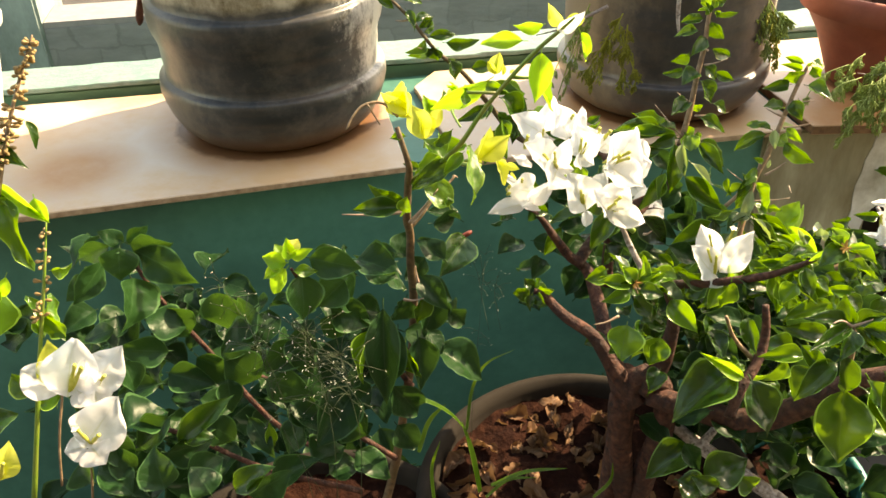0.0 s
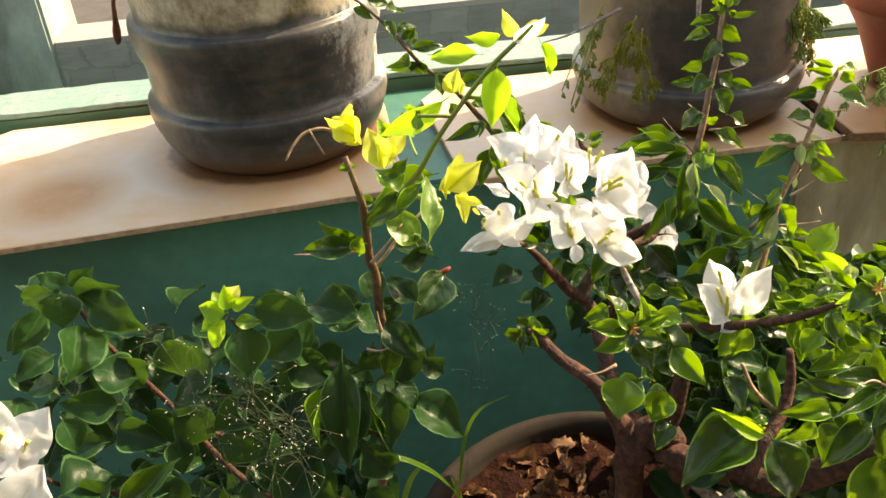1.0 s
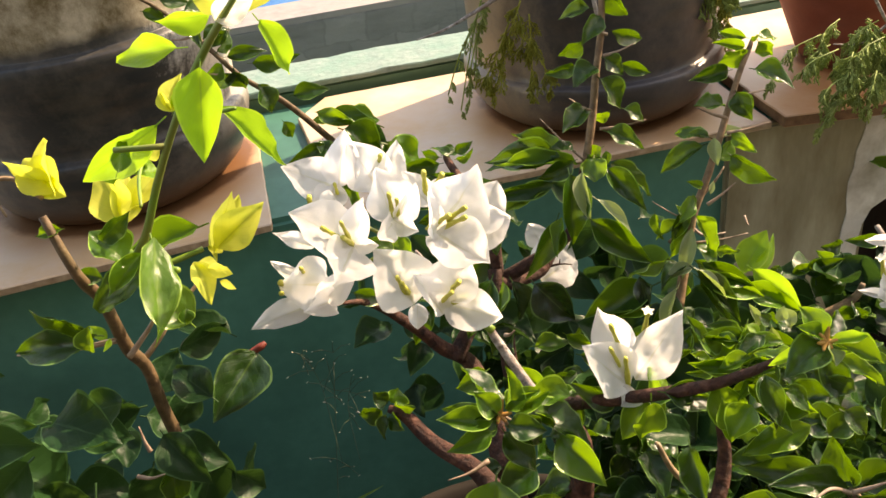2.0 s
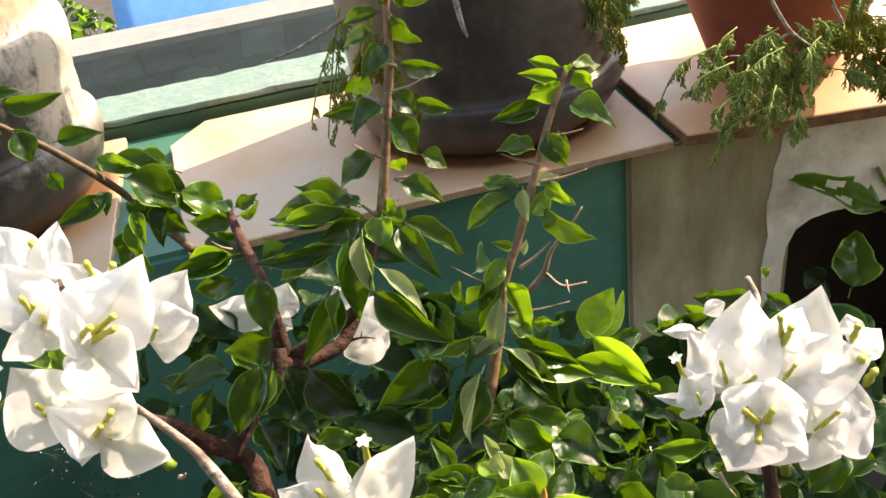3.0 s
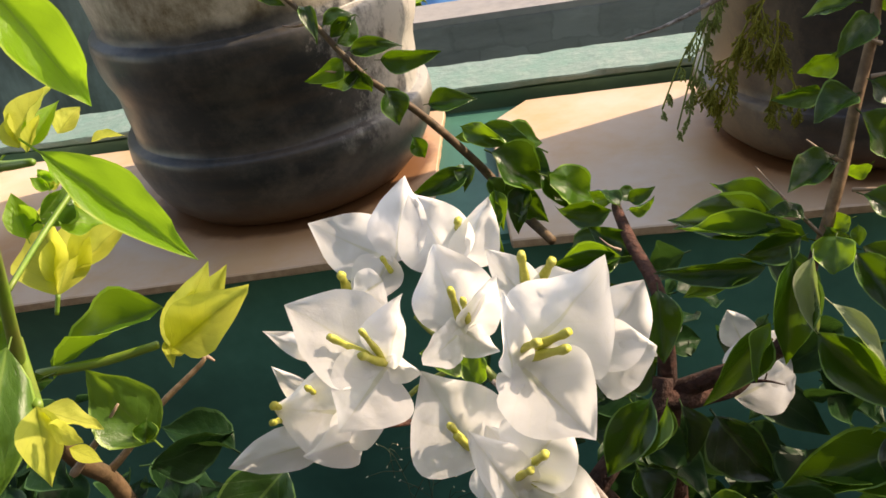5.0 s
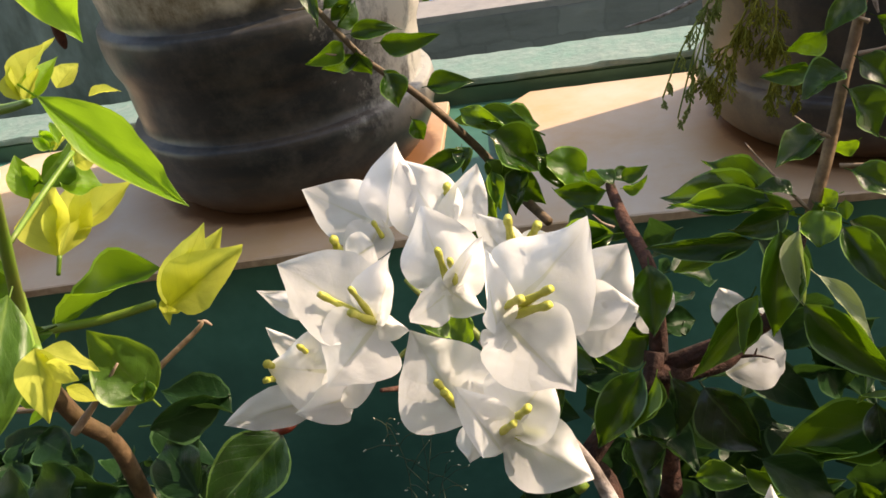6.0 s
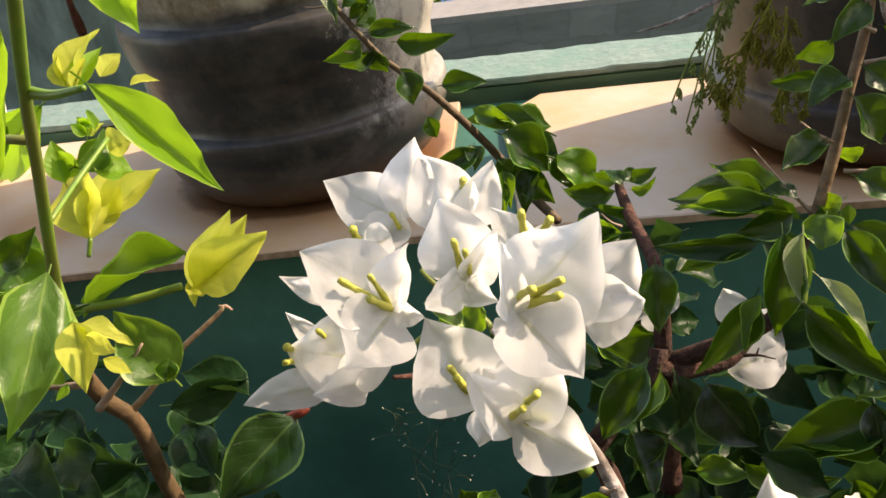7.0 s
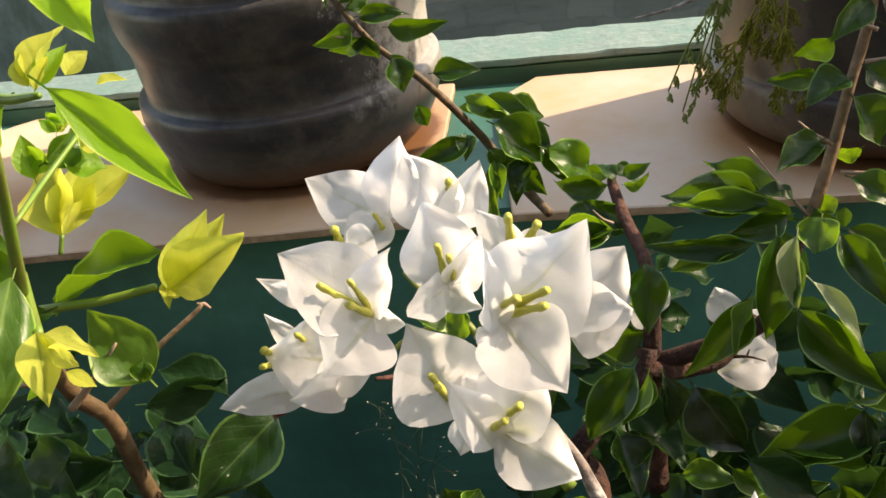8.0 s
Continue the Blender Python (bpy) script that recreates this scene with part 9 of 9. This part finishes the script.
# low, mostly hidden leaf masses, added to block light from the lower wall
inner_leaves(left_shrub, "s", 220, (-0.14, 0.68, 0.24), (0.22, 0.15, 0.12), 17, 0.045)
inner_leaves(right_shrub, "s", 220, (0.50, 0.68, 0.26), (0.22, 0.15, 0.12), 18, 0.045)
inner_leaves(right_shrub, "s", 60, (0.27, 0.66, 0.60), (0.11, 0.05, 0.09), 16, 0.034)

# ---- junipers ----
jug_juniper = thing("juniper", 0.452, 1.070, 0.93, "juniper with drooping scaly sprays growing in a jug planter", "juniper", "junipers")
pot_juniper = thing("juniper", 0.776, 1.03, 0.66, "juniper with drooping green and yellow sprays in a terracotta pot", "juniper", "junipers")
stem("trunk", jug_juniper, [(0.452, 1.07, 0.92, 0.012), (0.455, 1.06, 0.98, 0.010), (0.47, 1.05, 1.05, 0.007)], M_BARK)
stem("trunk", pot_juniper, [(0.776, 1.03, 0.66, 0.012), (0.772, 1.00, 0.75, 0.010), (0.79, 0.97, 0.86, 0.007)], M_BARK)
stem("limb", pot_juniper, [(0.772, 1.00, 0.75, 0.006), (0.735, 0.94, 0.76, 0.005), (0.70, 0.89, 0.725, 0.0035), (0.6584, 0.8668, 0.7013, 0.0024)], M_GREYBARK)


def spray(plant, points, n, length, material):
    """One drooping juniper spray: a thin rachis with side branchlets that fork again, all clad in scales."""
    rng = random.Random(round(points[0][0] * 9973 + points[-1][2] * 7919 + points[-1][0] * 331, 1))
    line = [Vector(q[:3]) for q in smooth_line([(*p, 0.001) for p in points], 10)]
    bm = bmesh.new()
    tube(bm, [(*p, 0.0008 - 0.0005 * k / len(line)) for k, p in enumerate(line[::3])], 4, 2, 0.2)

    def branchlet(a, d, size, depth):
        b = a + d * size + Vector((0, 0, -0.45 * size))
        mid = (a + b) / 2 + Vector((0, 0, 0.10 * size))
        tube(bm, [(*a, 0.00045), (*mid, 0.0007), (*b, 0.00028)], 3, 1, 0)
        if depth:
            across = d.cross(Vector((rng.uniform(-0.4, 0.4), -1, rng.uniform(-0.4, 0.4)))).normalized()
            count = 5 if depth > 1 else 4
            for k in range(count):
                side = across * (1 if k % 2 else -1) + Vector((rng.uniform(-0.3, 0.3), rng.uniform(-0.4, 0.4), rng.uniform(-0.5, 0.1)))
                branchlet(a.lerp(b, 0.15 + 0.8 * k / count), (d + side * 0.75).normalized(), size * rng.uniform(0.38, 0.58) * (1.1 - 0.5 * k / count), depth - 1)

    for k in range(n):
        s = rng.uniform(0.05, 1.0)
        i = min(int(s * (len(line) - 1)), len(line) - 2)
        along = (line[i + 1] - line[i]).normalized()
        side = Vector((rng.uniform(-1, 1), rng.uniform(-1, 0.7), rng.uniform(-1.0, 0.2))).normalized()
        branchlet(line[i], (along * 0.7 + side).normalized(), length * rng.uniform(0.6, 1.1) * (1.15 - 0.5 * s), 2)
    bmesh.ops.transform(bm, matrix=plant.matrix_world.inverted(), verts=bm.verts)
    return part("spray", bm, material, plant)


def florets(plant, points, n, size, material):
    """Dry little calyces whorled up a flower spike."""
    rng = random.Random(n)
    line = [Vector(q[:3]) for q in smooth_line([(*p, 0.001) for p in points], 12)]
    bm = bmesh.new()
    for k in range(n):
        s = (k // 6) * 6 / n + rng.uniform(0, 2.5) / n
        p = line[min(int(s * (len(line) - 1)), len(line) - 1)]
        a = rng.uniform(0, 2 * math.pi)
        d = Vector((math.cos(a), math.sin(a), rng.uniform(-0.3, 0.5))).normalized()
        r = size * (0.55 + 0.5 * (1 - s))
        tube(bm, [(*p, 0.0003), (*(p + d * r * 0.5), 0.0011), (*(p + d * r * 0.8), 0.0014), (*(p + d * r), 0.0006)], 5, 2, 0.3)
    bmesh.ops.transform(bm, matrix=plant.matrix_world.inverted(), verts=bm.verts)
    return part("flower_spike", bm, material, plant, "dried straw-coloured flower spike")


def seed_head(plant, points, n, spread):
    """A wiry stalk with a cloud of tiny pale seeds on hair-thin stalks."""
    rng = random.Random(n + round(points[0][0] * 1000))
    line = [Vector(q[:3]) for q in smooth_line([(*p, 0.001) for p in points], 10)]
    bm, stalks = bmesh.new(), bmesh.new()
    tube(stalks, [(*p, 0.00016) for p in line[::4]], 4, 1, 0.1)
    for _ in range(n):
        s = 1 - rng.random() ** 1.6 * 0.6
        p = line[min(int(s * (len(line) - 1)), len(line) - 1)]
        d = Vector((rng.gauss(0, 1), rng.gauss(0, 0.8), rng.gauss(0, 0.9))).normalized() * spread * rng.uniform(0.25, 1.0)
        e = p + d
        tube(stalks, [(*p, 0.00003), (*((p + e) / 2 + Vector((0, 0, 0.002))), 0.00003), (*e, 0.00003)], 3, 1, 0)
        u = Vector((rng.uniform(-1, 1), rng.uniform(-1, 1), rng.uniform(0.2, 1))).normalized() * rng.uniform(0.0004, 0.0009)
        tube(bm, [(*(e - u), 0.0001), (*e, 0.00022), (*(e + u), 0.0001)], 4, 1, 0)
    for some in (bm, stalks):
        bmesh.ops.transform(some, matrix=plant.matrix_world.inverted(), verts=some.verts)
    tagged(part("stalk", stalks, M_HAIRSTALK, plant), kind="stuff")
    return tagged(part("seed_head", bm, M_STAR, plant, "airy cloud of tiny pale seeds"), kind="stuff")


def grass_blade(plant, points, width):
    line = [Vector(q[:3]) for q in smooth_line([(*p, 0.001) for p in points], 6)]
    bm = bmesh.new()
    uv = bm.loops.layers.uv.new("uv")
    last = None
    for k, p in enumerate(line):
        w = width * 0.5 * math.sin(math.pi * (0.25 + 0.75 * k / (len(line) - 1))) ** 0.7 if k < len(line) - 1 else 0.0001
        ahead = line[min(k + 1, len(line) - 1)] - line[max(k - 1, 0)]
        side = ahead.cross(Vector((0.1, -0.5, 1))).normalized() * w
        ring = [bm.verts.new(p + side), bm.verts.new(p - Vector((0, 0, w * 0.35))), bm.verts.new(p - side)]
        if last:
            for a in (0, 1):
                f = bm.faces.new((last[a], last[a + 1], ring[a + 1], ring[a]))
                for loop, c in zip(f.loops, ((a / 2, k - 1), (a / 2 + 0.5, k - 1), (a / 2 + 0.5, k), (a / 2, k))):
                    loop[uv].uv = (c[0], c[1] / len(line))
        last = ring
    bmesh.ops.transform(bm, matrix=plant.matrix_world.inverted(), verts=bm.verts)
    return part("blade", bm, M_MID, plant)


basil = thing("basil", -0.42, 0.36, 0.0, "basil plant with dried flower spikes and pale green leaves", "herb")
seed_weed = thing("weed", -0.04, 0.46, 0.31, "wiry weed with airy pale seed heads beside a shrub", "weed")
wall_weed = thing("weed", 0.16, 0.66, 0.33, "thin weed with sparse seed heads before the green wall", "weed")
pot_grass = thing("grass_tuft", 0.15, 0.56, 0.33, "sparse green grass blades growing in a flower pot", "grass")

spray(jug_juniper, [(0.339, 0.985, 0.709), (0.325, 0.985, 0.668), (0.301, 0.985, 0.576)], 6, 0.015, M_JUNIPER)
spray(jug_juniper, [(0.333, 0.985, 0.691), (0.309, 0.985, 0.650), (0.291, 0.985, 0.605)], 6, 0.015, M_JUNIPER)
spray(jug_juniper, [(0.332, 0.985, 0.676), (0.319, 0.985, 0.633), (0.315, 0.985, 0.596)], 6, 0.015, M_JUNIPER)
spray(jug_juniper, [(0.343, 0.985, 0.699), (0.330, 0.985, 0.667), (0.324, 0.985, 0.627)], 6, 0.015, M_JUNIPER)
spray(jug_juniper, [(0.359, 0.925, 0.715), (0.341, 0.925, 0.670), (0.323, 0.925, 0.616)], 13, 0.018, M_JUNIPER_TIP)
spray(jug_juniper, [(0.366, 0.925, 0.701), (0.366, 0.925, 0.654), (0.361, 0.925, 0.626)], 13, 0.018, M_JUNIPER_TIP)
spray(jug_juniper, [(0.354, 0.925, 0.689), (0.376, 0.925, 0.653), (0.385, 0.925, 0.624)], 13, 0.018, M_JUNIPER_TIP)
spray(jug_juniper, [(0.347, 0.925, 0.697), (0.331, 0.925, 0.664), (0.318, 0.925, 0.645)], 13, 0.018, M_JUNIPER_TIP)
spray(jug_juniper, [(0.508, 0.960, 0.718), (0.518, 0.960, 0.694), (0.532, 0.960, 0.668)], 24, 0.02, M_JUNIPER)
spray(jug_juniper, [(0.490, 0.960, 0.720), (0.481, 0.960, 0.699), (0.486, 0.960, 0.685)], 24, 0.02, M_JUNIPER)
spray(jug_juniper, [(0.530, 0.960, 0.714), (0.550, 0.960, 0.680), (0.572, 0.960, 0.638)], 24, 0.02, M_JUNIPER)
spray(jug_juniper, [(0.521, 0.960, 0.716), (0.536, 0.960, 0.687), (0.552, 0.960, 0.656)], 24, 0.02, M_JUNIPER)
spray(jug_juniper, [(0.548, 0.960, 0.712), (0.574, 0.960, 0.676), (0.588, 0.960, 0.616)], 24, 0.02, M_JUNIPER_TIP)
spray(jug_juniper, [(0.503, 0.960, 0.718), (0.499, 0.960, 0.692), (0.509, 0.960, 0.672)], 24, 0.02, M_JUNIPER)
spray(jug_juniper, [(0.544, 0.960, 0.712), (0.564, 0.960, 0.682), (0.588, 0.960, 0.665)], 24, 0.02, M_JUNIPER)
spray(jug_juniper, [(0.557, 0.960, 0.710), (0.577, 0.960, 0.685), (0.592, 0.960, 0.678)], 24, 0.02, M_JUNIPER)
rng = random.Random(5)
for k in range(84):
    u = rng.random() ** 0.75
    x, y, z = 0.632 + 0.190 * u, 0.826 + 0.065 * rng.random(), 0.658 - 0.060 * rng.random()
    if u > 0.45 and k % 3 == 0:
        z += 0.035
    lean, fall = (u - 0.42) * 0.10 + rng.uniform(-0.03, 0.03), rng.uniform(0.005, 0.034)
    yellow = 0.45 < u < 0.85 and rng.random() < 0.6
    spray(pot_juniper, [(x, y, z), (x + 0.65 * lean, y - 0.010, z - 0.2 * fall), (x + lean, y - 0.016, z - fall)], 12, 0.0155, M_JUNIPER_TIP if yellow else M_JUNIPER)
stem("twig", jug_juniper, [(0.3530, 0.9600, 0.7130, 0.0022), (0.3230, 0.9600, 0.7000, 0.0018), (0.2930, 0.9600, 0.6890, 0.0012), (0.2660, 0.9600, 0.6840, 0.0006)], M_GREYBARK, sides=6)
stem("twig", jug_juniper, [(0.4280, 0.9300, 0.7300, 0.0030), (0.4290, 0.9300, 0.7080, 0.0028), (0.4320, 0.9300, 0.6890, 0.0020), (0.4350, 0.9300, 0.6800, 0.0008)], M_GREYBARK, sides=6)
stem("limb", jug_juniper, [(0.5050, 0.9600, 0.7180, 0.0090), (0.5140, 0.9600, 0.6710, 0.0100), (0.5100, 0.9600, 0.6430, 0.0100), (0.5180, 0.9600, 0.6060, 0.0080)], M_TWIG, sides=6)
stem("twig", pot_juniper, [(0.6583, 0.8668, 0.7013, 0.0021), (0.6751, 0.8668, 0.6749, 0.0018), (0.6918, 0.8668, 0.6503, 0.0018), (0.7147, 0.8668, 0.6309, 0.0016), (0.7367, 0.8668, 0.6212, 0.0013), (0.7622, 0.8668, 0.6283, 0.0008)], M_GREYBARK, sides=6)
stem("twig", pot_juniper, [(0.7129, 0.8668, 0.6908, 0.0016), (0.7323, 0.8668, 0.6591, 0.0016), (0.7455, 0.8668, 0.6371, 0.0013), (0.7604, 0.8668, 0.6036, 0.0008)], M_GREYBARK, sides=6)
stem("twig", pot_juniper, [(0.6918, 0.8668, 0.6503, 0.0016), (0.6680, 0.8668, 0.6362, 0.0010), (0.6372, 0.8668, 0.6406, 0.0006)], M_GREYBARK, sides=6)
stem("stem", basil, [(-0.2677, 0.4498, 0.5582, 0.0025), (-0.2384, 0.4882, 0.6767, 0.0022), (-0.2149, 0.5094, 0.7500, 0.0018), (-0.1981, 0.5280, 0.7999, 0.0014), (-0.1833, 0.5428, 0.8345, 0.0011), (-0.1710, 0.5513, 0.8591, 0.0006)], M_TWIG, sides=6)
florets(basil, [(-0.204, 0.524, 0.787), (-0.197, 0.530, 0.803), (-0.183, 0.543, 0.834), (-0.171, 0.551, 0.859)], 120, 0.009, M_STRAW)
stem("stem", basil, [(-0.2361, 0.4580, 0.5415, 0.0020), (-0.2133, 0.4987, 0.6437, 0.0016), (-0.2008, 0.5195, 0.6959, 0.0012), (-0.1927, 0.5390, 0.7360, 0.0005)], M_GREENSTEM, sides=6)
florets(basil, [(-0.207, 0.511, 0.673), (-0.200, 0.526, 0.706), (-0.193, 0.538, 0.734)], 36, 0.007, M_STRAW)
leaf(basil, "g", (-0.2089, 0.5206, 0.7682), (-0.1965, 0.4878, 0.7258), (-0.1593, -0.8032, 0.574), 0.0190)
leaf(basil, "y", (-0.212, 0.5242, 0.7728), (-0.1824, 0.5052, 0.7507), (-0.0517, -0.7907, 0.61), 0.0111)
leaf(basil, "y", (-0.1884, 0.5169, 0.7637), (-0.1857, 0.5148, 0.7431), (0.1324, -0.9841, 0.1186), 0.0128)
leaf(basil, "m", (-0.1844, 0.5328, 0.8101), (-0.1781, 0.5261, 0.794), (0.825, -0.3288, 0.4597), 0.0075)
leaf(basil, "m", (-0.2107, 0.5347, 0.7979), (-0.1909, 0.5144, 0.79), (-0.4962, -0.6903, 0.5267), 0.0150)
leaf(basil, "g", (-0.2097, 0.507, 0.657), (-0.2139, 0.5251, 0.684), (0.8072, -0.4244, 0.4103), 0.0156)
leaf(basil, "g", (-0.1953, 0.523, 0.7023), (-0.1815, 0.5285, 0.7015), (0.3569, -0.9205, -0.1592), 0.0123)
leaf(basil, "g", (-0.206, 0.5153, 0.6702), (-0.1916, 0.503, 0.6573), (-0.4845, -0.8368, 0.2551), 0.0166)
leaf(basil, "g", (-0.2112, 0.5094, 0.6603), (-0.1998, 0.5317, 0.6772), (0.8104, -0.5558, 0.1853), 0.0187)
leaf(basil, "y", (-0.2213, 0.5145, 0.7562), (-0.2037, 0.513, 0.7677), (0.0726, -0.9678, -0.2412), 0.0164)
leaf(basil, "g", (-0.2305, 0.479, 0.6829), (-0.2172, 0.4973, 0.7138), (0.8408, -0.5399, -0.0404), 0.0197)
leaf(basil, "y", (-0.2113, 0.4904, 0.7224), (-0.2292, 0.4934, 0.6999), (0.2522, -0.9123, -0.3226), 0.0123)
leaf(basil, "g", (-0.2198, 0.4864, 0.6239), (-0.2338, 0.4975, 0.6376), (-0.0837, -0.8144, 0.5742), 0.0176)
leaf(basil, "g", (-0.2204, 0.4894, 0.6102), (-0.2034, 0.494, 0.6194), (-0.1988, -0.6781, 0.7076), 0.0161)
leaf(basil, "m", (-0.2535, 0.4713, 0.6118), (-0.2316, 0.4791, 0.6165), (-0.0824, -0.3367, 0.938), 0.0226)

seed_head(seed_weed, [(-0.032, 0.410, 0.553), (-0.046, 0.446, 0.631), (-0.063, 0.471, 0.673), (-0.083, 0.492, 0.709)], 22, 0.026)
seed_head(seed_weed, [(-0.017, 0.415, 0.545), (-0.014, 0.420, 0.618), (-0.020, 0.441, 0.656), (-0.025, 0.457, 0.679)], 70, 0.034)
seed_head(seed_weed, [(-0.001, 0.419, 0.537), (0.004, 0.417, 0.607), (0.000, 0.431, 0.637), (-0.004, 0.446, 0.664)], 50, 0.03)
seed_head(seed_weed, [(-0.021, 0.415, 0.545), (-0.048, 0.433, 0.611), (-0.055, 0.455, 0.650), (-0.060, 0.462, 0.670)], 24, 0.026)
seed_head(wall_weed, [(0.101, 0.537, 0.374), (0.114, 0.580, 0.478), (0.127, 0.612, 0.546), (0.138, 0.641, 0.602)], 13, 0.026)
seed_head(wall_weed, [(0.129, 0.582, 0.553), (0.127, 0.606, 0.574), (0.125, 0.618, 0.594), (0.117, 0.627, 0.612)], 14, 0.02)
seed_head(wall_weed, [(0.140, 0.583, 0.551), (0.139, 0.607, 0.572), (0.144, 0.617, 0.586)], 10, 0.018)
grass_blade(pot_grass, [(0.102, 0.550, 0.466), (0.111, 0.569, 0.497), (0.125, 0.576, 0.519), (0.151, 0.575, 0.533)], 0.003)
grass_blade(pot_grass, [(0.108, 0.517, 0.419), (0.102, 0.524, 0.464), (0.094, 0.530, 0.498)], 0.005)
grass_blade(pot_grass, [(0.052, 0.504, 0.495), (0.063, 0.513, 0.520), (0.078, 0.515, 0.535)], 0.004)
grass_blade(pot_grass, [(0.035, 0.489, 0.577), (0.059, 0.490, 0.566), (0.080, 0.495, 0.542), (0.096, 0.505, 0.506)], 0.0035)
grass_blade(pot_grass, [(0.117, 0.512, 0.431), (0.147, 0.507, 0.448), (0.183, 0.499, 0.454)], 0.0035)
grass_blade(pot_grass, [(0.113, 0.514, 0.414), (0.133, 0.512, 0.435), (0.157, 0.502, 0.444)], 0.003)
grass_blade(pot_grass, [(0.064, 0.502, 0.423), (0.064, 0.515, 0.460), (0.073, 0.520, 0.488)], 0.003)
grass_blade(pot_grass, [(0.207, 0.491, 0.420), (0.221, 0.490, 0.440), (0.222, 0.492, 0.461)], 0.003)

# bright foliage beyond the low wall
far_bush = thing("bush", -0.115, 2.15, 0.0, "sunlit yellow-green bush beyond the low grey wall", "bush")
stem("trunk", far_bush, [(-0.115, 2.15, 0.0, 0.008), (-0.11, 2.15, 0.25, 0.006), (-0.115, 2.15, 0.45, 0.003)], M_TWIG)
inner_leaves(far_bush, "y", 70, (-0.115, 2.15, 0.40), (0.05, 0.05, 0.12), 7, 0.028).name = "foliage"
inner_leaves(far_bush, "m", 60, (-0.105, 2.17, 0.38), (0.05, 0.05, 0.12), 8, 0.03).name = "foliage"

# weed stalks in the dark opening
stem("stalk", far_weed, [(0.93, 0.97, 0.0, 0.004), (0.92, 0.95, 0.2, 0.0035), (0.90, 0.93, 0.36, 0.003), (0.84, 0.92, 0.46, 0.002)], M_GREENSTEM)

# curled dry leaves on the soil
rng = random.Random(21)
for _ in range(130):
    a, r = rng.uniform(0, 2 * math.pi), 0.137 * math.sqrt(rng.random())
    x, y = 0.222 + r * math.cos(a), 0.533 + r * math.sin(a)
    z = 0.358 + rng.uniform(0, 0.008)
    b = rng.uniform(0, 2 * math.pi)
    size = rng.uniform(0.010, 0.030)
    ob = leaf(None, "d", (x, y, z), (x + size * math.cos(b), y + size * math.sin(b), z + rng.uniform(0, 0.012)), (rng.uniform(-0.5, 0.5), rng.uniform(-0.5, 0.5), 1), size * rng.uniform(0.4, 0.7), "dry_leaf", rng.randrange(6))
    tagged(ob, "curled dry brown leaf lying on the soil", "leaf", "dry leaves in the pot")
